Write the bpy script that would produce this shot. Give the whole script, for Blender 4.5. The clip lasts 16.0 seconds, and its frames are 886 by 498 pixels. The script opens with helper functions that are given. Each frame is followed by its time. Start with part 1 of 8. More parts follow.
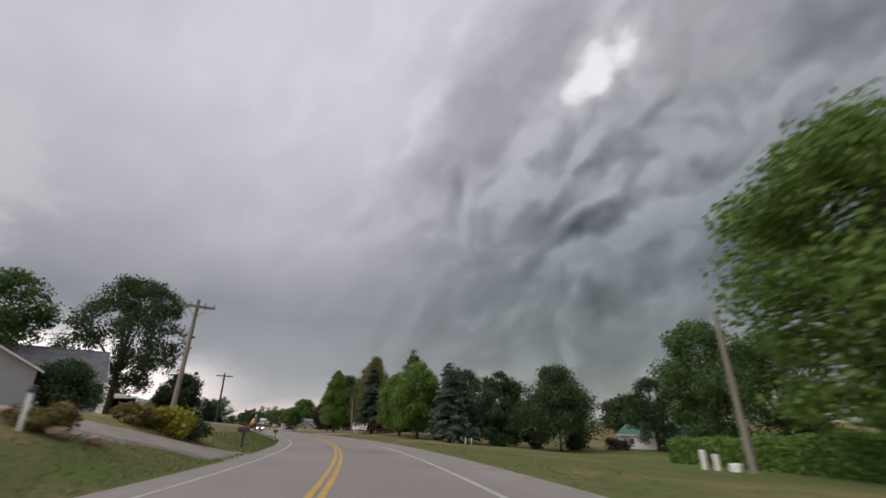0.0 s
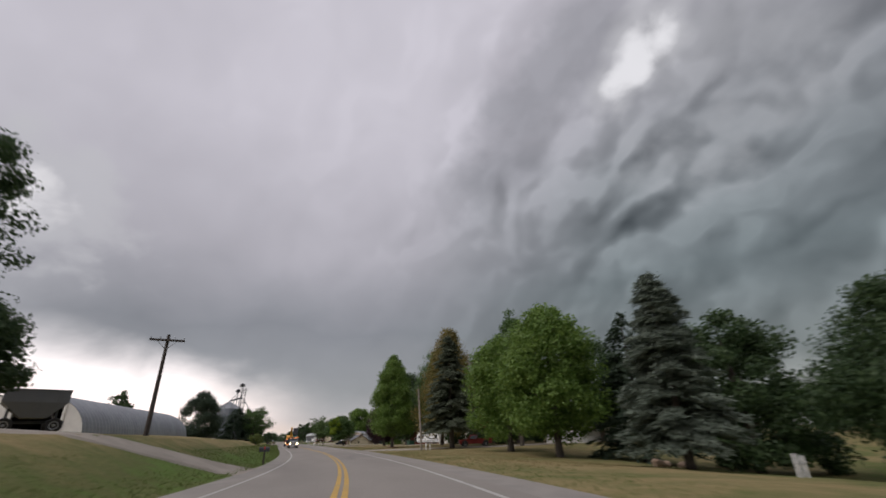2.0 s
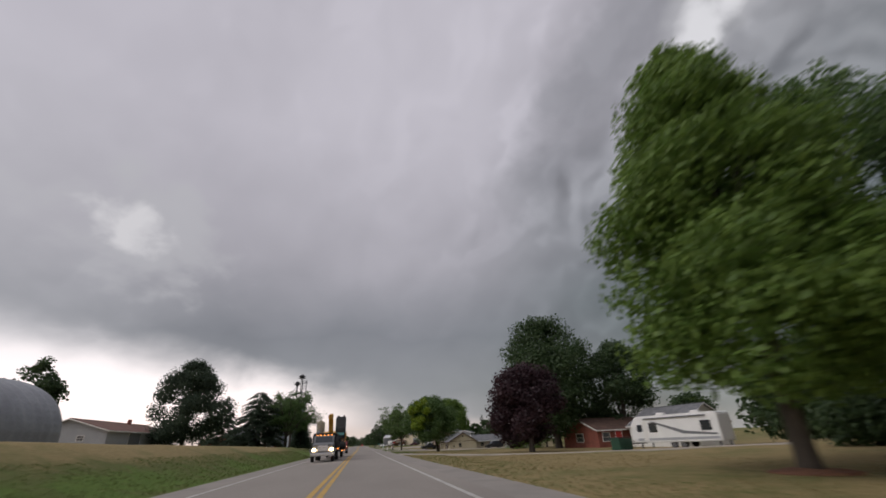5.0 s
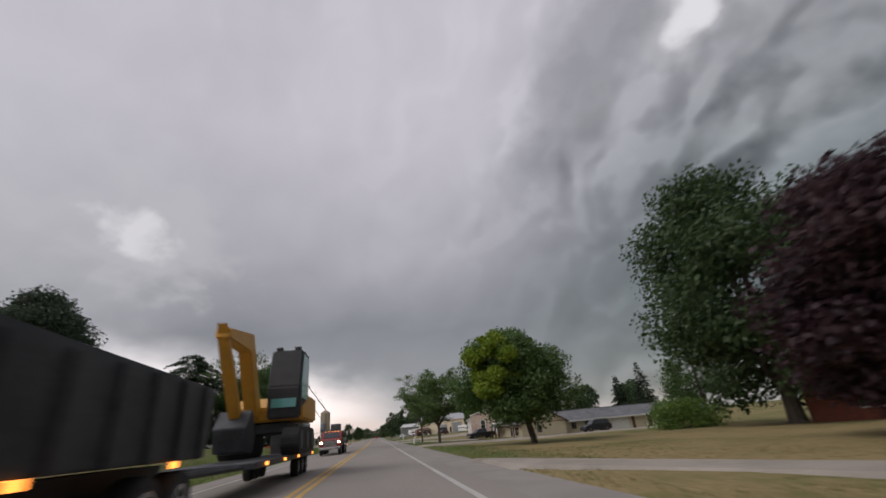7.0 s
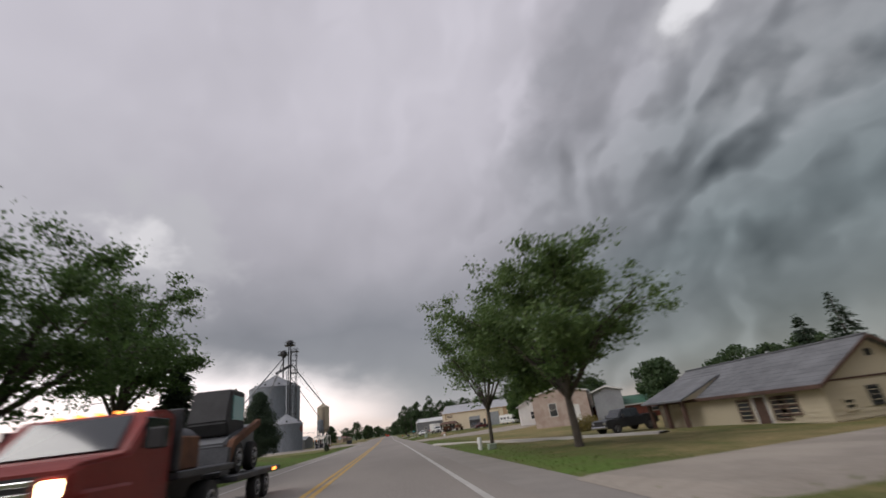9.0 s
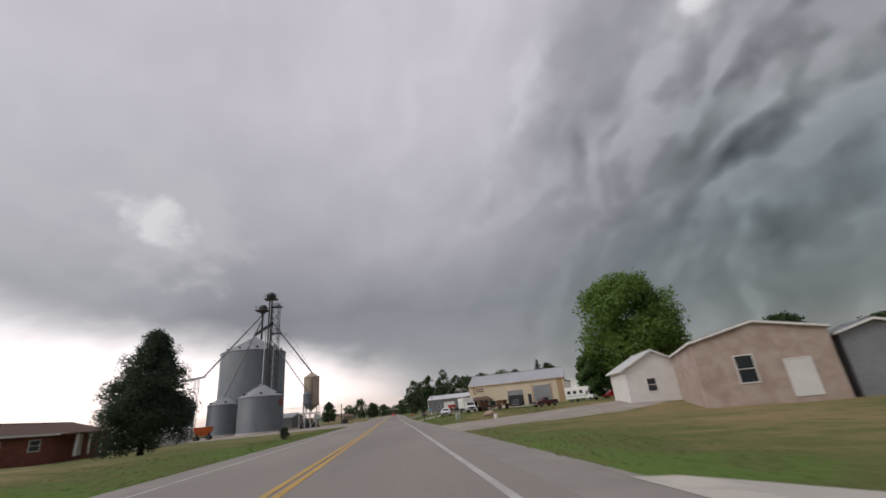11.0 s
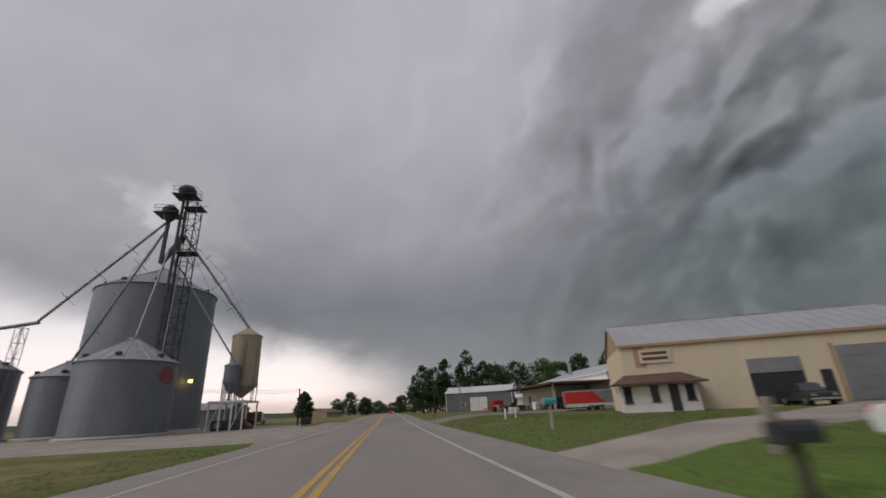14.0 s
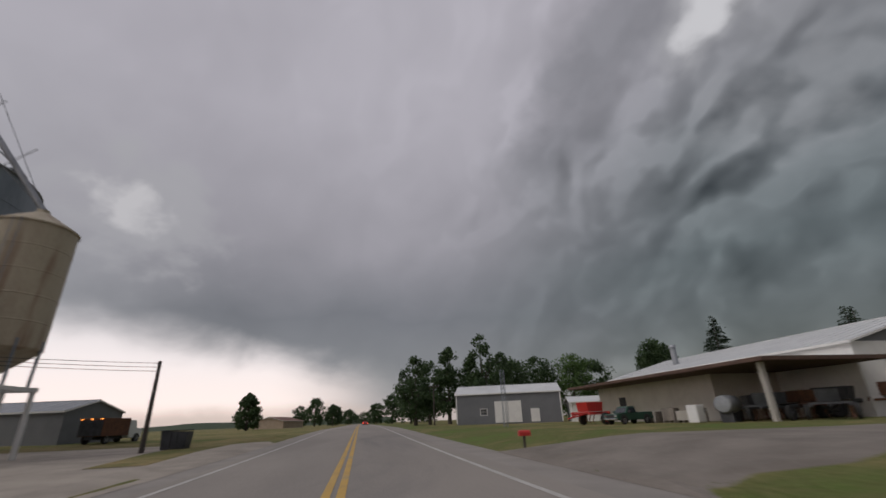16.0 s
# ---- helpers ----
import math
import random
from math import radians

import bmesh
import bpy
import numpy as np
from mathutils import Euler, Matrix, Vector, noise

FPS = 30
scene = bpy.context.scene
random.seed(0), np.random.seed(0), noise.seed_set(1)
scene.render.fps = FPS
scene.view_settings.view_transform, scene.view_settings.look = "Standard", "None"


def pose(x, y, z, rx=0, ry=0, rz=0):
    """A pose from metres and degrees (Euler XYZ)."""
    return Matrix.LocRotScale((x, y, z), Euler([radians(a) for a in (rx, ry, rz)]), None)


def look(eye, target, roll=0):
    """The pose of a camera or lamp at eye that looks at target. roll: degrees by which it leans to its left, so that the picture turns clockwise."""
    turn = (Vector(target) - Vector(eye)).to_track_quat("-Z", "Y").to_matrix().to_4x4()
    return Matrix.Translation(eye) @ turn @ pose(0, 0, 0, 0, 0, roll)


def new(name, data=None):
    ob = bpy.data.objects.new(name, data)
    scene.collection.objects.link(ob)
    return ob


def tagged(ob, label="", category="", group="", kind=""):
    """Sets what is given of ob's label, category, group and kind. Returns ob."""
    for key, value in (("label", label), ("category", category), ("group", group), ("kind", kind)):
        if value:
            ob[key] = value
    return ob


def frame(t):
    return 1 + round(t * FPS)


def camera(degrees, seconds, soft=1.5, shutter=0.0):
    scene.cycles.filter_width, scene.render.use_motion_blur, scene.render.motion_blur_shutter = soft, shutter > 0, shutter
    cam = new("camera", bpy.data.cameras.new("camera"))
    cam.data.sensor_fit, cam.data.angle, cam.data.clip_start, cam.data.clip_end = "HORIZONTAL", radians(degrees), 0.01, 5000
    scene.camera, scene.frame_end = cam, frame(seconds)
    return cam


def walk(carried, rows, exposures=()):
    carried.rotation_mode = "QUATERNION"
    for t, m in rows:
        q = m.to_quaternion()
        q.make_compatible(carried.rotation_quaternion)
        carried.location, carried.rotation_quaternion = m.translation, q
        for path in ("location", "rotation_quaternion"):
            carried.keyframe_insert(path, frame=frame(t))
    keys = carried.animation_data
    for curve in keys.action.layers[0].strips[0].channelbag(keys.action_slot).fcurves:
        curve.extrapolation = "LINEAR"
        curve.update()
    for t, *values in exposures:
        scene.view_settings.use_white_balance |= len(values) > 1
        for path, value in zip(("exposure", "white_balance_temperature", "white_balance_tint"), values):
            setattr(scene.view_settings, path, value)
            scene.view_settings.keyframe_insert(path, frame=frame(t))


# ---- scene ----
cam = camera(92.7, 16.0, soft=1.6, shutter=0.4)
PATH = [
    (0, (-16.04, -100.69, 2.08), (-7.48, -84.30, 9.69), -0.2),
    (0.5, (-13.32, -91.01, 1.96), (-5.09, -74.41, 9.49), -1.2),
    (1, (-10.29, -81.26, 1.71), (-2.60, -64.52, 9.49), -1.7),
    (1.5, (-7.98, -71.65, 1.59), (-0.77, -54.78, 9.55), -2.3),
    (2, (-5.71, -61.90, 1.48), (0.75, -44.79, 9.56), -1.9),
    (2.5, (-3.83, -51.82, 1.39), (1.84, -34.46, 9.55), -1.7),
    (3, (-2.45, -41.89, 1.24), (3.05, -24.51, 9.46), -2.2),
    (3.5, (-1.38, -30.92, 1.18), (3.94, -13.45, 9.34), -3.3),
    (4, (0.11, -18.88, 1.08), (4.86, -1.26, 9.27), -3),
    (4.5, (0.97, -8.44, 1.05), (5.12, 9.25, 9.42), -3),
    (5, (1.02, 1.32, 1.11), (4.55, 19.18, 9.40), -2.7),
    (7.5, (2.00, 47.97, 1.06), (5.38, 66.08, 8.86), -6.2),
    (8, (2.17, 56.97, 1.09), (5.58, 75.11, 8.78), -7.3),
    (8.5, (2.32, 65.31, 1.15), (5.67, 83.49, 8.80), -8.4),
    (9, (2.08, 73.14, 1.12), (5.18, 91.31, 8.89), -7.3),
    (9.5, (2.03, 80.76, 1.12), (4.96, 99.03, 8.72), -6.6),
    (10, (2.14, 88.69, 1.10), (5.04, 107.08, 8.39), -6.5),
    (12.5, (2.39, 129.25, 1.12), (4.63, 147.96, 7.83), -4.5),
    (13, (2.20, 137.38, 1.20), (4.47, 156.18, 7.64), -4.2),
    (13.5, (1.73, 145.92, 1.17), (4.11, 164.67, 7.70), -3.5),
    (14, (1.33, 154.24, 1.14), (3.87, 172.76, 8.24), -3),
    (14.5, (0.95, 162.79, 1.18), (3.66, 181.26, 8.36), -2.1),
    (15, (0.81, 171.08, 1.16), (3.68, 189.42, 8.60), -2.1),
    (15.5, (0.56, 179.34, 1.19), (3.74, 197.63, 8.62), -1.9),
    (16, (0.40, 187.47, 1.17), (3.97, 205.66, 8.67), -2.2),
]
SIZE = 1.2
# the clip's camera darkens a little on the way
GAIN = [(0, 0.25), (1, 0.20), (2, 0.13), (3, 0.05), (5, -0.02), (7.5, 0.08), (8, 0.09), (10, 0.11), (12.5, -0.05), (14.4, -0.26), (15.0, -0.05), (15.5, 0.03), (16, -0.32)]
walk(cam, [(t, look(Vector(eye) * SIZE, Vector(target) * SIZE, roll)) for t, eye, target, roll in PATH], GAIN)


# ---- sky, light ----
class Net:
    """Short hand for building node trees."""

    def __init__(self, tree):
        self.t = tree
        self.t.nodes.clear()

    def node(self, kind, **props):
        n = self.t.nodes.new(kind)
        for k, v in props.items():
            setattr(n, k, v)
        return n

    def put(self, socket, v):
        if isinstance(v, bpy.types.NodeSocket):
            self.t.links.new(v, socket)
        elif v is not None:
            socket.default_value = v

    def math(self, op, a, b=None, clamp=False):
        n = self.node("ShaderNodeMath", operation=op, use_clamp=clamp)
        self.put(n.inputs[0], a)
        self.put(n.inputs[1], b)
        return n.outputs[0]

    def step(self, v, lo, hi, to0=0.0, to1=1.0):
        n = self.node("ShaderNodeMapRange", interpolation_type="SMOOTHSTEP")
        for i, s in enumerate((v, lo, hi, to0, to1)):
            self.put(n.inputs[i], s)
        return n.outputs[0]

    def mix(self, f, a, b):
        n = self.node("ShaderNodeMix", data_type="RGBA")
        self.put(n.inputs[0], f)
        self.put(n.inputs[6], a)
        self.put(n.inputs[7], b)
        return n.outputs[2]

    def noise(self, vec, scale, detail=4.0, rough=0.55, distort=0.0, kind="FBM"):
        n = self.node("ShaderNodeTexNoise")
        self.put(n.inputs["Vector"], vec)
        n.inputs["Scale"].default_value = scale
        n.inputs["Detail"].default_value = detail
        n.inputs["Roughness"].default_value = rough
        n.inputs["Distortion"].default_value = distort
        return n.outputs[0]

    def ramp(self, v, stops, interp="LINEAR"):
        n = self.node("ShaderNodeValToRGB")
        n.color_ramp.interpolation = interp
        els = n.color_ramp.elements
        while len(els) < len(stops):
            els.new(0.5)
        for e, (p, c) in zip(els, stops):
            e.position, e.color = p, (*c, 1)
        self.put(n.inputs[0], v)
        return n.outputs[0]

    def scaled(self, vec, s, shift=(0, 0, 0)):
        n = self.node("ShaderNodeMapping")
        self.put(n.inputs[0], vec)
        n.inputs["Scale"].default_value = s
        n.inputs["Location"].default_value = shift
        return n.outputs[0]


def make_sky():
    w = bpy.data.worlds.new("storm_sky")
    scene.world = w
    w.use_nodes = True
    k = Net(w.node_tree)
    tc = k.node("ShaderNodeTexCoord").outputs["Generated"]
    sep = k.node("ShaderNodeSeparateXYZ")
    k.put(sep.inputs[0], tc)
    dx, dy, dz = sep.outputs
    up = k.math("ADD", k.math("MAXIMUM", dz, 0.0), 0.52)
    com = k.node("ShaderNodeCombineXYZ")
    k.put(com.inputs[0], k.math("DIVIDE", dx, up))
    k.put(com.inputs[1], k.math("DIVIDE", dy, up))
    flat = com.outputs[0]
    # puffs of the cloud base, lit from the upper west
    def cells(vec, scale, soft):
        v = k.node("ShaderNodeTexVoronoi", feature="SMOOTH_F1")
        k.put(v.inputs["Vector"], vec)
        v.inputs["Scale"].default_value, v.inputs["Smoothness"].default_value = scale, soft
        return k.math("SUBTRACT", 1.0, v.outputs["Distance"])

    def heads(vec):
        big_heads = k.math("ADD", k.math("MULTIPLY", cells(vec, 4.0, 0.6), 0.50), k.math("MULTIPLY", cells(vec, 9.5, 0.5), 0.34))
        return k.math("ADD", big_heads, k.math("ADD", k.math("MULTIPLY", cells(vec, 18.0, 0.6), 0.13), k.math("MULTIPLY", k.noise(vec, 4.0, 3.0, 0.5), 0.5)))

    # rolls that run up from the north to the east
    along, across = Vector((0.42, -0.67, 0.61)), Vector((0.60, 0.70, 0.39))
    axes = []
    for vec, stretch in ((along, 0.8), (across, 1.0), (along.cross(across), 1.0)):
        dot = k.node("ShaderNodeVectorMath", operation="DOT_PRODUCT")
        k.put(dot.inputs[0], tc)
        dot.inputs[1].default_value = vec.normalized() * stretch
        axes.append(dot.outputs["Value"])
    rolls = k.node("ShaderNodeCombineXYZ")
    for i in range(3):
        k.put(rolls.inputs[i], axes[i])
    warp = k.node("ShaderNodeTexNoise")
    k.put(warp.inputs["Vector"], rolls.outputs[0])
    warp.inputs["Scale"].default_value, warp.inputs["Detail"].default_value = 5.0, 3.0
    shift = k.node("ShaderNodeVectorMath", operation="MULTIPLY_ADD")
    k.put(shift.inputs[0], warp.outputs["Color"])
    shift.inputs[1].default_value = (0.23, 0.23, 0.23)
    k.put(shift.inputs[2], rolls.outputs[0])
    puffs = shift.outputs[0]
    lit = k.scaled(puffs, (1, 1, 1), (0.0054, -0.0000, 0.0339))
    big = k.noise(flat, 1.3, 3, 0.5, 0.3)
    mid = k.noise(flat, 4.4, 4, 0.5, 0.2)
    fine = k.noise(flat, 15.0, 4, 0.5, 0.2)
    banks = k.step(k.noise(k.scaled(flat, (1.0, 1.0, 1.0), (3.1, 0.7, 0.2)), 1.9, 3, 0.5, 0.4), 0.34, 0.64)
    relief = k.math("MULTIPLY", k.math("SUBTRACT", heads(puffs), heads(lit)), 4.2)
    relief = k.math("MAXIMUM", k.math("MINIMUM", relief, 0.34), k.math("MULTIPLY", relief, 0.55))
    relief = k.math("MULTIPLY", relief, k.math("ADD", 0.45, k.math("MULTIPLY", banks, 0.75)))
    wob = k.math("MULTIPLY", k.math("SUBTRACT", big, 0.5), 0.5)
    wob2 = k.math("MULTIPLY", k.math("SUBTRACT", mid, 0.5), 0.22)
    # height in the sky, made uneven by the clouds
    el = k.math("ADD", dz, k.math("MULTIPLY", wob2, 0.40))
    left = k.ramp(el, [(0.0, (0.42, 0.41, 0.435)), (0.10, (0.275, 0.28, 0.302)), (0.22, (0.213, 0.217, 0.243)), (0.38, (0.367, 0.353, 0.392)), (0.62, (0.512, 0.490, 0.545)), (1.0, (0.54, 0.517, 0.575))])
    dark = k.ramp(el, [(0.0, (0.25, 0.255, 0.258)), (0.12, (0.160, 0.174, 0.180)), (0.3, (0.140, 0.160, 0.168)), (0.5, (0.182, 0.192, 0.206)), (0.75, (0.305, 0.30, 0.332)), (1.0, (0.365, 0.35, 0.388))])
    side = k.step(k.math("ADD", dx, k.math("ADD", k.math("ADD", wob, k.math("MULTIPLY", wob2, 0.9)), k.math("MULTIPLY", dz, -0.18))), 0.06, 0.60)
    col = k.mix(side, left, dark)
    # relief of the cloud base: gentle to the west, strong in the dark rolls
    amp = k.math("MULTIPLY", k.math("ADD", 0.09, k.math("MULTIPLY", side, 1.1)), k.step(dz, 0.02, 0.30, 0.6, 1.0))
    bump = k.math("ADD", relief, k.math("ADD", k.math("MULTIPLY", k.math("SUBTRACT", fine, 0.5), 0.14), k.math("MULTIPLY", k.math("SUBTRACT", mid, 0.5), 0.40)))
    gain = k.math("ADD", 1.0, k.math("MULTIPLY", bump, amp))
    gain = k.math("MULTIPLY", gain, k.math("ADD", 0.68, k.math("MULTIPLY", big, 0.64)))
    vm = k.node("ShaderNodeVectorMath", operation="SCALE")
    k.put(vm.inputs[0], col)
    k.put(vm.inputs["Scale"], k.math("MAXIMUM", gain, 0.3))
    col = vm.outputs[0]

    def gap(col, d, width, colour, strength, rag, axis=None, length=1.0):
        """A thin place round a direction, drawn out along an axis."""
        d = Vector(d).normalized()
        u = (Vector(axis) - d * d.dot(Vector(axis))).normalized() if axis else d.orthogonal().normalized()
        w = d.cross(u)
        sq = []
        for vec, size in ((u, width * length), (w, width)):
            dot = k.node("ShaderNodeVectorMath", operation="DOT_PRODUCT")
            k.put(dot.inputs[0], tc)
            dot.inputs[1].default_value = vec
            sq.append(k.math("POWER", k.math("DIVIDE", k.math("ABSOLUTE", dot.outputs["Value"]), math.sin(radians(size))), 2.0))
        r = k.math("ADD", sq[0], sq[1])
        r = k.math("ADD", r, k.math("MULTIPLY", k.math("SUBTRACT", mid, 0.5), -rag * 4.0))
        r = k.math("ADD", r, k.math("MULTIPLY", k.math("SUBTRACT", fine, 0.5), -rag * 1.5))
        r = k.math("ADD", r, k.math("MULTIPLY", relief, -rag * 1.1))
        dot = k.node("ShaderNodeVectorMath", operation="DOT_PRODUCT")
        k.put(dot.inputs[0], tc)
        dot.inputs[1].default_value = d
        f = k.math("MULTIPLY", k.step(r, 1.7, -0.5), k.math("GREATER_THAN", dot.outputs["Value"], 0.0))
        return k.mix(k.math("MULTIPLY", f, strength), col, colour)

    # thin places in the cloud, and the dark roll beside them
    col = gap(col, (0.70, 0.34, 0.63), 8.0, (0.36, 0.36, 0.38, 1), 0.40, 1.6, (-0.05, 0.5, -0.4), 1.6)
    col = gap(col, (0.465, 0.56, 0.69), 5.0, (0.20, 0.20, 0.222, 1), 0.62, 1.2, (-0.05, 0.16, -0.12), 3.2)
    col = gap(col, (0.585, 0.43, 0.688), 3.2, (0.50, 0.495, 0.52, 1), 0.6, 1.6, (-0.02, 0.099, -0.069), 2.2)
    col = gap(col, (0.592, 0.440, 0.680), 1.8, (0.80, 0.79, 0.82, 1), 0.72, 2.4, (-0.03, 0.099, -0.069), 2.1)
    col = gap(col, (-0.68, 0.68, 0.26), 22.0, (0.58, 0.57, 0.605, 1), 0.40, 0.2)
    col = gap(col, (-0.46, 0.79, 0.40), 5.0, (0.45, 0.445, 0.47, 1), 0.6, 2.2, (1, 0.2, -0.45), 2.4)
    col = gap(col, (-0.47, 0.785, 0.405), 2.2, (0.74, 0.72, 0.74, 1), 0.6, 2.4, (1, 0.2, -0.45), 1.9)
    # clear evening light under the western edge of the storm
    low = k.math("ADD", k.math("ADD", dz, k.math("MULTIPLY", wob2, 0.45)), k.math("MULTIPLY", k.math("ADD", dx, 0.59), 0.17))
    west = k.step(k.math("ADD", dx, k.math("MULTIPLY", wob, 0.25)), 0.12, -0.20)
    glow = k.math("MULTIPLY", k.step(low, 0.255, 0.155), west)
    warm = k.ramp(dz, [(0.0, (1.18, 0.94, 0.84)), (0.05, (1.28, 1.10, 1.05)), (0.13, (1.14, 1.04, 1.04)), (0.22, (0.84, 0.80, 0.83))])
    col = k.mix(glow, col, warm)
    rim = k.math("MULTIPLY", k.step(k.math("ADD", dz, k.math("MULTIPLY", wob2, 0.2)), 0.05, 0.015), k.step(dx, 0.9, -0.1))
    col = k.mix(k.math("MULTIPLY", rim, 0.8), col, (0.72, 0.60, 0.55, 1))
    clear = k.node("ShaderNodeTexSky", sky_type="NISHITA", sun_disc=False, sun_elevation=radians(8), sun_rotation=radians(-107))
    bg, bg2, add = k.node("ShaderNodeBackground"), k.node("ShaderNodeBackground"), k.node("ShaderNodeAddShader")
    k.put(bg.inputs[0], col)
    bg.inputs[1].default_value = 1.0
    k.put(bg2.inputs[0], clear.outputs[0])
    bg2.inputs[1].default_value = 0.008
    k.put(add.inputs[0], bg.outputs[0])
    k.put(add.inputs[1], bg2.outputs[0])
    k.put(k.node("ShaderNodeOutputWorld").inputs[0], add.outputs[0])


make_sky()
sun = new("sun", bpy.data.lights.new("sun", "SUN"))
sun.data.energy, sun.data.angle, sun.data.color = 1.35, radians(35), (1.0, 0.96, 0.93)
sun.matrix_world = look((0, 0, 60), (52, 16, 0))


# ---- materials ----
def mat(name, a, b=None, rough=0.7, scale=3.0, metal=0.0, bump=0.15, fine=18.0, dirt=None, dirt_at=0.62, stretch=(1, 1, 1), per_object=0.0, spec=0.4, emit=None):
    """A worn surface: two tones in broad and fine noise, an optional stain, and relief."""
    m = bpy.data.materials.new(name)
    m.use_nodes = True
    k = Net(m.node_tree)
    bs = k.node("ShaderNodeBsdfPrincipled")
    out = k.node("ShaderNodeOutputMaterial")
    k.put(out.inputs[0], bs.outputs[0])
    pos = k.node("ShaderNodeTexCoord").outputs["Object"]
    pos = k.scaled(pos, stretch)
    b = b or tuple(c * 0.8 for c in a)
    n1, n2 = k.noise(pos, scale, 4, 0.55, 0.3), k.noise(pos, fine, 3, 0.6)
    f = k.math("ADD", k.math("MULTIPLY", n1, 0.65), k.math("MULTIPLY", n2, 0.35))
    col = k.mix(k.step(f, 0.34, 0.66), (*a, 1), (*b, 1))
    if dirt:
        col = k.mix(k.math("MULTIPLY", k.step(k.noise(pos, scale * 0.6, 5, 0.65, 0.8), dirt_at, dirt_at + 0.13), 0.7), col, (*dirt, 1))
    if per_object:
        oi = k.node("ShaderNodeObjectInfo").outputs["Random"]
        hsv = k.node("ShaderNodeHueSaturation")
        k.put(hsv.inputs["Value"], k.math("ADD", 1 - per_object, k.math("MULTIPLY", oi, 2 * per_object)))
        k.put(hsv.inputs["Color"], col)
        col = hsv.outputs[0]
    k.put(bs.inputs["Base Color"], col)
    k.put(bs.inputs["Roughness"], k.math("ADD", rough - 0.08, k.math("MULTIPLY", n2, 0.16), clamp=True))
    bs.inputs["Metallic"].default_value = metal
    bs.inputs["Specular IOR Level"].default_value = spec
    if bump:
        bp = k.node("ShaderNodeBump")
        bp.inputs["Strength"].default_value = bump
        bp.inputs["Distance"].default_value = 0.05
        k.put(bp.inputs["Height"], f)
        k.put(bs.inputs["Normal"], bp.outputs[0])
    if emit:
        bs.inputs["Emission Color"].default_value = (*emit[0], 1)
        bs.inputs["Emission Strength"].default_value = emit[1]
    return m


def leaf_mat(name, a, b, gloss=0.5):
    """Leaves: the tone changes from clump to clump, and some light comes through."""
    m = bpy.data.materials.new(name)
    m.use_nodes = True
    k = Net(m.node_tree)
    rnd = k.node("ShaderNodeNewGeometry").outputs["Random Per Island"]
    pos = k.node("ShaderNodeTexCoord").outputs["Object"]
    f = k.math("ADD", k.math("MULTIPLY", rnd, 0.45), k.math("MULTIPLY", k.noise(pos, 0.45, 3), 0.75))
    col = k.mix(k.step(f, 0.25, 0.95), (*a, 1), (*b, 1))
    bs, tr, mx = k.node("ShaderNodeBsdfPrincipled"), k.node("ShaderNodeBsdfTranslucent"), k.node("ShaderNodeMixShader")
    k.put(bs.inputs["Base Color"], col)
    bs.inputs["Roughness"].default_value = gloss
    bs.inputs["Specular IOR Level"].default_value = 0.3
    k.put(tr.inputs[0], col)
    mx.inputs[0].default_value = 0.42
    k.put(mx.inputs[1], bs.outputs[0])
    k.put(mx.inputs[2], tr.outputs[0])
    k.put(k.node("ShaderNodeOutputMaterial").inputs[0], mx.outputs[0])
    return m


def glass_mat(name, tint=(0.03, 0.035, 0.04)):
    m = bpy.data.materials.new(name)
    m.use_nodes = True
    k = Net(m.node_tree)
    bs = k.node("ShaderNodeBsdfPrincipled")
    bs.inputs["Base Color"].default_value = (*tint, 1)
    bs.inputs["Roughness"].default_value = 0.06
    bs.inputs["Specular IOR Level"].default_value = 0.7
    k.put(k.node("ShaderNodeOutputMaterial").inputs[0], bs.outputs[0])
    return m


def ground_mat():
    """Lawn: green and dry grass in patches, greener or drier by the sheet's own 'dry' value."""
    m = bpy.data.materials.new("lawn")
    m.use_nodes = True
    k = Net(m.node_tree)
    bs = k.node("ShaderNodeBsdfPrincipled")
    k.put(k.node("ShaderNodeOutputMaterial").inputs[0], bs.outputs[0])
    pos = k.node("ShaderNodeTexCoord").outputs["Object"]
    dry = k.node("ShaderNodeAttribute", attribute_name="dry").outputs["Fac"]
    patch, blade, mid = k.noise(pos, 0.11, 5, 0.6, 0.5), k.noise(pos, 9.0, 4, 0.7), k.noise(pos, 0.9, 4, 0.6, 0.4)
    f = k.math("ADD", dry, k.math("ADD", k.math("MULTIPLY", k.math("SUBTRACT", patch, 0.5), 1.3), k.math("MULTIPLY", k.math("SUBTRACT", mid, 0.5), 0.85)))
    green = k.mix(k.step(blade, 0.3, 0.7), (0.085, 0.098, 0.031, 1), (0.135, 0.146, 0.052, 1))
    straw = k.mix(k.step(blade, 0.3, 0.7), (0.19, 0.145, 0.065, 1), (0.30, 0.235, 0.12, 1))
    lush = k.mix(k.step(blade, 0.3, 0.7), (0.070, 0.122, 0.024, 1), (0.128, 0.190, 0.044, 1))
    green = k.mix(k.step(f, 0.0, 0.32), lush, green)
    k.put(bs.inputs["Base Color"], k.mix(k.step(f, 0.25, 0.8), green, straw))
    bs.inputs["Roughness"].default_value = 0.95
    bs.inputs["Specular IOR Level"].default_value = 0.15
    bp = k.node("ShaderNodeBump")
    bp.inputs["Strength"].default_value = 0.6
    bp.inputs["Distance"].default_value = 0.08
    k.put(bp.inputs["Height"], k.math("ADD", blade, mid))
    k.put(bs.inputs["Normal"], bp.outputs[0])
    return m


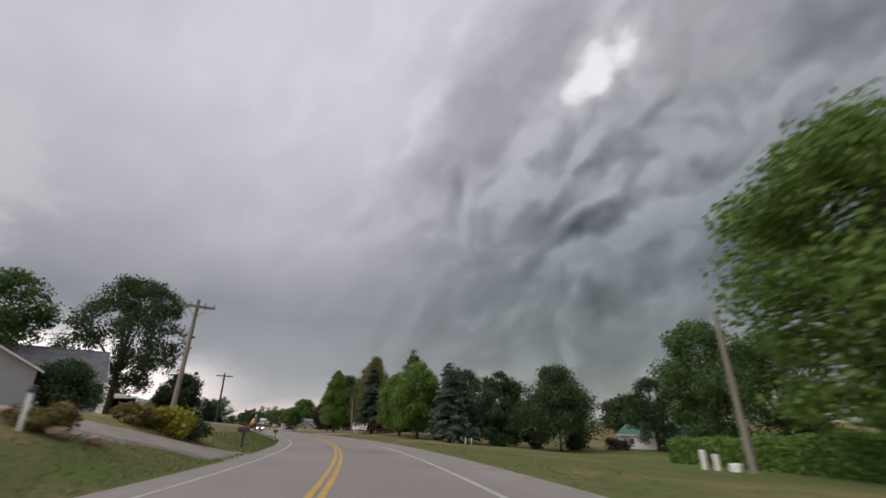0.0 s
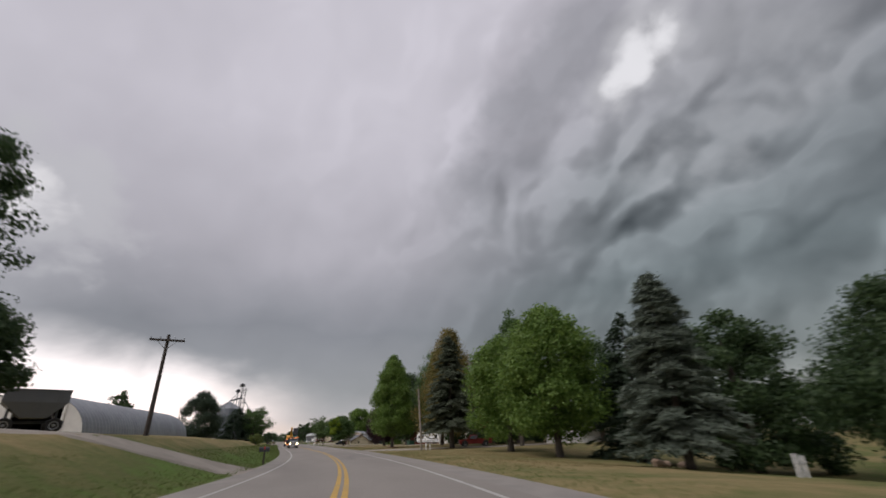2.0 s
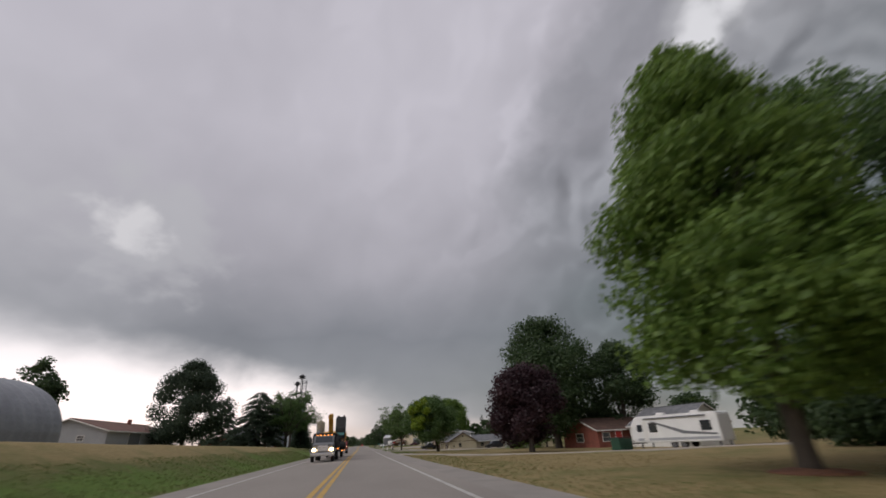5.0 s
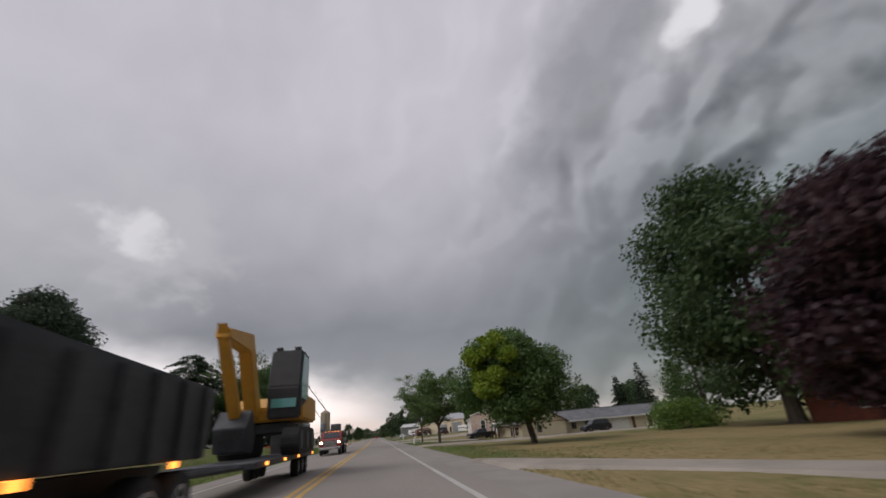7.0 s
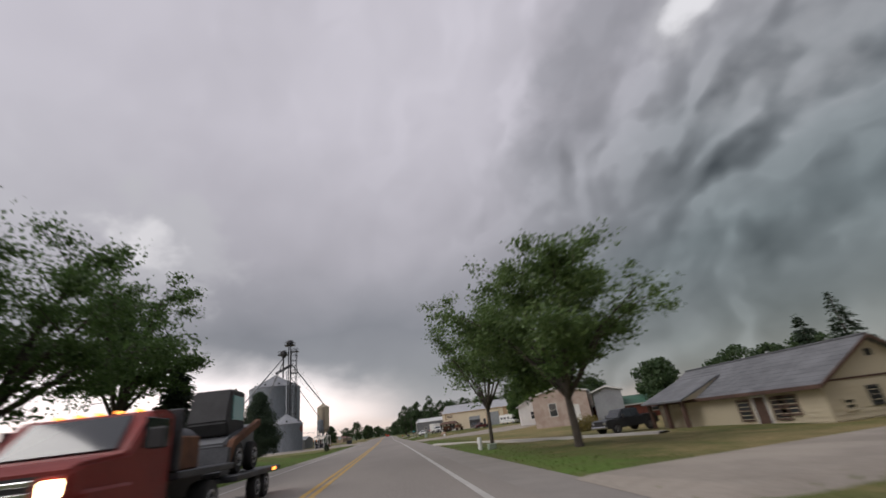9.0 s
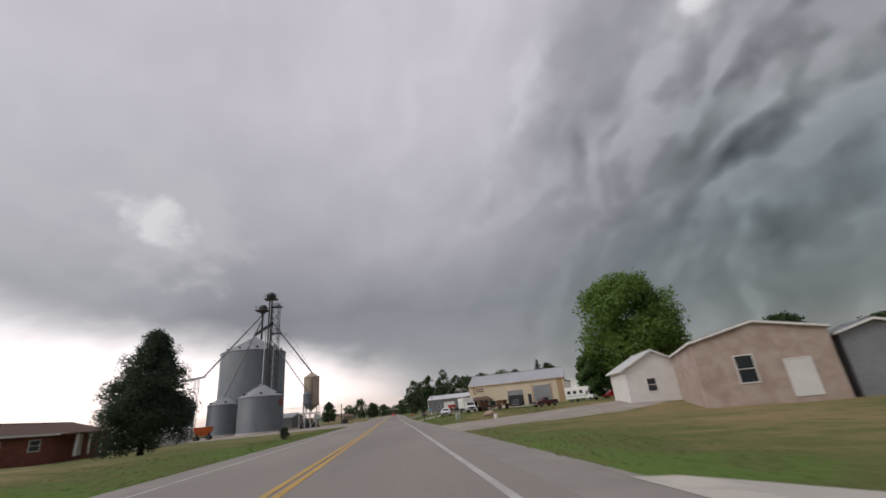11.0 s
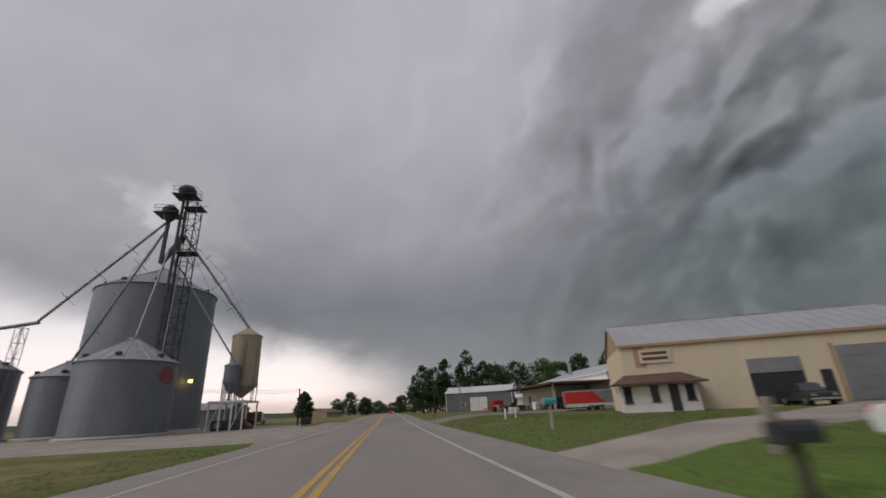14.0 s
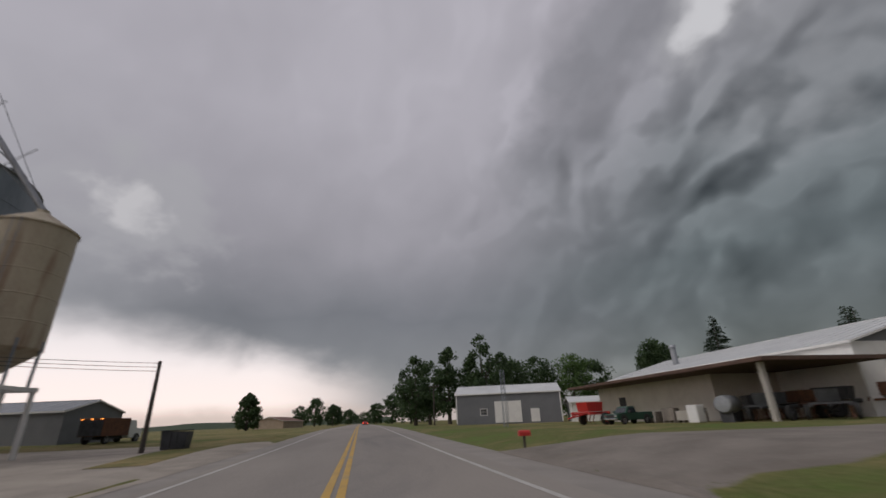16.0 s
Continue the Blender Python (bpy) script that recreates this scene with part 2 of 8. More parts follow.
ASPHALT = mat("worn_pale_asphalt", (0.265, 0.238, 0.212), (0.21, 0.19, 0.172), 0.88, 0.25, bump=0.1, fine=26, dirt=(0.16, 0.15, 0.145), dirt_at=0.56, stretch=(1, 0.25, 1))
SHOULDER = mat("shoulder_asphalt", (0.275, 0.250, 0.225), (0.215, 0.198, 0.182), 0.92, 0.6, bump=0.2, fine=22)
GRAVEL = mat("gravel", (0.345, 0.305, 0.26), (0.235, 0.207, 0.177), 0.95, 0.5, bump=0.5, fine=14, dirt=(0.23, 0.20, 0.17))
CONCRETE = mat("concrete", (0.46, 0.43, 0.38), (0.36, 0.34, 0.31), 0.9, 0.6, bump=0.15)
YELLOW = mat("road_yellow", (0.52, 0.32, 0.07), (0.40, 0.26, 0.085), 0.75, 0.8, fine=11, dirt=(0.30, 0.25, 0.16), dirt_at=0.55)
WHITE_LINE = mat("road_white", (0.48, 0.465, 0.44), (0.36, 0.345, 0.325), 0.75, 0.8, fine=11, dirt=(0.34, 0.33, 0.31), dirt_at=0.56)
LAWN = ground_mat()
BARK = mat("bark", (0.10, 0.085, 0.07), (0.055, 0.046, 0.04), 0.95, 2.2, bump=0.8, fine=14, stretch=(1, 1, 0.25))
WOOD_POLE = mat("weathered_pole", (0.30, 0.265, 0.225), (0.17, 0.15, 0.13), 0.9, 1.5, bump=0.4, fine=20, stretch=(1, 1, 0.08))
DARK_POLE = mat("creosote_pole", (0.085, 0.07, 0.06), (0.045, 0.038, 0.035), 0.85, 1.5, bump=0.4, fine=20, stretch=(1, 1, 0.08))
GALV = mat("galvanised_steel", (0.262, 0.288, 0.322), (0.20, 0.222, 0.252), 0.56, 0.4, metal=0.55, bump=0.05, fine=5, dirt=(0.22, 0.23, 0.25), stretch=(1, 1, 0.25))
GALV_DULL = mat("dull_galvanised_roof", (0.34, 0.355, 0.375), (0.27, 0.28, 0.30), 0.6, 0.6, metal=0.5, bump=0.05, fine=6)
STEEL_DARK = mat("dark_steel", (0.085, 0.088, 0.095), (0.05, 0.052, 0.058), 0.55, 2.0, metal=0.5, bump=0.1)
STEEL_GREY = mat("grey_steel", (0.30, 0.31, 0.33), (0.21, 0.22, 0.235), 0.5, 2.0, metal=0.6, bump=0.08)
CREAM = mat("cream_steel", (0.45, 0.39, 0.29), (0.33, 0.275, 0.20), 0.6, 0.9, bump=0.05, dirt=(0.20, 0.11, 0.065), dirt_at=0.53, stretch=(1, 1, 0.2))
WHITE = mat("white_paint", (0.74, 0.73, 0.70), (0.66, 0.65, 0.63), 0.55, 1.2, bump=0.04, dirt=(0.50, 0.48, 0.44), dirt_at=0.64)
CLEAN_WHITE = mat("white_gelcoat", (0.76, 0.76, 0.75), (0.70, 0.70, 0.69), 0.3, 1.0, bump=0.0)
TAN = mat("tan_sheet_steel", (0.70, 0.60, 0.45), (0.63, 0.54, 0.405), 0.6, 0.5, bump=0.04, dirt=(0.44, 0.36, 0.25), dirt_at=0.64, stretch=(1, 1, 0.2))
TAN_DARK = mat("brown_tan_trim", (0.45, 0.30, 0.18), (0.38, 0.26, 0.155), 0.6, 0.6, bump=0.04)
SHINGLE = mat("grey_shingles", (0.175, 0.18, 0.19), (0.115, 0.118, 0.125), 0.92, 1.2, bump=0.5, fine=9)
SHINGLE_BROWN = mat("brown_shingles", (0.135, 0.082, 0.062), (0.085, 0.052, 0.042), 0.92, 1.2, bump=0.5, fine=9)
SHINGLE_RED = mat("red_brown_roof", (0.20, 0.11, 0.085), (0.14, 0.08, 0.065), 0.9, 1.2, bump=0.4, fine=9)
SIDING_CREAM = mat("cream_siding", (0.60, 0.53, 0.39), (0.54, 0.475, 0.35), 0.65, 0.6, bump=0.05)
SIDING_GREY = mat("grey_siding", (0.38, 0.39, 0.41), (0.33, 0.34, 0.36), 0.65, 0.6, bump=0.05)
STEEL_SLATE = mat("slate_sheet_steel", (0.17, 0.175, 0.185), (0.14, 0.145, 0.155), 0.6, 0.6, bump=0.05)
ROOF_WHITE = mat("white_roof_steel", (0.58, 0.59, 0.59), (0.50, 0.51, 0.515), 0.5, 0.6, bump=0.05, dirt=(0.40, 0.40, 0.39))
ROOF_GREEN = mat("green_roof_steel", (0.06, 0.16, 0.10), (0.045, 0.12, 0.08), 0.55, 0.6, bump=0.05)
BRICK_RED = mat("red_brick", (0.26, 0.085, 0.06), (0.17, 0.06, 0.046), 0.9, 2.0, bump=0.3, fine=16)
BRICK_OLD = mat("old_pinkish_brick", (0.47, 0.39, 0.34), (0.36, 0.27, 0.225), 0.92, 1.2, bump=0.3, fine=14, dirt=(0.48, 0.40, 0.35))
DARK_GRAVEL = mat("dark_gravel", (0.22, 0.195, 0.17), (0.14, 0.122, 0.105), 0.95, 0.6, bump=0.5, fine=14, dirt=(0.20, 0.17, 0.12))
PEDESTAL = mat("pale_green_casing", (0.42, 0.50, 0.42), (0.34, 0.41, 0.35), 0.6, 2.0, bump=0.05)
TAN_FAR = mat("tan_boards", (0.42, 0.33, 0.25), (0.34, 0.27, 0.2), 0.85, 1.0, bump=0.1)
BLOCK = mat("pale_block_wall", (0.66, 0.62, 0.56), (0.56, 0.52, 0.47), 0.85, 0.8, bump=0.15)
GLASS = glass_mat("dark_glass")
RUBBER = mat("tyre_rubber", (0.022, 0.022, 0.023), (0.035, 0.034, 0.033), 0.85, 3.0, bump=0.1)
RIM = mat("steel_rim", (0.42, 0.42, 0.43), (0.30, 0.30, 0.31), 0.4, 4.0, metal=0.7, bump=0.0)
BLACK = mat("black_plastic", (0.03, 0.03, 0.032), (0.045, 0.045, 0.047), 0.6, 3.0, bump=0.05)
CHROME = mat("chrome", (0.62, 0.62, 0.63), (0.52, 0.52, 0.53), 0.18, 3.0, metal=1.0, bump=0.0)
RED_PAINT = mat("red_paint", (0.50, 0.035, 0.03), (0.40, 0.03, 0.026), 0.4, 1.5, bump=0.0)
MAROON = mat("maroon_paint", (0.13, 0.02, 0.025), (0.095, 0.017, 0.02), 0.4, 1.5, bump=0.0)
ORANGE = mat("orange_paint", (0.58, 0.12, 0.025), (0.45, 0.10, 0.025), 0.5, 1.5, bump=0.03)
YELLOW_PAINT = mat("machine_yellow", (0.60, 0.30, 0.03), (0.50, 0.25, 0.03), 0.45, 1.5, bump=0.03)
DARK_PAINT = mat("dark_grey_paint", (0.035, 0.037, 0.042), (0.028, 0.03, 0.034), 0.3, 1.5, bump=0.0)
GREEN_PAINT = mat("dark_green_paint", (0.025, 0.075, 0.05), (0.02, 0.06, 0.04), 0.45, 1.5, bump=0.0)
BLUE_PAINT = mat("blue_plastic", (0.06, 0.10, 0.42), (0.05, 0.08, 0.34), 0.45, 1.5, bump=0.0)
TEAL_PAINT = mat("teal_plastic", (0.06, 0.34, 0.36), (0.05, 0.28, 0.30), 0.5, 1.5, bump=0.0)
RUST = mat("rusty_iron", (0.17, 0.075, 0.04), (0.09, 0.045, 0.03), 0.9, 3.0, bump=0.3, dirt=(0.24, 0.11, 0.05))
STONE = mat("field_stone", (0.42, 0.30, 0.21), (0.30, 0.22, 0.165), 0.9, 2.5, bump=0.4)
MULCH = mat("red_mulch", (0.20, 0.095, 0.055), (0.14, 0.065, 0.04), 0.95, 4.0, bump=0.6)
DULL_RED = mat("dull_red_paint", (0.24, 0.028, 0.022), (0.18, 0.022, 0.02), 0.45, 1.5, bump=0.0)
PALE_GREEN = mat("pale_green_paint", (0.36, 0.42, 0.34), (0.30, 0.36, 0.29), 0.6, 1.5, bump=0.0)
ROOF_GREY = mat("grey_roof_steel", (0.42, 0.43, 0.445), (0.36, 0.37, 0.385), 0.45, 0.6, metal=0.3, bump=0.05)
TEAL_GLASS = glass_mat("teal_tinted_glass", (0.10, 0.30, 0.28))
FADED_RED = mat("faded_red_paint", (0.21, 0.058, 0.05), (0.25, 0.13, 0.12), 0.75, 2.0, bump=0.05)
ALUMINIUM = mat("bare_aluminium", (0.62, 0.63, 0.64), (0.52, 0.53, 0.54), 0.5, 2.0, metal=0.3, bump=0.0)
LAMP_WARM = mat("lit_headlamp", (0.9, 0.85, 0.7), rough=0.3, bump=0, emit=((1.0, 0.74, 0.42), 14.0))
LAMP_AMBER = mat("lit_marker", (0.9, 0.4, 0.1), rough=0.3, bump=0, emit=((1.0, 0.30, 0.05), 3.0))
LAMP_RED = mat("lit_tail_lamp", (0.7, 0.05, 0.03), rough=0.3, bump=0, emit=((1.0, 0.06, 0.03), 3.0))
LAMP_YARD = mat("lit_yard_lamp", (0.9, 0.6, 0.2), rough=0.3, bump=0, emit=((1.0, 0.55, 0.12), 9.0))
L_MID = leaf_mat("maple_leaves", (0.058, 0.112, 0.03), (0.118, 0.188, 0.062))
L_BRIGHT = leaf_mat("bright_leaves", (0.084, 0.156, 0.028), (0.180, 0.272, 0.062))
L_LIME = leaf_mat("lime_leaves", (0.12, 0.205, 0.016), (0.27, 0.34, 0.036))
L_LOCUST = leaf_mat("locust_leaves", (0.076, 0.132, 0.040), (0.158, 0.228, 0.080))
L_DULL = leaf_mat("dull_conifer_needles", (0.080, 0.098, 0.064), (0.165, 0.190, 0.132), 0.7)
L_DARK = leaf_mat("dark_leaves", (0.034, 0.066, 0.026), (0.076, 0.118, 0.048))
L_BROWN = leaf_mat("bronze_leaves", (0.135, 0.118, 0.034), (0.255, 0.205, 0.070))
L_PURPLE = leaf_mat("purple_leaves", (0.027, 0.015, 0.020), (0.068, 0.034, 0.041))
L_SPRUCE = leaf_mat("blue_spruce_needles", (0.10, 0.128, 0.098), (0.21, 0.245, 0.195), 0.7)
L_PINE = leaf_mat("dark_needles", (0.034, 0.056, 0.036), (0.074, 0.102, 0.064), 0.7)
L_HEDGE = leaf_mat("hedge_leaves", (0.095, 0.185, 0.035), (0.21, 0.32, 0.075))
L_YELLOW = leaf_mat("yellow_shrub_leaves", (0.19, 0.2, 0.02), (0.38, 0.35, 0.045))
L_GRASS = leaf_mat("grass_blades", (0.11, 0.15, 0.042), (0.17, 0.20, 0.07), 0.8)
L_STRAW = leaf_mat("dry_grass_blades", (0.15, 0.125, 0.05), (0.27, 0.22, 0.10), 0.8)


# ---- building helpers ----
def mesh_ob(name, bm, material, parent=None, label=""):
    me = bpy.data.meshes.new(name)
    bm.to_mesh(me)
    bm.free()
    me.materials.append(material)
    ob = new(name, me)
    if parent is not None:
        ob.parent = parent
    if label:
        ob["label"] = label
    return ob


part = mesh_ob


def raw(name, verts, faces, material, parent=None, label=""):
    me = bpy.data.meshes.new(name)
    me.from_pydata(verts, [], faces)
    me.materials.append(material)
    ob = new(name, me)
    if parent is not None:
        ob.parent = parent
    if label:
        ob["label"] = label
    return ob


def thing(name, x, y, z=None, rz=0.0, label="", category="", group="", kind=""):
    """An empty at a thing's base, under which its parts hang."""
    ob = new(name)
    ob.empty_display_size = 0.3
    ob.matrix_basis = pose(x, y, ground(x, y) if z is None else z, 0, 0, rz)
    return tagged(ob, label, category, group, kind)


def box(bm, x0, x1, y0, y1, z0, z1, bevel=0.0):
    vs = [bm.verts.new(c) for c in ((x0, y0, z0), (x1, y0, z0), (x1, y1, z0), (x0, y1, z0), (x0, y0, z1), (x1, y0, z1), (x1, y1, z1), (x0, y1, z1))]
    fs = [bm.faces.new([vs[i] for i in f]) for f in ((3, 2, 1, 0), (4, 5, 6, 7), (0, 1, 5, 4), (1, 2, 6, 5), (2, 3, 7, 6), (3, 0, 4, 7))]
    if bevel:
        bmesh.ops.bevel(bm, geom=list({e for f in fs for e in f.edges}), offset=bevel, segments=1, affect="EDGES")
    return bm


def block(x0, x1, y0, y1, z0, z1, bevel=0.0):
    return box(bmesh.new(), x0, x1, y0, y1, z0, z1, bevel)


def tube(bm, a, b, r0, r1=None, n=10, caps=True):
    """A round bar from a to b."""
    a, b = Vector(a), Vector(b)
    r1 = r0 if r1 is None else r1
    q = (b - a).to_track_quat("Z", "Y")
    rings = []
    for p, r in ((a, r0), (b, r1)):
        rings.append([bm.verts.new(p + q @ Vector((r * math.cos(2 * math.pi * i / n), r * math.sin(2 * math.pi * i / n), 0))) for i in range(n)])
    for i in range(n):
        bm.faces.new((rings[0][i], rings[0][(i + 1) % n], rings[1][(i + 1) % n], rings[1][i]))
    if caps:
        bm.faces.new(rings[0][::-1])
        bm.faces.new(rings[1])
    return bm


def lathe(bm, profile, n=32, cx=0.0, cy=0.0):
    """A turned body from (radius, height) pairs."""
    rings = [[bm.verts.new((cx + r * math.cos(2 * math.pi * i / n), cy + r * math.sin(2 * math.pi * i / n), z)) for i in range(n)] for r, z in profile]
    for a, b in zip(rings, rings[1:]):
        for i in range(n):
            bm.faces.new((a[i], a[(i + 1) % n], b[(i + 1) % n], b[i]))
    bm.faces.new(rings[0][::-1])
    bm.faces.new(rings[-1])
    return bm


def prism(bm, outline, x0, x1):
    """An outline in y and z, drawn out along x."""
    a = [bm.verts.new((x0, y, z)) for y, z in outline]
    b = [bm.verts.new((x1, y, z)) for y, z in outline]
    n = len(outline)
    bm.faces.new(a[::-1])
    bm.faces.new(b)
    for i in range(n):
        bm.faces.new((a[i], a[(i + 1) % n], b[(i + 1) % n], b[i]))
    bmesh.ops.recalc_face_normals(bm, faces=bm.faces)
    return bm


def smooth(ob, angle=40):
    for p in ob.data.polygons:
        p.use_smooth = True
    bm = bmesh.new()
    bm.from_mesh(ob.data)
    for e in bm.edges:
        e.smooth = e.is_manifold and e.calc_face_angle(0) < radians(angle)
    bm.to_mesh(ob.data)
    bm.free()
    return ob


# ---- lie of the land ----
def ease(a, b, v):
    t = min(1.0, max(0.0, (v - a) / (b - a)))
    return t * t * (3 - 2 * t)


def centre(y):
    """Where the road's centre line runs: a bend to the left, then straight."""
    if y < -110:
        return centre(-110) + (y + 110) * 0.41
    return -2.943e-4 * max(0.0, 10 - y) ** 2.33 + 0.28 * ease(40, 120, y) * (1 - ease(135, 180, y))


def road_z(y):
    return 0.95 * (min(120, max(0.0, -20 - y)) / 80) ** 1.5 + 0.5 * ease(190, 260, y)


def ground(x, y):
    u, z = x - centre(y), road_z(y)
    if u < 0:
        z += np.interp(y, [-15, 75, 105, 143], [1, 0.72, 0.5, 0]) * np.interp(-u, [4.4, 5.5, 9.5, 15, 45, 150, 600], [-0.02, 0.1, 1.75, 2.25, 3.4, 3.4, 0])
    else:
        z += ease(-12, -40, y) * np.interp(u, [6, 9, 20, 31, 38, 200, 600], [0, 0, -0.8, -2.1, -2.2, -2.2, 0])
        z += ease(25, 45, y) * (1 - ease(125, 150, y)) * np.interp(u, [6, 18, 60], [0, -0.3, -0.9])
        z += 0.45 * ease(136, 154, y) * (1 - ease(200, 245, y)) * np.interp(u, [5.4, 9, 60, 200], [0, 1, 1, 0])
    return float(z)


def dryness(u, y):
    if u >= 0:
        far = np.interp(y, [-110, -70, -45, 55, 66, 75, 82, 126, 142, 152, 162, 200], [0.28, 0.34, 0.64, 0.74, 0.70, 0.56, 0.54, 0.54, 0.58, 0.46, 0.22, 0.30])
        far *= 1.0 - 0.4 * np.interp(u, [14, 20], [0, 1]) * np.interp(y, [-40, 5], [1, 0])
        far *= 1.0 + 0.5 * np.interp(u, [8, 14], [0, 1]) * np.interp(y, [175, 195], [0, 1])
        edge = np.interp(u, [5, 6.2, 7.5, 10], [0.6, 0.25, 0.6, 1.0]) if 50 < y < 165 else 1.0
        return float(far * edge)
    far = np.interp(y, [-110, -60, -30, 0, 60, 75, 150, 210, 260], [0.68, 0.68, 0.56, 0.78, 0.75, 0.34, 0.40, 0.42, 0.5])
    lush = float(np.interp(y, [-110, -62, -40, 150, 185], [0.42, 0.36, 0.12, 0.08, 0.45]))
    return float(np.interp(-u, [4.4, 6.5, 9.0], [lush, lush, far]))


def stations():
    ys = [-900, -600, -400, -280, -210, -170, -150, -138, -130] + list(range(-124, 292, 2)) + [296, 304, 315, 330, 350, 380, 420, 480, 560, 680, 850, 1100, 1500, 2000, 2600]
    return [float(y) for y in ys]


def make_ground():
    us = [0, 3.6, 4.4, 4.7, 5.1, 5.5, 6, 6.6, 7.3, 8.2, 9.5, 11, 13, 15, 18, 21, 25, 31, 38, 45, 60, 80, 110, 150, 230, 400, 700, 1200, 2400]
    us = [-u for u in us[:0:-1]] + us
    ys = stations()
    verts, dry = [], []
    for y in ys:
        for u in us:
            x = centre(y) + u
            lump = 0.10 * noise.noise((x * 0.16, y * 0.16, 0)) + 0.05 * noise.noise((x * 0.6, y * 0.6, 3)) if 6 < abs(u) < 120 and not (u < 0 and 172 < y < 228) else 0.0
            verts.append((x, y, ground(x, y) + lump - (0.14 if -4.75 < u < 5.3 else 0.0)))
            dry.append(dryness(u, y))
    w = len(us)
    faces = [(j * w + i, j * w + i + 1, (j + 1) * w + i + 1, (j + 1) * w + i) for j in range(len(ys) - 1) for i in range(w - 1)]
    ob = raw("ground", verts, faces, LAWN)
    att = ob.data.attributes.new("dry", "FLOAT", "POINT")
    att.data.foreach_set("value", dry)
    for p in ob.data.polygons:
        p.use_smooth = True
    return tagged(ob, "patchy green and dry grass beside a country road", "ground", kind="structure")


def strip(name, u0, u1, y0, y1, lift, material, step=2.0, **tags):
    """A band along the road between two offsets from its centre."""
    n = max(1, int((y1 - y0) / step))
    ys = [y0 + (y1 - y0) * i / n for i in range(n + 1)]
    verts, cols = [], 5 if abs(u1 - u0) > 2 else 2
    for y in ys:
        for c in range(cols):
            u = u0 + (u1 - u0) * c / (cols - 1)
            verts.append((centre(y) + u, y, road_z(y) + lift - 0.012 * abs(u)))
    faces = [(j * cols + i, j * cols + i + 1, (j + 1) * cols + i + 1, (j + 1) * cols + i) for j in range(n) for i in range(cols - 1)]
    return tagged(raw(name, verts, faces, material), kind="structure", **tags)


def drive(name, points, width, material, lift=0.035, **tags):
    """A drive laid on the ground along a line of points, with a ragged edge."""
    verts, faces, cols = [], [], 7
    pts = []
    if -6 < points[0][0] - centre(points[0][1]) < 6.5:
        a, b = Vector(points[0]), Vector(points[1])
        points = [tuple(a - (b - a).normalized() * 8)] + list(points)
    for (x0, y0), (x1, y1) in zip(points, points[1:]):
        n = max(2, int(math.hypot(x1 - x0, y1 - y0) / 0.9))
        pts += [(x0 + (x1 - x0) * i / n, y0 + (y1 - y0) * i / n) for i in range(n)]
    pts.append(points[-1])
    for j, (x, y) in enumerate(pts):
        a, b = pts[max(0, j - 1)], pts[min(len(pts) - 1, j + 1)]
        d = Vector((b[0] - a[0], b[1] - a[1], 0)).normalized()
        w = width[0] + (width[1] - width[0]) * j / (len(pts) - 1)
        for c in range(cols):
            s = (c / (cols - 1) - 0.5) * w
            rag = 0.15 * noise.noise((x * 0.5 + c, y * 0.5, 1)) if c in (0, cols - 1) else 0
            px, py = x - d.y * (s + rag), y + d.x * (s + rag)
            u = px - centre(py)
            near = 5.25
            u = max(u, near) if points[-1][0] > points[0][0] and u < near else u
            u = min(u, -4.7) if points[-1][0] < points[0][0] and u > -4.7 else u
            px = centre(py) + u
            z = ground(px, py) + lift + (0.09 if 0 < c < cols - 1 else -0.12)
            if u in (near, -4.7) or abs(u) < abs(near):
                z = road_z(py) + 0.055 - 0.012 * abs(u)
            verts.append((px, py, z))
    for j in range(len(pts) - 1):
        for i in range(cols - 1):
            faces.append((j * cols + i + 1, j * cols + i, (j + 1) * cols + i, (j + 1) * cols + i + 1))
    ob = raw(name, verts, faces, material)
    ob.data.attributes.new("dry", "FLOAT", "POINT").data.foreach_set("value", [0.5] * len(verts))
    return tagged(ob, kind="structure", **tags)


make_ground()
strip("road", -4.0, 4.2, -300, 900, 0.05, ASPHALT, label="worn pale grey two-lane asphalt road with dark cracks", category="road")
strip("road_shoulder_right", 4.2, 5.46, -300, 900, 0.05, SHOULDER, label="pale paved shoulder beside the white edge line", category="road")
strip("road_shoulder_left", -4.98, -4.0, -300, 900, 0.05, SHOULDER, label="narrow pale paved shoulder along grass", category="road")
strip("edge_line_right", 3.42, 3.56, -300, 900, 0.056, WHITE_LINE, label="worn white painted edge line", category="road marking")
strip("edge_line_left", -3.65, -3.52, -300, 900, 0.056, WHITE_LINE, label="worn white painted edge line", category="road marking")
strip("centre_line_right", 0.05, 0.20, -300, 900, 0.056, YELLOW, label="worn yellow painted centre line", category="road marking")
strip("centre_line_left", -0.20, -0.05, -300, 900, 0.056, YELLOW, label="worn yellow painted centre line", category="road marking")


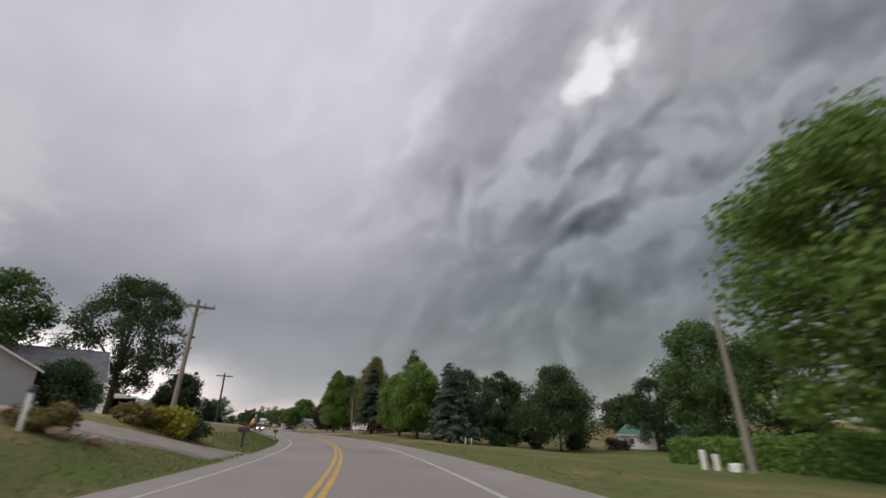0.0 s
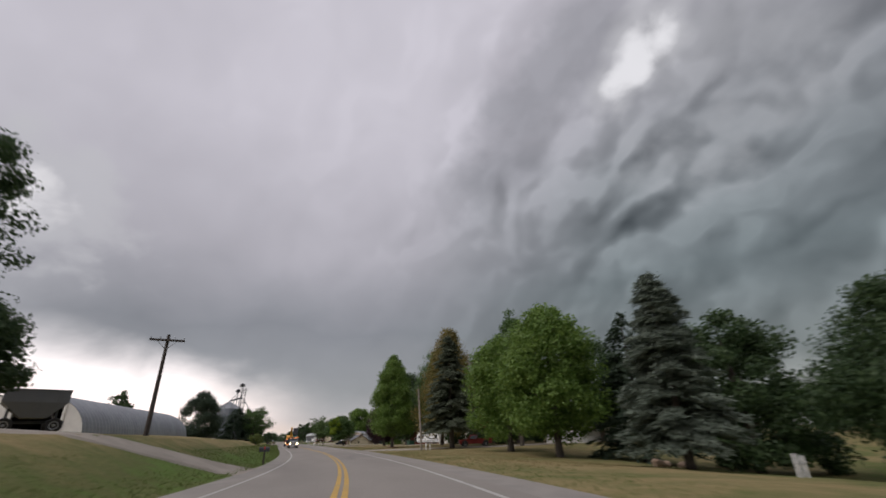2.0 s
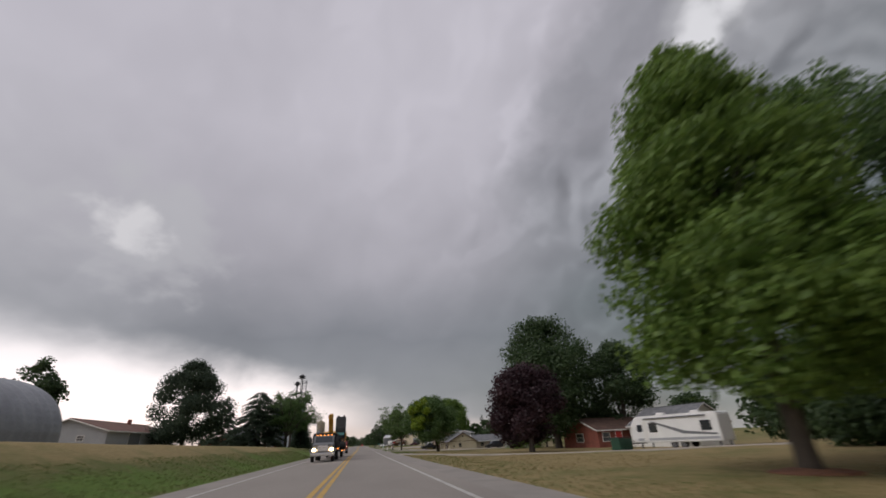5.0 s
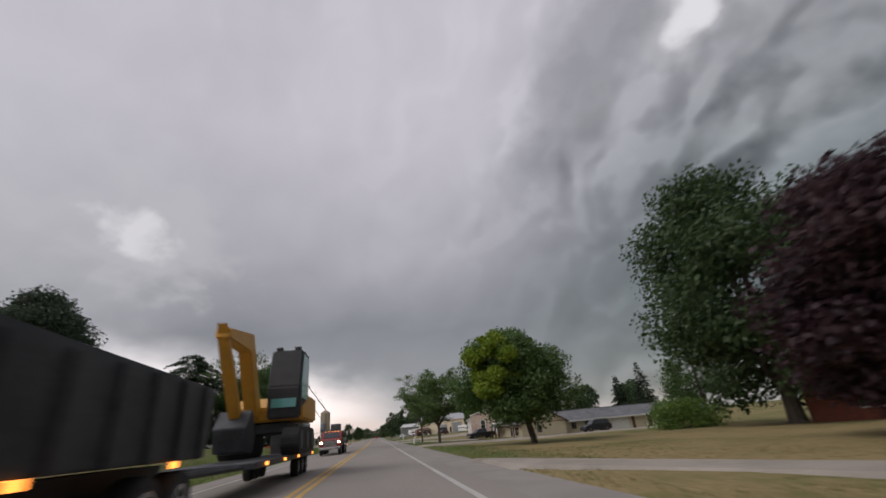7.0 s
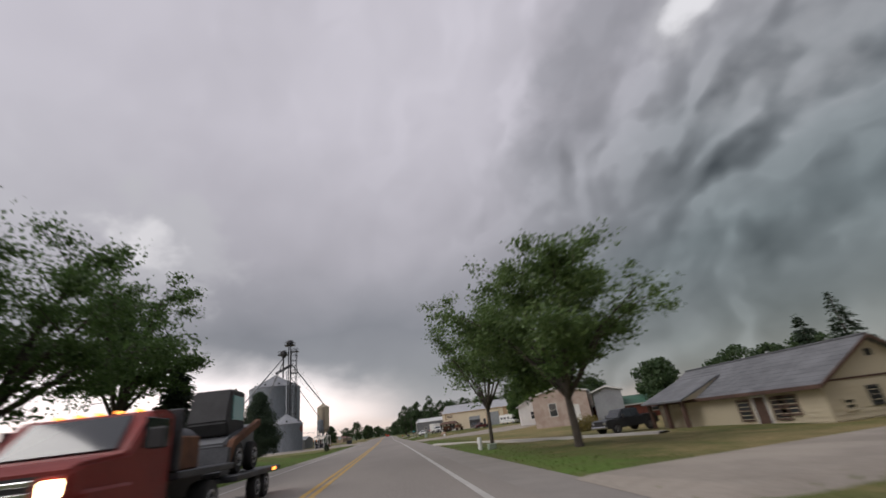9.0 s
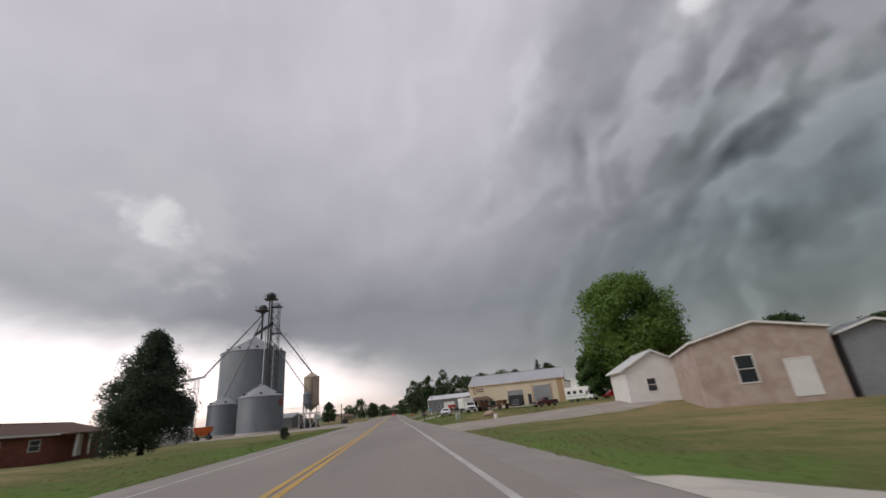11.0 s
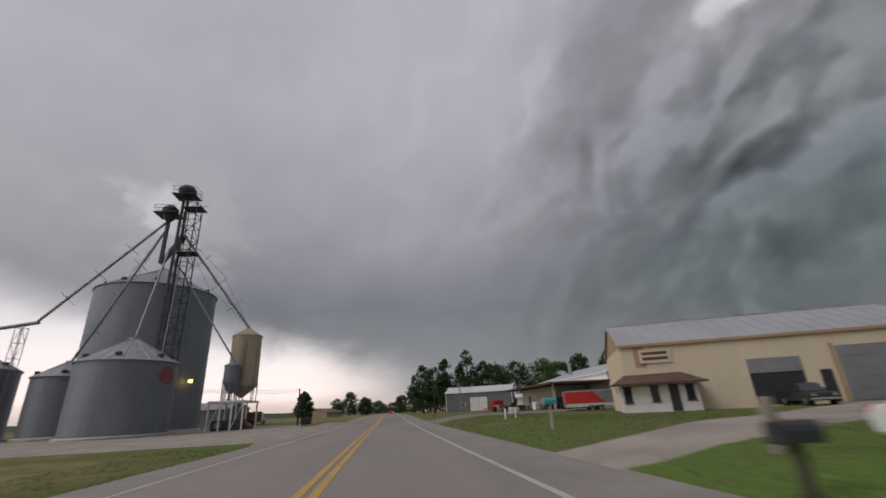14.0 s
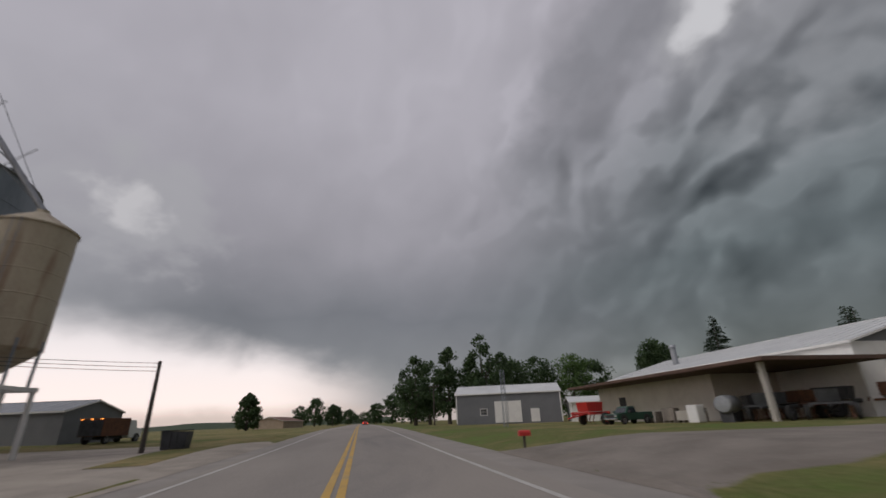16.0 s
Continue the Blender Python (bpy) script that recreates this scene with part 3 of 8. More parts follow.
# ---- trees and shrubs ----
def quads(name, c, a, b, material, parent, bend=0.25):
    """Many small bent leaves at once: centres c, half-axes a and b."""
    n = len(c)
    k = np.cross(a, b)
    k /= np.linalg.norm(k, axis=1, keepdims=True) + 1e-9
    s = np.linalg.norm(a, axis=1, keepdims=True) * bend
    v = np.stack([c - a - k * s, c - b, c + a - k * s, c + b], 1).reshape(-1, 3)
    me = bpy.data.meshes.new(name)
    me.vertices.add(4 * n)
    me.vertices.foreach_set("co", v.astype(np.float32).ravel())
    me.loops.add(6 * n)
    base = 4 * np.arange(n)[:, None]
    me.loops.foreach_set("vertex_index", (base + np.array([[0, 1, 3, 1, 2, 3]])).astype(np.int32).ravel())
    me.polygons.add(2 * n)
    me.polygons.foreach_set("loop_start", (3 * np.arange(2 * n)).astype(np.int32))
    me.polygons.foreach_set("loop_total", np.full(2 * n, 3, np.int32))
    me.update(calc_edges=True)
    me.materials.append(material)
    ob = new(name, me)
    ob.parent = parent
    return ob


def unit(rng, n):
    d = rng.normal(size=(n, 3))
    return d / np.linalg.norm(d, axis=1, keepdims=True)


SHAPES = {  # relative width of a crown by its height, from bottom to top
    "oval": ([0, 0.12, 0.35, 0.65, 0.88, 1], [0.45, 0.8, 1.0, 0.85, 0.5, 0.12]),
    "round": ([0, 0.15, 0.45, 0.75, 0.92, 1], [0.55, 0.88, 1.0, 0.86, 0.55, 0.2]),
    "egg": ([0, 0.1, 0.3, 0.6, 0.85, 1], [0.6, 0.9, 1.0, 0.72, 0.38, 0.08]),
    "broad": ([0, 0.2, 0.5, 0.8, 1], [0.5, 0.95, 1.0, 0.75, 0.3]),
    "cone": ([0, 0.1, 0.3, 0.55, 0.8, 1], [0.7, 1.0, 0.94, 0.64, 0.32, 0.06]),
    "vase": ([0, 0.25, 0.6, 0.85, 1], [0.28, 0.62, 1.0, 0.85, 0.35]),
}


def foliage(rng, h0, h1, radius, shape, n, leaf, material, parent, lobes=46, hollow=0.0, name="crown", lump=0.23):
    """A crown of many lobes of leaves with gaps between them."""
    xs, ws = SHAPES[shape]
    near = 1.55 if n >= 5000 else 0.75
    n, leaf = int(n * 1.8 * near), leaf * 0.72 / near ** 0.5
    lobes = int(lobes * 1.9)
    f = rng.uniform(0.02, 1, lobes) ** 0.9
    w = np.interp(f, xs, ws) * radius
    ang = rng.uniform(0, 2 * math.pi, lobes) + np.arange(lobes) * 2.4
    r = w * np.sqrt(rng.uniform(0.12, 1.0, lobes)) * 0.80
    mid = np.stack([r * np.cos(ang), r * np.sin(ang), h0 + f * (h1 - h0)], 1)
    size = radius * lump * rng.uniform(0.65, 1.25, lobes) * np.clip(0.55 + w / radius * 0.5, 0.4, 1.1)
    mid[:, 2] -= size * np.clip(f - 0.75, 0, 1) * 2
    which = rng.choice(lobes, n, p=size**2 / (size**2).sum())
    d = unit(rng, n)
    d[:, 2] = d[:, 2] * 0.8 + 0.12
    depth = rng.uniform(0.45, 1.28, n)[:, None]
    c = mid[which] + d * size[which][:, None] * depth
    if hollow:
        keep = rng.uniform(size=n) > hollow * (noise_field(c * 0.55) > 0.0)
        c, d = c[keep], d[keep]
    m = len(c)
    t = d + 0.9 * unit(rng, m)
    a = np.cross(t, unit(rng, m))
    a /= np.linalg.norm(a, axis=1, keepdims=True) + 1e-9
    b = np.cross(t, a)
    b /= np.linalg.norm(b, axis=1, keepdims=True) + 1e-9
    s = leaf * rng.uniform(0.6, 1.35, m)[:, None]
    ob = quads(name, c, a * s, b * s * 0.62, material, parent)
    return ob, mid


def noise_field(p):
    return np.sin(p[:, 0] * 2.1 + 1.3 * np.sin(p[:, 1] * 1.7)) + np.sin(p[:, 1] * 2.4 + p[:, 2] * 1.9) + np.sin(p[:, 2] * 2.7 - p[:, 0])


def tree(x, y, height, width, material, label, shape="oval", clear=0.16, seed=0, n=8000, leaf=0.26, trunk=0.0, limbs=6, hollow=0.0, lean=0.0, second=None, category="tree", lobes=46, z=None, group="", lump=0.23):
    rng = np.random.default_rng(seed + 11)
    t = thing("tree", x, y, z, 0, label, category, group)
    r = trunk or 0.022 * height + 0.05
    top = Vector((lean, 0, height * 0.72))
    bm = bmesh.new()
    pts = [Vector((0, 0, -0.4)), Vector((0, 0, 0.25)), Vector((lean * 0.2, 0.05 * r, height * clear)), Vector((lean * 0.6, -0.4 * r, height * 0.45)), top]
    rad = [r * 1.45, r * 1.12, r * 0.9, r * 0.5, r * 0.12]
    for (p, q), (ra, rb) in zip(zip(pts, pts[1:]), zip(rad, rad[1:])):
        tube(bm, p, q, ra, rb, 10, caps=False)
    part("trunk", bm, BARK, t)
    crown, mid = foliage(rng, height * clear * 0.85, height, width / 2, shape, n, leaf, material, t, lobes, hollow, lump=lump)
    crown.location.x = lean * 0.6
    for i in range(limbs):
        goal = Vector(mid[i * 3 % len(mid)]) + Vector((lean * 0.6, 0, 0))
        start = pts[2].lerp(pts[3], 0.75 * i / max(1, limbs))
        goal.z = max(goal.z, start.z + 0.25 * (goal - start).length)
        knee = start.lerp(goal, 0.45) + Vector((0, 0, 0.10 * height * 0.4))
        bm = bmesh.new()
        tube(bm, start, knee, r * 0.45, r * 0.3, 7, caps=False)
        tube(bm, knee, goal, r * 0.3, r * 0.06, 7, caps=False)
        part("limb", bm, BARK, t)
    if second:
        foliage(rng, height * second[1], height * second[2], width / 2 * second[3], shape, int(n * second[4]), leaf, second[0], t, 18, 0.2, "crown_patch")[0].location = (second[5], second[6], 0)
    return t


def open_tree(x, y, height, width, material, label, fork, seed, trunk, limbs=6, n=16000, leaf=0.11, lean=0.0, flat=0.5, category="tree"):
    """An airy tree: a trunk that forks into rising limbs, side boughs, and leaves along the outer twigs."""
    rng = np.random.default_rng(seed + 77)
    t = thing("tree", x, y, None, 0, label, category)
    foot, top = Vector((0, 0, -0.4)), Vector((lean * 0.3, 0, height * fork))
    bm = bmesh.new()
    tube(bm, foot, (0, 0, 0.3), trunk * 1.5, trunk * 1.1, 10, caps=False)
    tube(bm, (0, 0, 0.3), top, trunk * 1.1, trunk * 0.85, 10, caps=False)
    part("trunk", bm, BARK, t)
    mids, sizes = [], []
    for i in range(limbs):
        ang = 2.4 * i + rng.uniform(-0.4, 0.4)
        rise = (0.97, 0.62, 0.80, 0.42, 0.88, 0.55, 0.72, 0.34)[i % 8]
        reach = width / 2 * (1.0 if rise < 0.85 else 0.5) * rng.uniform(0.75, 0.95)
        end = Vector((lean + reach * math.cos(ang), reach * math.sin(ang), height * (fork + (1 - fork) * rise * 0.88)))
        start = Vector((0, 0, height * fork * 0.75)).lerp(top, min(1.0, 0.4 + 0.6 * rise))
        knee = start.lerp(end, 0.5) + Vector((0, 0, 0.06 * height))
        bm = bmesh.new()
        tube(bm, start, knee, trunk * 0.55, trunk * 0.34, 7, caps=False)
        tube(bm, knee, end, trunk * 0.34, trunk * 0.07, 7, caps=False)
        for j in range(15):
            f = 0.25 + 0.75 * j / 14
            p = start.lerp(knee, f * 2) if f < 0.5 else knee.lerp(end, f * 2 - 1)
            d = Vector(rng.normal(size=3)) + (end - start).normalized() * 0.8
            d.z = d.z * 0.5
            q = p + d.normalized() * width * rng.uniform(0.06, 0.21)
            tube(bm, p, q, trunk * 0.13, trunk * 0.03, 5, caps=False)
            mids += [p.lerp(q, 0.7), q]
            sizes += [width * rng.uniform(0.05, 0.08), width * rng.uniform(0.06, 0.115)]
        part("limb", bm, BARK, t)
    mids, sizes = np.array([tuple(m) for m in mids]), np.array(sizes)
    which = rng.choice(len(mids), n, p=sizes**2 / (sizes**2).sum())
    d = unit(rng, n) * rng.uniform(0.1, 1.25, n)[:, None]
    d[:, 2] *= flat
    c = mids[which] + d * sizes[which][:, None]
    c = c[rng.uniform(size=n) > 0.8 * (noise_field(c * 0.6 + seed) > 0.25)]
    n = len(c)
    k = unit(rng, n) + np.array([0, 0, 0.7])
    a = np.cross(k, unit(rng, n))
    a /= np.linalg.norm(a, axis=1, keepdims=True) + 1e-9
    b = np.cross(k, a)
    b /= np.linalg.norm(b, axis=1, keepdims=True) + 1e-9
    s = leaf * rng.uniform(0.6, 1.35, n)[:, None]
    quads("crown", c, a * s, b * s * 0.62, material, t)
    return t


def conifer(x, y, height, width, material, label, seed=0, n=7000, clear=0.05, droop=0.35, power=0.85, leaf=0.20, z=None, category="tree", group="", ragged=0.16):
    rng = np.random.default_rng(seed + 501)
    n, leaf = int(n * 1.6), leaf * 0.78
    t = thing("conifer", x, y, z, 0, label, category, group)
    r = 0.017 * height + 0.05
    bm = bmesh.new()
    tube(bm, (0, 0, -0.4), (0, 0, height * 0.3), r * 1.2, r * 0.8, 9, caps=False)
    tube(bm, (0, 0, height * 0.3), (0, 0, height * 0.97), r * 0.8, r * 0.1, 9, caps=False)
    part("trunk", bm, BARK, t)
    # boughs in whorls, each one a drooping row of sprays
    whorls = max(12, int(height * 2.3))
    cs, aa, bb = [], [], []
    total = 0.0
    plan = []
    for i in range(whorls):
        f = clear + (1 - clear) * (i + 0.5) / whorls
        reach = width / 2 * (1 - (f - clear) / (1 - clear)) ** power + 0.12
        for j in range(7 + int(reach * 2.4)):
            plan.append((f * height + rng.uniform(-0.15, 0.15), reach * rng.uniform(1 - 2 * ragged, 1 + ragged), rng.uniform(0, 2 * math.pi)))
            total += plan[-1][1]
    for zz, reach, ang in plan:
        k = max(2, int(n * reach / total))
        s = rng.uniform(0.18, 1.0, k) ** 0.75 * reach
        out = np.array([math.cos(ang), math.sin(ang), 0])
        side = np.array([-math.sin(ang), math.cos(ang), 0])
        sp = 0.10 + 0.22 * s / max(reach, 0.3)
        c = out * s[:, None] + side * (rng.normal(size=k) * sp)[:, None]
        c[:, 2] += zz - droop * s * s / max(reach, 0.5) * 0.7 + rng.normal(size=k) * 0.07 + 0.12 * s
        cs.append(c)
        d = out + side * (rng.normal(size=k) * 0.6)[:, None] + np.array([0, 0, -0.35]) + 0.25 * rng.normal(size=(k, 3))
        d /= np.linalg.norm(d, axis=1, keepdims=True)
        w = np.cross(d, unit(rng, k) * 0.7 + np.array([0, 0, 1.0]))
        w /= np.linalg.norm(w, axis=1, keepdims=True) + 1e-9
        sc = leaf * rng.uniform(0.7, 1.4, k)[:, None]
        aa.append(d * sc * 1.5)
        bb.append(w * sc * 0.55)
    quads("foliage", np.concatenate(cs), np.concatenate(aa), np.concatenate(bb), material, t, 0.15)
    return t


def shrub(x, y, height, width, material, label, seed=0, n=1500, leaf=0.12, length=0.0, rz=0.0, category="shrub", shape="broad", z=None, lobes=16, group=""):
    rng = np.random.default_rng(seed + 900)
    t = thing("shrub", x, y, z, rz, label, category, group)
    bm = bmesh.new()
    for i in range(5):
        a = i * 1.26
        tube(bm, (0.05 * math.cos(a), 0.05 * math.sin(a), -0.1), (width * 0.25 * math.cos(a), width * 0.25 * math.sin(a), height * 0.6), 0.03, 0.012, 5, caps=False)
    part("stem", bm, BARK, t)
    foliage(rng, 0.02, height, width / 2, shape, n, leaf, material, t, lobes, name="foliage", lump=0.34)
    return t


# along the left of the bend
tree(-26.7, -34.5, 17.2, 16.6, L_DARK, "tall dark maple with an open airy crown beside a house", "round", 0.20, 1, 13000, 0.25, 0.36, 12, 0.4, lobes=105, lump=0.135)
tree(-36, -44, 13.5, 10, L_MID, "mid-green leafy tree behind the grey house", "round", 0.2, 2, 5000, 0.3, hollow=0.4)
tree(-46, -52, 13.0, 11, L_MID, "mid-green leafy tree behind the grey house", "oval", 0.2, 3, 5000, 0.3, hollow=0.4)
tree(-19.6, -36.6, 5.4, 6.2, L_DARK, "low dark round-headed tree on a grassy bank", "broad", 0.16, 4, 5000, 0.20, 0.12, 4)
tree(-25.6, -60.0, 3.6, 5.6, L_DARK, "large dark rounded evergreen bush in a front yard", "broad", 0.05, 5, 5000, 0.15, 0.1, 2, category="bush")
tree(-43, 71, 11.8, 7.6, L_DARK, "bushy tree behind a round-roofed shed", "round", 0.1, 6, 3500, 0.3)
tree(-25.6, 77.6, 13.0, 13.2, L_PINE, "dark leafy tree in a farmyard", "egg", 0.09, 7, 14000, 0.24, limbs=4)
conifer(-25.0, 96.0, 9.6, 8.5, L_PINE, "dark broad conifer beside a farmyard", 9, 5000)
conifer(-17.4, 88.3, 9.4, 10.4, L_PINE, "very dark broad conifer by a brick house", 10, 30000, droop=0.45, power=0.46, leaf=0.13, ragged=0.2)
open_tree(-12.8, 92.0, 9.9, 11.5, L_MID, "spreading tree with bare forking limbs over a lawn", 0.22, 12, 0.26, 13, 42000, 0.095)
open_tree(-13.4, 101.4, 11.6, 8.8, L_MID, "leafy tree with a dark straight trunk on a lawn", 0.24, 13, 0.20, 13, 42000, 0.095)
conifer(-11.7, 104.8, 6.7, 4.2, L_PINE, "dark young spruce on a lawn", 14, 5000, power=0.9)
tree(-16.2, 141.2, 9.0, 7.2, L_PINE, "dense dark rounded cone-shaped evergreen", "egg", 0.02, 15, 24000, 0.13, 0.2, 2, lobes=110)
tree(-24.6, 296, 7.9, 7.0, L_DARK, "solitary dark tree beside the road", "egg", 0.06, 16, 4000, 0.28)

# along the right of the bend
tree(4.2, -95.4, 13.0, 11.0, L_BRIGHT, "big bright green tree overhanging a lawn", "round", 0.14, 20, 14000, 0.24, 0.4, 5, 0.5, lobes=70)
tree(45.5, -62.5, 17.6, 14, L_MID, "large leafy green tree behind a hedge", "round", 0.08, 21, 9000, 0.32)
tree(54, -67, 16.0, 15, L_MID, "large leafy green tree behind a hedge", "round", 0.08, 22, 8000, 0.34)
tree(44.5, -54.0, 10.4, 8.5, L_DARK, "smaller dark tree beside a shed", "round", 0.14, 23, 5000, 0.25)
tree(62, -80, 14.0, 16, L_DARK, "large leafy green tree behind a hedge", "round", 0.08, 24, 6000, 0.36)
tree(32.2, -46.6, 12.6, 16.0, L_DARK, "dense dark green maple on a lawn", "egg", 0.13, 25, 11000, 0.26, 0.2, 5)
tree(28.6, -36.6, 12.2, 10.6, L_DARK, "dark rounded tree behind a blue spruce", "round", 0.06, 26, 9000, 0.28)
conifer(15.3, -42.6, 11.0, 6.2, L_SPRUCE, "tall blue-grey spruce with drooping boughs", 27, 26000, 0.11, 0.40, 0.56, 0.13)
conifer(23.0, -31.5, 12.6, 9.0, L_PINE, "dark spruce standing in a row of trees", 28, 8000, 0.06, 0.4, 0.75)
tree(16.2, -29.2, 12.6, 11.0, L_BRIGHT, "bright green maple in a row beside a lawn", "oval", 0.09, 29, 13000, 0.24, 0.3, 6, lobes=60)
tree(16.4, -20.6, 11.2, 10.4, L_BRIGHT, "bright green maple in a row beside a lawn", "oval", 0.09, 30, 12000, 0.24, 0.3, 6, lobes=60)
tree(24.0, -9.5, 18.0, 9.0, L_MID, "tall thin-topped tree behind maples", "egg", 0.2, 31, 6000, 0.22, 0.25, 7, 0.75)
conifer(15.2, -7.4, 14.1, 7.0, L_DULL, "grey-green spruce beside a gravel drive", 32, 24000, 0.16, 0.40, 0.62, 0.16, ragged=0.24)
tree(18.8, 1.8, 17.2, 13.6, L_BROWN, "bronze-brown tree turning colour beside a drive", "cone", 0.12, 37, 16000, 0.20, 0.28, 5, lobes=84)
tree(12.1, 11.4, 14.4, 8.4, L_BRIGHT, "upright green maple in a ring of red mulch", "egg", 0.14, 34, 20000, 0.19, 0.24, 6, lobes=100)
tree(21.4, 13.5, 16.6, 12.5, L_MID, "tall green tree behind a maple", "oval", 0.14, 35, 12000, 0.24, 0.28, 6, 0.15, 0.8, lobes=64)
tree(33, 12, 13.0, 12, L_DARK, "dark shade tree at the back of a yard", "round", 0.14, 36, 6000, 0.3)
tree(38, -8, 14.0, 13, L_DARK, "dark shade tree at the back of a yard", "round", 0.14, 37, 6000, 0.3)
tree(30, 2, 13.5, 11, L_DARK, "dark shade tree at the back of a yard", "round", 0.2, 38, 6000, 0.3)
tree(44, 26, 14.0, 13, L_DARK, "dark shade tree at the back of a yard", "round", 0.1, 39, 6000, 0.32)
tree(19.3, 49.4, 9.0, 10.2, L_PURPLE, "dark purple-leaved maple behind a flagpole", "round", 0.10, 40, 9000, 0.26, 0.3, 5)
tree(29.6, 65.5, 19.2, 16.6, L_DARK, "very large dark green tree beside a house", "round", 0.09, 41, 18000, 0.33, 0.5, 6, 0.3, lobes=64)
tree(40, 64, 15.0, 13.0, L_DARK, "large dark green tree behind a house", "round", 0.1, 42, 8000, 0.33)
tree(33.0, 78.0, 10.5, 7.6, L_MID, "thin grey-green tree at the end of a house", "egg", 0.1, 43, 6000, 0.18, 0.16, 7, 0.6)
tree(12.2, 68.6, 7.5, 9.0, L_MID, "spreading tree, lime green on one side, with a dark leaning trunk", "broad", 0.23, 44, 14000, 0.17, 0.20, 9, 0.0, -1.6, (L_LIME, 0.40, 0.95, 0.52, 0.45, -2.7, -1.7), lobes=44)
open_tree(8.6, 88.6, 8.0, 7.8, L_LOCUST, "airy honey locust with a forking trunk on a lawn", 0.22, 45, 0.135, 14, 42000, 0.078, -0.1, 0.58)
open_tree(7.6, 97.7, 9.5, 7.4, L_LOCUST, "slender airy tree with a thin trunk on a lawn", 0.20, 46, 0.095, 12, 31000, 0.071, 0.1, 0.54)
conifer(43.0, 110.0, 8.0, 4.4, L_PINE, "dark conifer rising behind a long house", 47, 2500)
conifer(47.3, 109.6, 10.0, 6.0, L_PINE, "dark conifer rising behind a long house", 48, 2500)
tree(38.0, 128.0, 6.5, 6, L_DARK, "dark tree beyond a long house", "round", 0.1, 49, 2500, 0.28)
tree(56.0, 128.0, 7.5, 7, L_DARK, "dark tree beyond a long house", "round", 0.1, 149, 2500, 0.28)
tree(26.4, 156.5, 5.6, 4.6, L_MID, "dense dark tree beside a workshop yard", "oval", 0.1, 50, 5000, 0.24)
tree(30.7, 153.0, 14.3, 13.5, L_BRIGHT, "big bright green tree over parked vehicles", "round", 0.07, 51, 15000, 0.28, 0.4, 5, lobes=70)
for i, (tx, ty, th, tw) in enumerate(((58, 160, 9, 9), (66, 168, 10, 9), (75, 160, 8, 9), (52, 185, 8, 8), (60, 192, 9, 9), (70, 150, 9, 10), (82, 145, 10, 11), (46.5, 190, 6.2, 5.5), (49.5, 194, 7.2, 6.5), (56, 188, 7, 6.5))):
    tree(tx, ty, th, tw, L_DARK, "dark tree in a far hedgerow", "round", 0.08, 60 + i, 2200, 0.34, limbs=3, group="far hedgerow trees")
# copse behind the grey shed
for i, (tx, ty, th, tw) in enumerate(((9.5, 263, 11.0, 8.5), (14.5, 259, 12.0, 7.0), (19.5, 256, 14.0, 7.0), (24.5, 262, 11.5, 8), (13, 270, 11, 9), (21, 272, 10, 8))):
    tree(tx, ty, th, tw, L_DARK, "tall ragged tree in a copse behind a grey shed", "oval", 0.10, 70 + i, 4500, 0.27, hollow=0.8, limbs=5, group="copse trees")
for i, (tx, ty, th, tw) in enumerate(((30, 274, 12.0, 11), (37, 276, 12.5, 11), (45, 276, 13.0, 12), (52, 280, 12.5, 11), (61.6, 268, 14.0, 9))):
    tree(tx, ty, th, tw, L_DARK if i != 2 else L_MID, "dark tree in a row behind farm buildings", "round", 0.05, 80 + i, 3500, 0.3, limbs=3, group="row of trees")
conifer(47.0, 237.0, 12.6, 8.0, L_PINE, "dark spruce behind a pale roof", 90, 9000, leaf=0.16)
tree(41.5, 243.0, 10.6, 6.5, L_DARK, "dark round tree behind a pale roof", "round", 0.1, 94, 5000, 0.24)
conifer(63.0, 232.0, 13.0, 7.5, L_PINE, "dark pine behind a pale roof", 91, 3500, ragged=0.3)
conifer(70.0, 236.0, 14.1, 8, L_PINE, "dark pine behind a pale roof", 92, 3500, ragged=0.3)
conifer(78.0, 242.0, 14.1, 8, L_PINE, "dark pine behind a pale roof", 93, 3500, ragged=0.3)
# the far end of the road
for i, (tx, ty, th, tw) in enumerate(((-19, 392, 12, 10), (-12, 402, 9, 10), (-27, 410, 9, 10), (16, 330, 12, 11), (24, 345, 12, 12), (13, 372, 11, 11), (8.5, 420, 10, 10), (-8, 520, 10, 12), (9, 540, 10, 12), (-14, 470, 9, 11), (4, 640, 11, 16), (-6, 660, 10, 16))):
    tree(tx, ty, th, tw, L_DARK, "dark roadside tree in the distance", "round", 0.04, 100 + i, 2200, 0.38, limbs=2, group="distant roadside trees")

# shrubs and hedges
for i, (bx, by, bh, bw) in enumerate(((34, -38, 3.0, 4.6), (38, -44, 2.6, 4.4), (31, -33, 3.2, 4.2), (42, -40, 3.4, 5.2))):
    shrub(bx, by, bh, bw, L_DARK, "dark undergrowth between lawn trees", 320 + i, 1500, 0.2, group="dark undergrowth")
shrub(-17.6, -76.6, 1.0, 2.6, L_YELLOW, "yellow-green spreading shrub at the foot of a pole", 1, 2200, 0.10)
shrub(-16.6, -74.9, 0.75, 1.8, L_DARK, "dark low shrub beside a yellow one", 2, 1400, 0.09)
shrub(-18.9, -77.6, 0.7, 1.6, L_BROWN, "brown faded shrub beside a drive", 3, 1000, 0.09)
shrub(-20.0, -84.2, 0.55, 1.7, L_BROWN, "brown low plants around a lamp post", 4, 1000, 0.09)
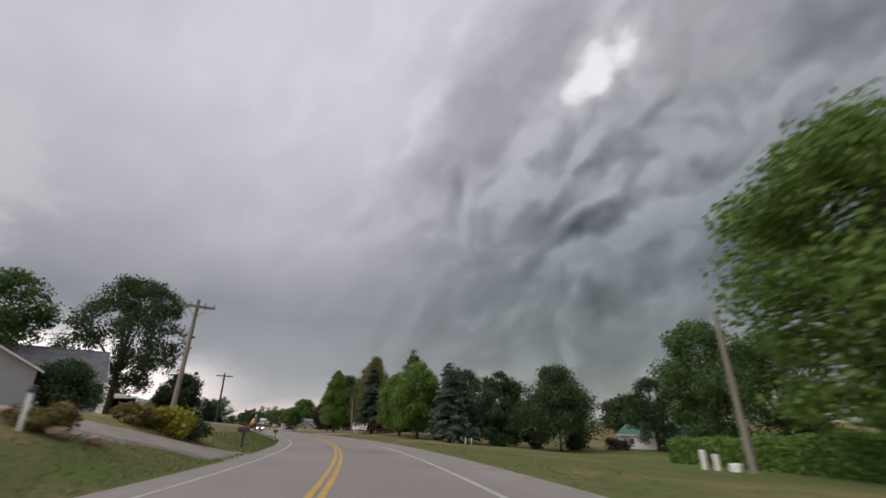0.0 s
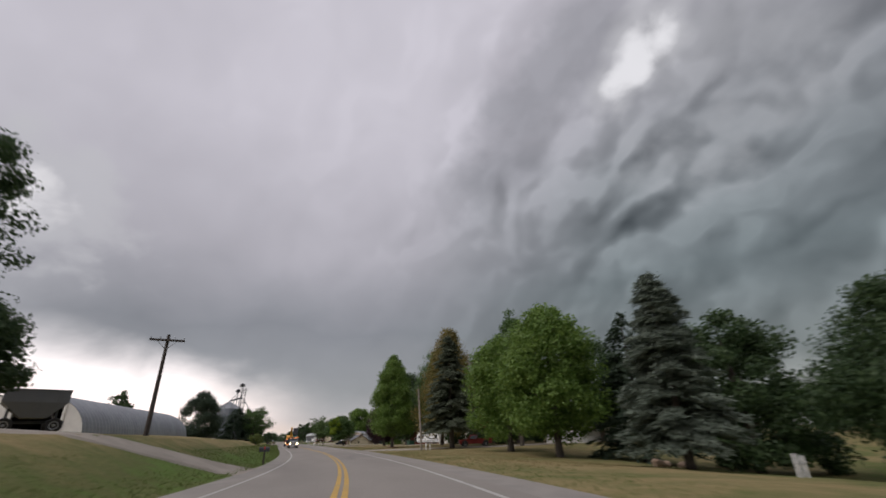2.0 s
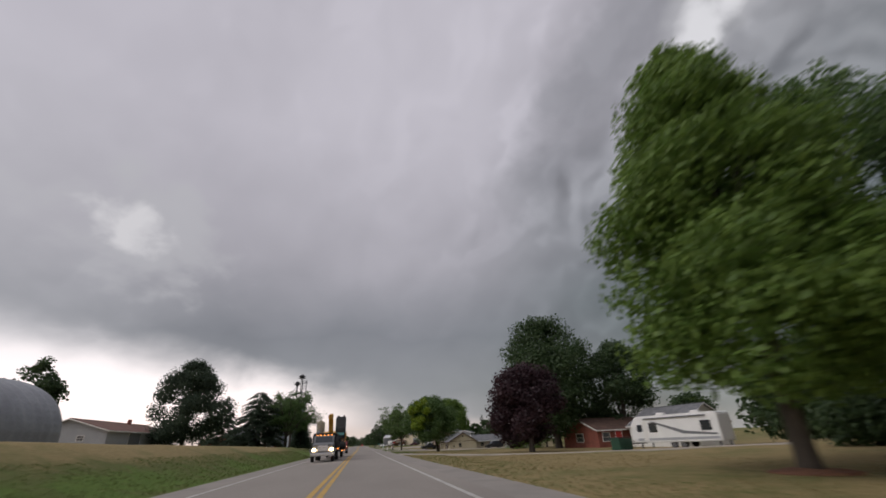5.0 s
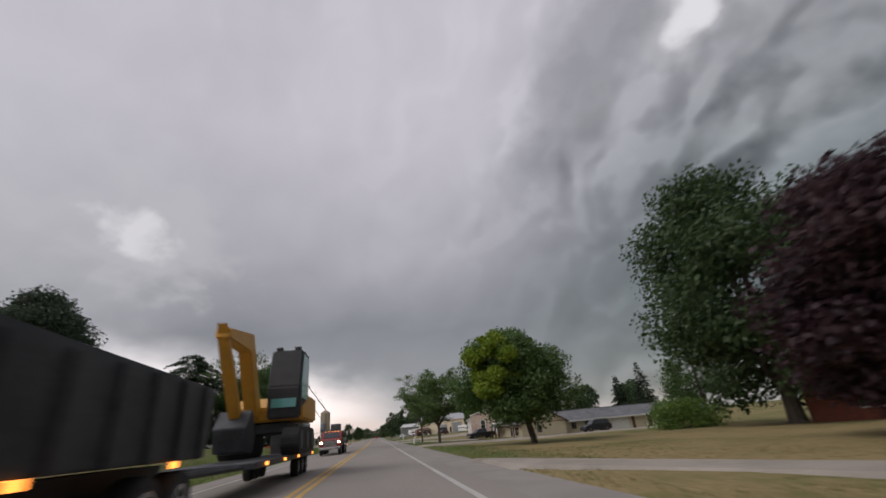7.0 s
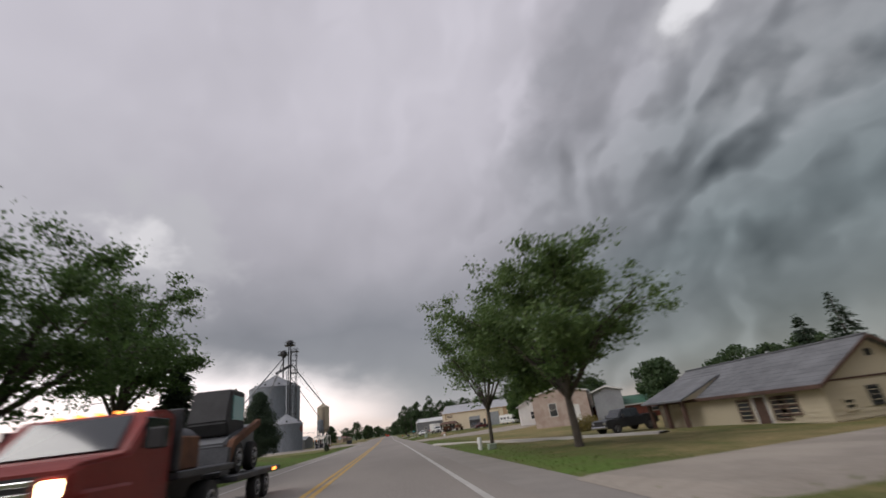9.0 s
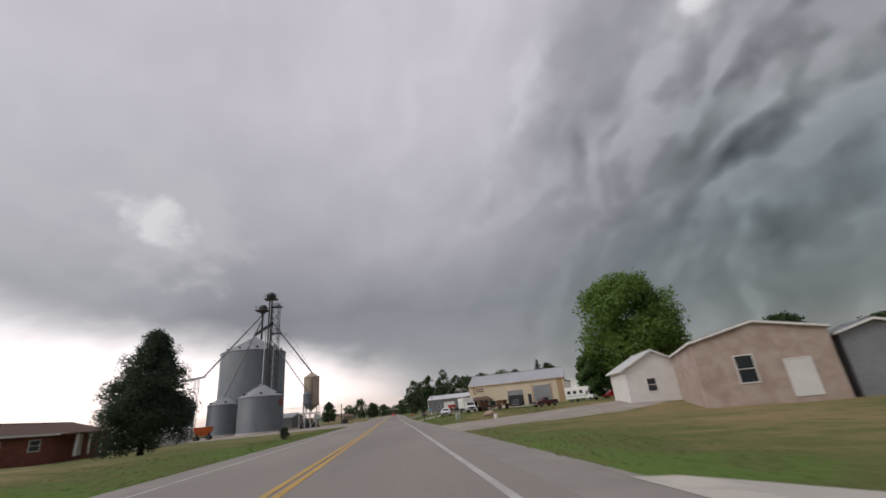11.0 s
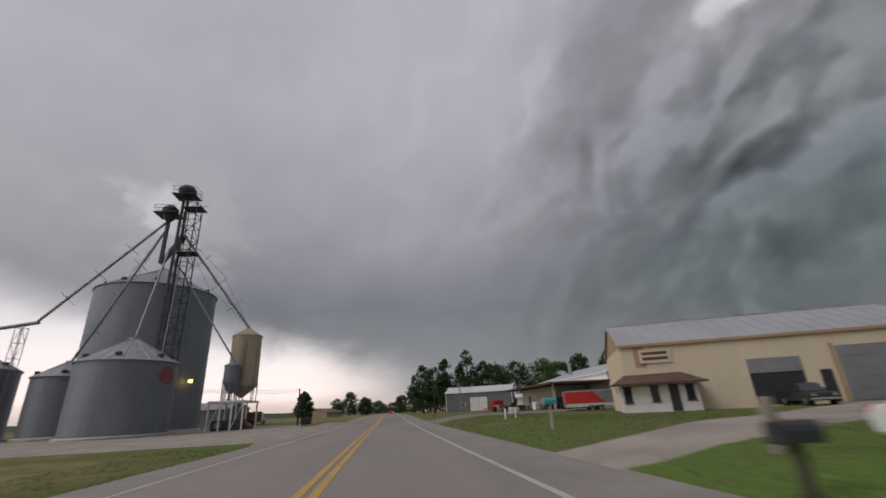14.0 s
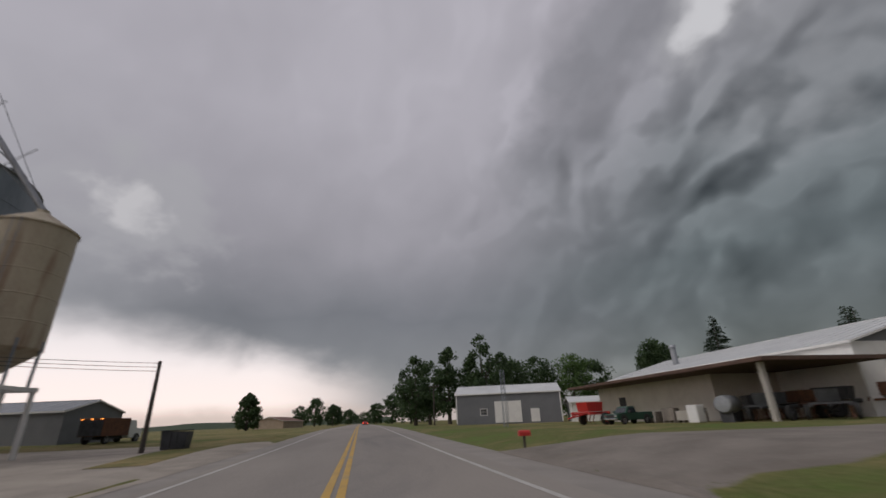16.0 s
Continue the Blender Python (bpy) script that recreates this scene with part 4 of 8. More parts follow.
shrub(27.5, 74.0, 1.9, 6.5, L_BRIGHT, "wide bright green clipped bush by a house end", 5, 4500, 0.13)
shrub(-14.4, 92.6, 1.5, 1.2, L_PINE, "small dark rounded evergreen by a mailbox", 6, 1200, 0.08, shape="oval")
shrub(16.8, 105.8, 0.9, 2.6, L_BROWN, "reddish bush on a lawn", 7, 1200, 0.09)
shrub(-7.4, 146.8, 0.95, 0.95, L_PINE, "small dark ball-shaped bush on a stem", 8, 900, 0.06, shape="round")
shrub(-8.3, 11.0, 1.3, 2.4, L_GRASS, "tall rank weeds on the verge", 9, 1800, 0.10)


for i, (tx, ty, th, tw) in enumerate(((66, -34, 8, 9), (74, -24, 9, 11), (84, -12, 8, 11), (70, -8, 8, 10), (96, -4, 9, 13), (88, -34, 9, 12), (104, -22, 9, 13), (62, 6, 9, 11), (78, 12, 9, 12), (96, 20, 9, 14), (70, 30, 10, 12), (88, 44, 10, 14), (66, 50, 11, 13), (38, 32, 8.5, 8), (44, 40, 9.5, 9), (50, 47, 10, 10), (41, 20, 8, 8), (84, 66, 10, 13), (68, 84, 9, 12), (84, 104, 9, 13))):
    tree(tx, ty, th, tw, L_DARK, "dark tree in a belt beyond the yards", "round", 0.04, 160 + i, 2000, 0.4, limbs=2, group="tree belt")
for i, (bx, by, bh, bw) in enumerate(((42.6, -47.8, 1.5, 5.0), (44.6, -56.6, 1.6, 4.4))):
    shrub(bx, by, bh, bw, L_PURPLE, "low dark maroon shrub before a white shed", 60 + i, 2200, 0.12, group="maroon shrubs")
for i, (bx, by, bh, bw) in enumerate(((27, 21, 2.6, 5), (31, 17, 3.2, 6), (34, 11, 3.0, 6), (29, 8, 2.4, 5), (36, 4, 3.2, 6), (41, 19, 3.4, 7), (47, 8, 3.6, 8), (52, -6, 3.6, 8), (50, 34, 3.6, 8))):
    shrub(bx, by, bh, bw, L_DARK, "dark dense undergrowth under shade trees", 40 + i, 2200, 0.2, group="undergrowth")


def hedge(points, height, depth, material, label, seed):
    rng = np.random.default_rng(seed)
    t = thing("hedge", *points[0], None, 0, label, "hedge")
    ox, oy, oz = t.matrix_basis.translation
    cs = []
    for (x0, y0), (x1, y1) in zip(points, points[1:]):
        k = int(math.hypot(x1 - x0, y1 - y0) * 520)
        s = rng.uniform(size=k)
        d = np.array([x1 - x0, y1 - y0]) / math.hypot(x1 - x0, y1 - y0)
        side = rng.uniform(-1, 1, k)
        up = rng.uniform(0.0, 1, k)
        edge = rng.uniform(size=k) < 0.75
        face = rng.uniform(size=k) < 0.6
        side = np.where(edge & face, np.sign(side) * rng.uniform(0.85, 1.05, k), side)
        up = np.where(edge & ~face, rng.uniform(0.9, 1.05, k), up)
        px = x0 + (x1 - x0) * s - d[1] * side * depth / 2
        py = y0 + (y1 - y0) * s + d[0] * side * depth / 2
        pz = np.array([ground(a, b) for a, b in zip(px, py)]) + up * height * (1 + 0.06 * np.sin(px * 1.7) + 0.05 * np.sin(py * 2.3))
        cs.append(np.stack([px - ox, py - oy, pz - oz], 1))
    c = np.concatenate(cs)
    n = len(c)
    a, b = unit(rng, n) * 0.16, unit(rng, n) * 0.11
    quads("foliage", c, a, b, material, t)
    bm = bmesh.new()
    for (x0, y0), (x1, y1) in zip(points, points[1:]):
        for i in range(12):
            px, py = x0 + (x1 - x0) * (i + 0.5) / 12, y0 + (y1 - y0) * (i + 0.5) / 12
            tube(bm, (px - ox, py - oy, ground(px, py) - oz - 0.2), (px - ox, py - oy, ground(px, py) - oz + height * 0.8), 0.05, 0.02, 5, caps=False)
    part("stem", bm, BARK, t)
    return t


hedge([(27.0, -70.0), (18.0, -83.0), (10.0, -94.0)], 2.1, 2.6, L_HEDGE, "long clipped bright green hedge with a flat top", 5)


def meadow(name, count, u_range, y_range, tall, material, seed, label):
    """Loose grass standing on the ground beside the road."""
    rng = np.random.default_rng(seed)
    y = rng.uniform(*y_range, count)
    u = rng.uniform(*u_range, count)
    p = np.array([(centre(b) + a, b, 0.0) for a, b in zip(u, y)])
    p[:, 2] = [ground(a, b) for a, b, _ in p]
    h = tall * rng.uniform(0.5, 1.3, count)
    p[:, 2] += h * 0.45
    a = np.stack([rng.normal(size=count) * 0.25, rng.normal(size=count) * 0.25, np.ones(count)], 1) * (h * 0.5)[:, None]
    b = unit(rng, count) * np.array([1, 1, 0.1]) * (h * 0.16 + 0.015)[:, None]
    ob = quads(name, p, a, b, material, None, 0.1)
    return tagged(ob, label, "grass", kind="stuff")


meadow("verge_grass_left", 30000, (-8.0, -4.9), (-112, 66), 0.07, L_GRASS, 1, "rank green grass along the road's edge")
meadow("verge_grass_right", 16000, (5.3, 8.5), (-112, 135), 0.055, L_GRASS, 3, "short green grass along the road's edge")
meadow("lawn_grass_workshop", 26000, (5.4, 18.0), (137, 199), 0.05, L_GRASS, 6, "short uneven green grass on a lawn")
meadow("lawn_grass_right", 22000, (5.4, 16.0), (-45, 60), 0.05, L_STRAW, 7, "short dry straw-coloured grass on a lawn")
meadow("verge_grass_village", 9000, (-8.5, -4.8), (66, 176), 0.055, L_GRASS, 4, "short green grass along the road's edge")


# ---- buildings ----
def slab(face, L, D, a, z, w, h, out0, out1):
    """A flat piece lying against a wall."""
    if face in "SN":
        s = -1 if face == "S" else 1
        y0, y1 = sorted((s * (D / 2 + out0), s * (D / 2 + out1)))
        return block(a - w / 2, a + w / 2, y0, y1, z, z + h)
    s = -1 if face == "W" else 1
    x0, x1 = sorted((s * (L / 2 + out0), s * (L / 2 + out1)))
    return block(x0, x1, a - w / 2, a + w / 2, z, z + h)


def window(parent, face, L, D, a, z, w, h, frame_mat=None, shutters=None, cross=True):
    """A window: a frame of four bars standing proud, a pane set back, a sill."""
    f = 0.07
    frame_mat = frame_mat or WHITE
    pane = part("window", slab(face, L, D, a, z, w, h, -0.02, 0.012), GLASS, parent, "dark reflecting glass pane")
    for bx, bz, bw, bh in ((a, z - f, w + 2 * f, f), (a, z + h, w + 2 * f, f), (a - w / 2 - f / 2, z, f, h), (a + w / 2 + f / 2, z, f, h)):
        part("frame", slab(face, L, D, bx, bz, bw, bh, -0.01, 0.045), frame_mat, pane)
    if cross:
        part("frame", slab(face, L, D, a, z + h / 2 - 0.02, w, 0.04, 0.012, 0.035), frame_mat, pane)
    if shutters:
        for s in (-1, 1):
            part("shutter", slab(face, L, D, a + s * (w / 2 + f + 0.17), z - 0.02, 0.28, h + 0.04, -0.01, 0.03), shutters, pane)


def door(parent, face, L, D, a, w, h, material, z=0.0, label="", panels=0):
    d = part("door", slab(face, L, D, a, z, w, h, -0.02, 0.03), material, parent, label)
    part("frame", slab(face, L, D, a, z + h, w + 0.16, 0.08, -0.01, 0.05), WHITE, d)
    for s in (-1, 1):
        part("frame", slab(face, L, D, a + s * (w / 2 + 0.04), z, 0.08, h, -0.01, 0.05), WHITE, d)
    for i in range(panels):
        part("panel", slab(face, L, D, a, z + 0.06 + i * (h - 0.06) / panels, w - 0.12, (h - 0.06) / panels - 0.05, 0.03, 0.045), material, d)
    return d


def gable(name, x, y, rz, L, D, eave, ridge, wall, roof, label, category="house", z=None, over=0.3, gable_mat=None, ribs=0.0, sunk=0.6, thick=0.09, fascia=None, rib_mat=None, courses=0.0):
    """A block with a pitched roof whose ridge runs along its length."""
    t = thing(name, x, y, z, rz, label, category)
    for s, nm in ((-1, "S"), (1, "N")):
        y0, y1 = sorted((s * D / 2, s * (D / 2 - 0.15)))
        part("wall", block(-L / 2, L / 2, y0, y1, -sunk, eave), wall, t)
    for s in (-1, 1):
        bm = bmesh.new()
        x0, x1 = sorted((s * L / 2, s * (L / 2 - 0.15)))
        prism(bm, [(-D / 2 + 0.152, -sunk), (D / 2 - 0.152, -sunk), (D / 2 - 0.152, eave), (-D / 2 + 0.152, eave)], x0, x1)
        part("wall", bm, wall, t)
        bm = bmesh.new()
        prism(bm, [(-D / 2, eave + 0.002), (D / 2, eave + 0.002), (0, ridge - 0.02)], x0, x1)
        part("gable", bm, gable_mat or wall, t)
    drop = (ridge - eave) / (D / 2)
    for s in (-1, 1):
        bm = bmesh.new()
        yo, zo = s * (D / 2 + over), eave - drop * over
        prism(bm, [(0, ridge), (yo, zo), (yo, zo + thick), (0, ridge + thick)], -L / 2 - over, L / 2 + over)
        side = part("roof", bm, roof, t)
        part("fascia", block(-L / 2 - over, L / 2 + over, *sorted((yo + s * 0.002, yo + s * 0.03)), zo - 0.06, zo + thick), fascia or WHITE, side)
        if ribs:
            k = int(L / ribs)
            for i in range(k + 1):
                px = -L / 2 + L * i / k
                bm = bmesh.new()
                prism(bm, [(0, ridge + thick), (yo, zo + thick), (yo, zo + thick + 0.035), (0, ridge + thick + 0.035)], px - 0.03, px + 0.03)
                part("seam", bm, roof, side)
        if courses:
            k = int(math.hypot(D / 2 + over, ridge - zo) / courses)
            for i in range(k):
                f = (i + 1) / (k + 1)
                ym, zm = yo * (1 - f), zo + (ridge - zo) * f
                bm = bmesh.new()
                prism(bm, [(ym, zm + thick), (ym + s * 0.06, zm + thick - 0.06 * drop), (ym + s * 0.06, zm + thick - 0.06 * drop + 0.009), (ym, zm + thick + 0.009)], -L / 2 - over, L / 2 + over)
                part("shingle", bm, roof, side)
    part("ridge_cap", block(-L / 2 - over, L / 2 + over, -0.1, 0.1, ridge + thick - 0.02, ridge + thick + 0.04), roof, t)
    for s in (-1, 1):
        x0, x1 = sorted((s * (L / 2 + over + 0.002), s * (L / 2 + over + 0.03)))
        bm = bmesh.new()
        w = D / 2 + over
        prism(bm, [(-w, eave - drop * over - 0.05), (-w, eave - drop * over + thick), (0, ridge + thick), (w, eave - drop * over + thick), (w, eave - drop * over - 0.05), (0, ridge - 0.05)], x0, x1)
        part("bargeboard", bm, fascia or WHITE, t)
    return t


def battens(t, face, L, D, eave, step, material):
    """The upright ribs of sheet steel on one wall."""
    n = int((L if face in "SN" else D) / step)
    span = L if face in "SN" else D
    for i in range(1, n):
        part("rib", slab(face, L, D, -span / 2 + span * i / n, 0.02, 0.05, eave - 0.05, 0.0, 0.022), material, t)


def boards(t, face, L, D, eave, step, material, z0=0.05):
    """Lapped siding on one wall."""
    span = L if face in "SN" else D
    n = int((eave - z0) / step)
    for i in range(n):
        part("board", slab(face, L, D, 0, z0 + i * step, span - 0.02, step * 0.16, 0.0, 0.014), material, t)


# the grey house on the bank
h = gable("grey_house", -32.5, -57.0, 108, 14, 8, 2.7, 5.0, SIDING_GREY, SHINGLE, "grey-sided single-storey house with a dark shingle roof", z=2.75, courses=0.5)
for a in (-5, -1.2, 2.2):
    window(h, "S", 14, 8, a, 1.0, 1.0, 1.1, shutters=STEEL_SLATE)
door(h, "S", 14, 8, 4.6, 0.95, 2.05, WHITE)
boards(h, "S", 14, 8, 2.7, 0.3, SIDING_GREY)
h2 = gable("grey_garage_wing", -31.0, -44.5, 18, 9, 7, 3.2, 6.3, SIDING_GREY, SHINGLE, "grey-sided garage with a steep shingle roof", z=2.8, courses=0.5)
door(h2, "S", 9, 7, 0, 4.2, 2.2, WHITE, panels=4, label="white sectional garage door")


def quonset(x0, x1, y0, y1, z, height):
    """A round-roofed steel shed with a white front and an open doorway."""
    t = thing("quonset_shed", (x0 + x1) / 2, y0, z, -4.4, "long grey corrugated round-roofed steel shed with a white front", "shed")
    w, length, n = (x1 - x0) / 2, y1 - y0, 30
    arc = [(-w * math.cos(math.pi * i / n), height * math.sin(math.pi * i / n) ** 0.85 - 0.02) for i in range(n + 1)]
    verts, faces = [], []
    rows = int(length / 0.45)
    for j in range(rows + 1):
        k = 1.0 + (0.006 if j % 2 else -0.006)
        for px, pz in arc:
            verts.append((px * k, length * j / rows, pz * k if pz > 0.05 else -1.2))
    m = n + 1
    for j in range(rows):
        for i in range(n):
            faces.append((j * m + i, j * m + i + 1, (j + 1) * m + i + 1, (j + 1) * m + i))
    raw("arched_roof", verts, faces, GALV_DULL, t)
    # front wall in pieces round the doorway
    d0, d1, dh = -0.8, 3.8, 4.1
    for lo, hi, base in ((-w, d0, -1.2), (d1, w, -1.2), (d0, d1, dh)):
        bm = bmesh.new()
        xs = [lo + (hi - lo) * i / 10 for i in range(11)]
        top = [max(base + 0.02, height * max(0.0, 1 - (px / w) ** 2) ** 0.43 - 0.05) for px in xs]
        a = [bm.verts.new((px, 0.05, base)) for px in xs] + [bm.verts.new((px, 0.05, pz)) for px, pz in zip(xs, top)]
        b = [bm.verts.new((px, 0.18, base)) for px in xs] + [bm.verts.new((px, 0.18, pz)) for px, pz in zip(xs, top)]
        for i in range(10):
            bm.faces.new((a[i], a[i + 1], a[12 + i], a[11 + i]))
            bm.faces.new((b[i + 1], b[i], b[11 + i], b[12 + i]))
            bm.faces.new((a[11 + i], a[12 + i], b[12 + i], b[11 + i]))
            bm.faces.new((b[i], b[i + 1], a[i + 1], a[i]))
        part("front_wall", bm, WHITE, t)
    for px in (d0 - 0.12, d1 + 0.12):
        part("door_frame", block(px - 0.12, px + 0.12, -0.06, 0.045, -0.8, dh + 0.2), WHITE, t)
    part("door_frame", block(d0 - 0.24, d1 + 0.24, -0.06, 0.045, dh + 0.202, dh + 0.42), WHITE, t)
    bm = bmesh.new()
    pts = [(px, pz) for px, pz in arc]
    a = [bm.verts.new((px * 0.99, length - 0.05, pz if pz > 0.05 else -1.2)) for px, pz in pts]
    bm.faces.new(a)
    part("back_wall", bm, GALV_DULL, t)
    part("floor", block(-w + 0.2, w - 0.2, 0.2, length - 0.3, -0.6, -0.02), CONCRETE, t)
    return t


quonset(-38.2, -25.8, 0.0, 43.5, 2.35, 5.0)
h = gable("farm_shed", -33.0, 72.5, 90, 20, 8.5, 1.9, 3.3, SIDING_GREY, SHINGLE_RED, "blue-grey farm shed with a rusty red-brown roof", "shed", z=2.15)
window(h, "W", 20, 8.5, -1.5, 0.9, 0.7, 0.5)
door(h, "S", 20, 8.5, -3, 3.2, 1.75, STEEL_SLATE)
part("chimney", block(3, 3.4, -0.6, -0.2, 2.6, 3.9), BRICK_RED, h)

# brick houses behind the left-hand lawns
h = gable("brick_house", -34.5, 128.5, 90, 12, 8, 2.0, 3.1, BRICK_RED, SHINGLE_BROWN, "low dark brick house behind lawn trees", z=0.3, courses=0.5)
for a in (-3.5, -0.5, 3.0):
    window(h, "S", 12, 8, a, 0.8, 1.0, 0.8)
h = gable("brick_house", -31.5, 147.5, 90, 19, 8, 2.0, 3.1, BRICK_RED, SHINGLE_BROWN, "low red brick house with a brown shingle roof", z=0.35, courses=0.5)
for a in (-8, -4.5, -0.5):
    window(h, "S", 19, 8, a, 0.75, 1.1, 0.8)
for a in (2.2, 3.9, 5.6, 7.3, 9.0):
    c = part("porch_post", block(a - 0.07, a + 0.07, -5.6, -5.46, 0, 1.86), WHITE, h)
part("porch_roof", block(1.8, 9.4, -5.8, -4.32, 1.862, 1.97), SHINGLE_BROWN, h)
door(h, "S", 19, 8, 4.8, 0.9, 1.75, WHITE)
part("chimney", block(-1.2, -0.6, -0.35, 0.35, 2.6, 3.6), BRICK_RED, h)
h = gable("brick_house", -29.5, 117.0, 90, 15, 8, 2.3, 3.5, BRICK_RED, SHINGLE_BROWN, "low dark brick house behind lawn trees", z=0.75, courses=0.5)
for a in (-5, -1.5):
    window(h, "S", 15, 8, a, 0.9, 1.2, 0.9)
door(h, "S", 15, 8, 3.5, 3.4, 1.95, WHITE, panels=4, label="white sectional garage door")
h = gable("white_shed", -37.0, 178.5, 90, 13, 11.5, 2.3, 3.7, WHITE, ROOF_WHITE, "low white steel shed beside grain bins", "shed", z=-0.1, ribs=0.9)
battens(h, "W", 13, 11.5, 2.3, 0.7, WHITE)
battens(h, "S", 13, 11.5, 2.3, 0.7, WHITE)

# right-hand yards along the bend
h = gable("long_white_shed", 51.8, -50.0, 96, 13, 7, 2.35, 3.9, WHITE, ROOF_GREEN, "long white shed with a green metal roof below a lawn", "shed", z=-2.15, ribs=0.6)
for a in (-4.8, -2.6, 4.0):
    window(h, "N", 13, 7, a, 0.9, 0.9, 0.8)
door(h, "N", 13, 7, 0.5, 2.6, 2.0, WHITE, panels=4, label="white sectional door")
h = gable("white_garage", 39.0, -3.5, 12, 11, 7, 2.1, 3.6, WHITE, SHINGLE, "white garage in the shade of big trees", "garage", courses=0.5)
for a in (-3.2, 0.4):
    door(h, "S", 11, 7, a, 2.8, 1.95, WHITE, panels=4, label="white sectional garage door")
window(h, "W", 11, 7, 0.8, 0.9, 0.9, 0.8)
h = gable("brick_house", 35.5, 62.0, 8, 9, 8, 2.2, 3.7, BRICK_RED, SHINGLE_BROWN, "red brick house with white window trim behind a travel trailer", courses=0.5)
for a in (-3.2, 1.4, 3.4):
    window(h, "S", 9, 8, a, 0.8, 1.1, 1.0)
window(h, "W", 9, 8, 0.0, 0.8, 1.6, 1.0)
door(h, "S", 9, 8, -1.2, 0.95, 1.95, RED_PAINT)
h2 = gable("white_gabled_house", 40.5, 53.5, 100, 9, 7, 2.6, 4.6, WHITE, SHINGLE, "white gabled house among dark trees", courses=0.5)
window(h2, "W", 9, 7, 0, 1.0, 1.0, 1.0)

# the cream house
zc = -0.48
h = gable("cream_house", 20.1, 92.3, 90, 10.0, 5.2, 1.55, 2.95, SIDING_CREAM, SHINGLE, "cream-sided house with a steep grey shingle gable and a porch", z=zc, over=0.28, fascia=SHINGLE_BROWN, courses=0.34)
boards(h, "W", 10, 5.2, 1.55, 0.17, SIDING_CREAM)
boards(h, "N", 10, 5.2, 1.5, 0.17, SIDING_CREAM)
window(h, "W", 10, 5.2, 0.55, 0.62, 0.38, 0.55, BLACK)
window(h, "W", 10, 5.2, 1.75, 0.55, 0.38, 0.3, SIDING_CREAM)
part("gable_vent", slab("W", 10, 5.2, 0, 2.25, 0.3, 0.26, -0.02, 0.03), BLACK, h, "dark round-looking gable vent")
part("belt_board", slab("W", 10, 5.2, 0, 1.52, 5.2, 0.07, 0.0, 0.03), SHINGLE_BROWN, h)
part("shutter_panel", slab("W", 10, 5.2, -0.85, 0.35, 0.62, 0.62, -0.01, 0.02), SIDING_CREAM, h)
for a in (-3.4,):
    window(h, "N", 10, 5.2, a, 0.55, 0.8, 0.62, SHINGLE_BROWN)
for a in (1.7, 3.1, 4.6):
    part("porch_post", block(a - 0.09, a + 0.09, 3.35, 3.53, 0, 1.42), SHINGLE_BROWN, h, "brown porch post")
bm = bmesh.new()
prism(bm, [(1.2, 2.44), (3.75, 1.44), (3.75, 1.52), (1.2, 2.52)], 1.3, 4.9)
part("porch_roof", bm, SHINGLE, h)
bm = bmesh.new()
prism(bm, [(1.3, 2.38), (3.65, 1.46), (2.65, 1.50)], 1.4, 1.5)
part("porch_cheek", bm, SIDING_CREAM, h, "cream boarded cheek of a porch roof")
part("porch_floor", block(1.4, 4.8, 2.62, 3.7, -0.5, 0.05), CONCRETE, h)
for a in (1.2, 3.0):
    window(h, "N", 10, 5.2, -a, 0.4, 0.6, 0.75, SHINGLE_BROWN)
door(h, "N", 10, 5.2, -2.1, 0.62, 1.25, SHINGLE_BROWN)
w2 = gable("cream_house_wing", 30.9, 91.6, 0, 15.8, 5.4, 1.5, 2.55, SIDING_CREAM, SHINGLE, "long low cream wing of a house with an open carport", z=zc - 0.05, over=0.3, fascia=WHITE, courses=0.34)
for a in (-6.6, -4.9, 4.2, 6.4):
    window(w2, "S", 15.8, 5.4, a, 0.65, 0.42, 0.5, BLACK)
for a in (-2.9, 0.9, 5.2):
    part("carport_post", slab("S", 15.8, 5.4, a, 0.0, 0.34, 1.42, -0.01, 0.06), SHINGLE_BROWN, w2, "dark brown recessed post")
door(w2, "S", 15.8, 5.4, -0.9, 2.3, 1.25, WHITE, panels=4, label="white sectional garage door")
door(w2, "S", 15.8, 5.4, 3.0, 0.62, 1.3, SHINGLE_BROWN)
boards(w2, "S", 15.8, 5.4, 1.45, 0.17, SIDING_CREAM)

# workshops beyond the cream house
h = gable("brick_workshop", 27.0, 134.0, 62, 13.0, 7, 3.6, 4.4, BRICK_OLD, GALV_DULL, "old pinkish brick workshop with a shallow metal roof", "workshop", z=-0.1, over=0.15, ribs=0.9)
window(h, "W", 13, 7, 1.0, 1.0, 0.9, 1.5)
door(h, "W", 13, 7, -1.6, 1.2, 2.0, WHITE)
h = gable("steel_lean_to", 30.2, 127.6, 62, 3.6, 3.4, 3.3, 3.8, GALV_DULL, GALV_DULL, "blue-grey sheet steel shed end", "shed", z=-0.2, ribs=0.7)
battens(h, "S", 3.6, 3.4, 3.3, 0.4, GALV_DULL)
battens(h, "W", 3.6, 3.4, 3.3, 0.4, GALV_DULL)
h = gable("green_roofed_house", 36.6, 130.5, 8, 12, 6.5, 1.55, 2.5, BRICK_RED, ROOF_GREEN, "low brick house with a green metal roof", z=-0.35, ribs=0.6)
window(h, "S", 12, 6.5, -1.0, 0.5, 1.2, 0.8)
door(h, "S", 12, 6.5, 3.3, 3.2, 1.35, WHITE, panels=3, label="white sectional garage door")
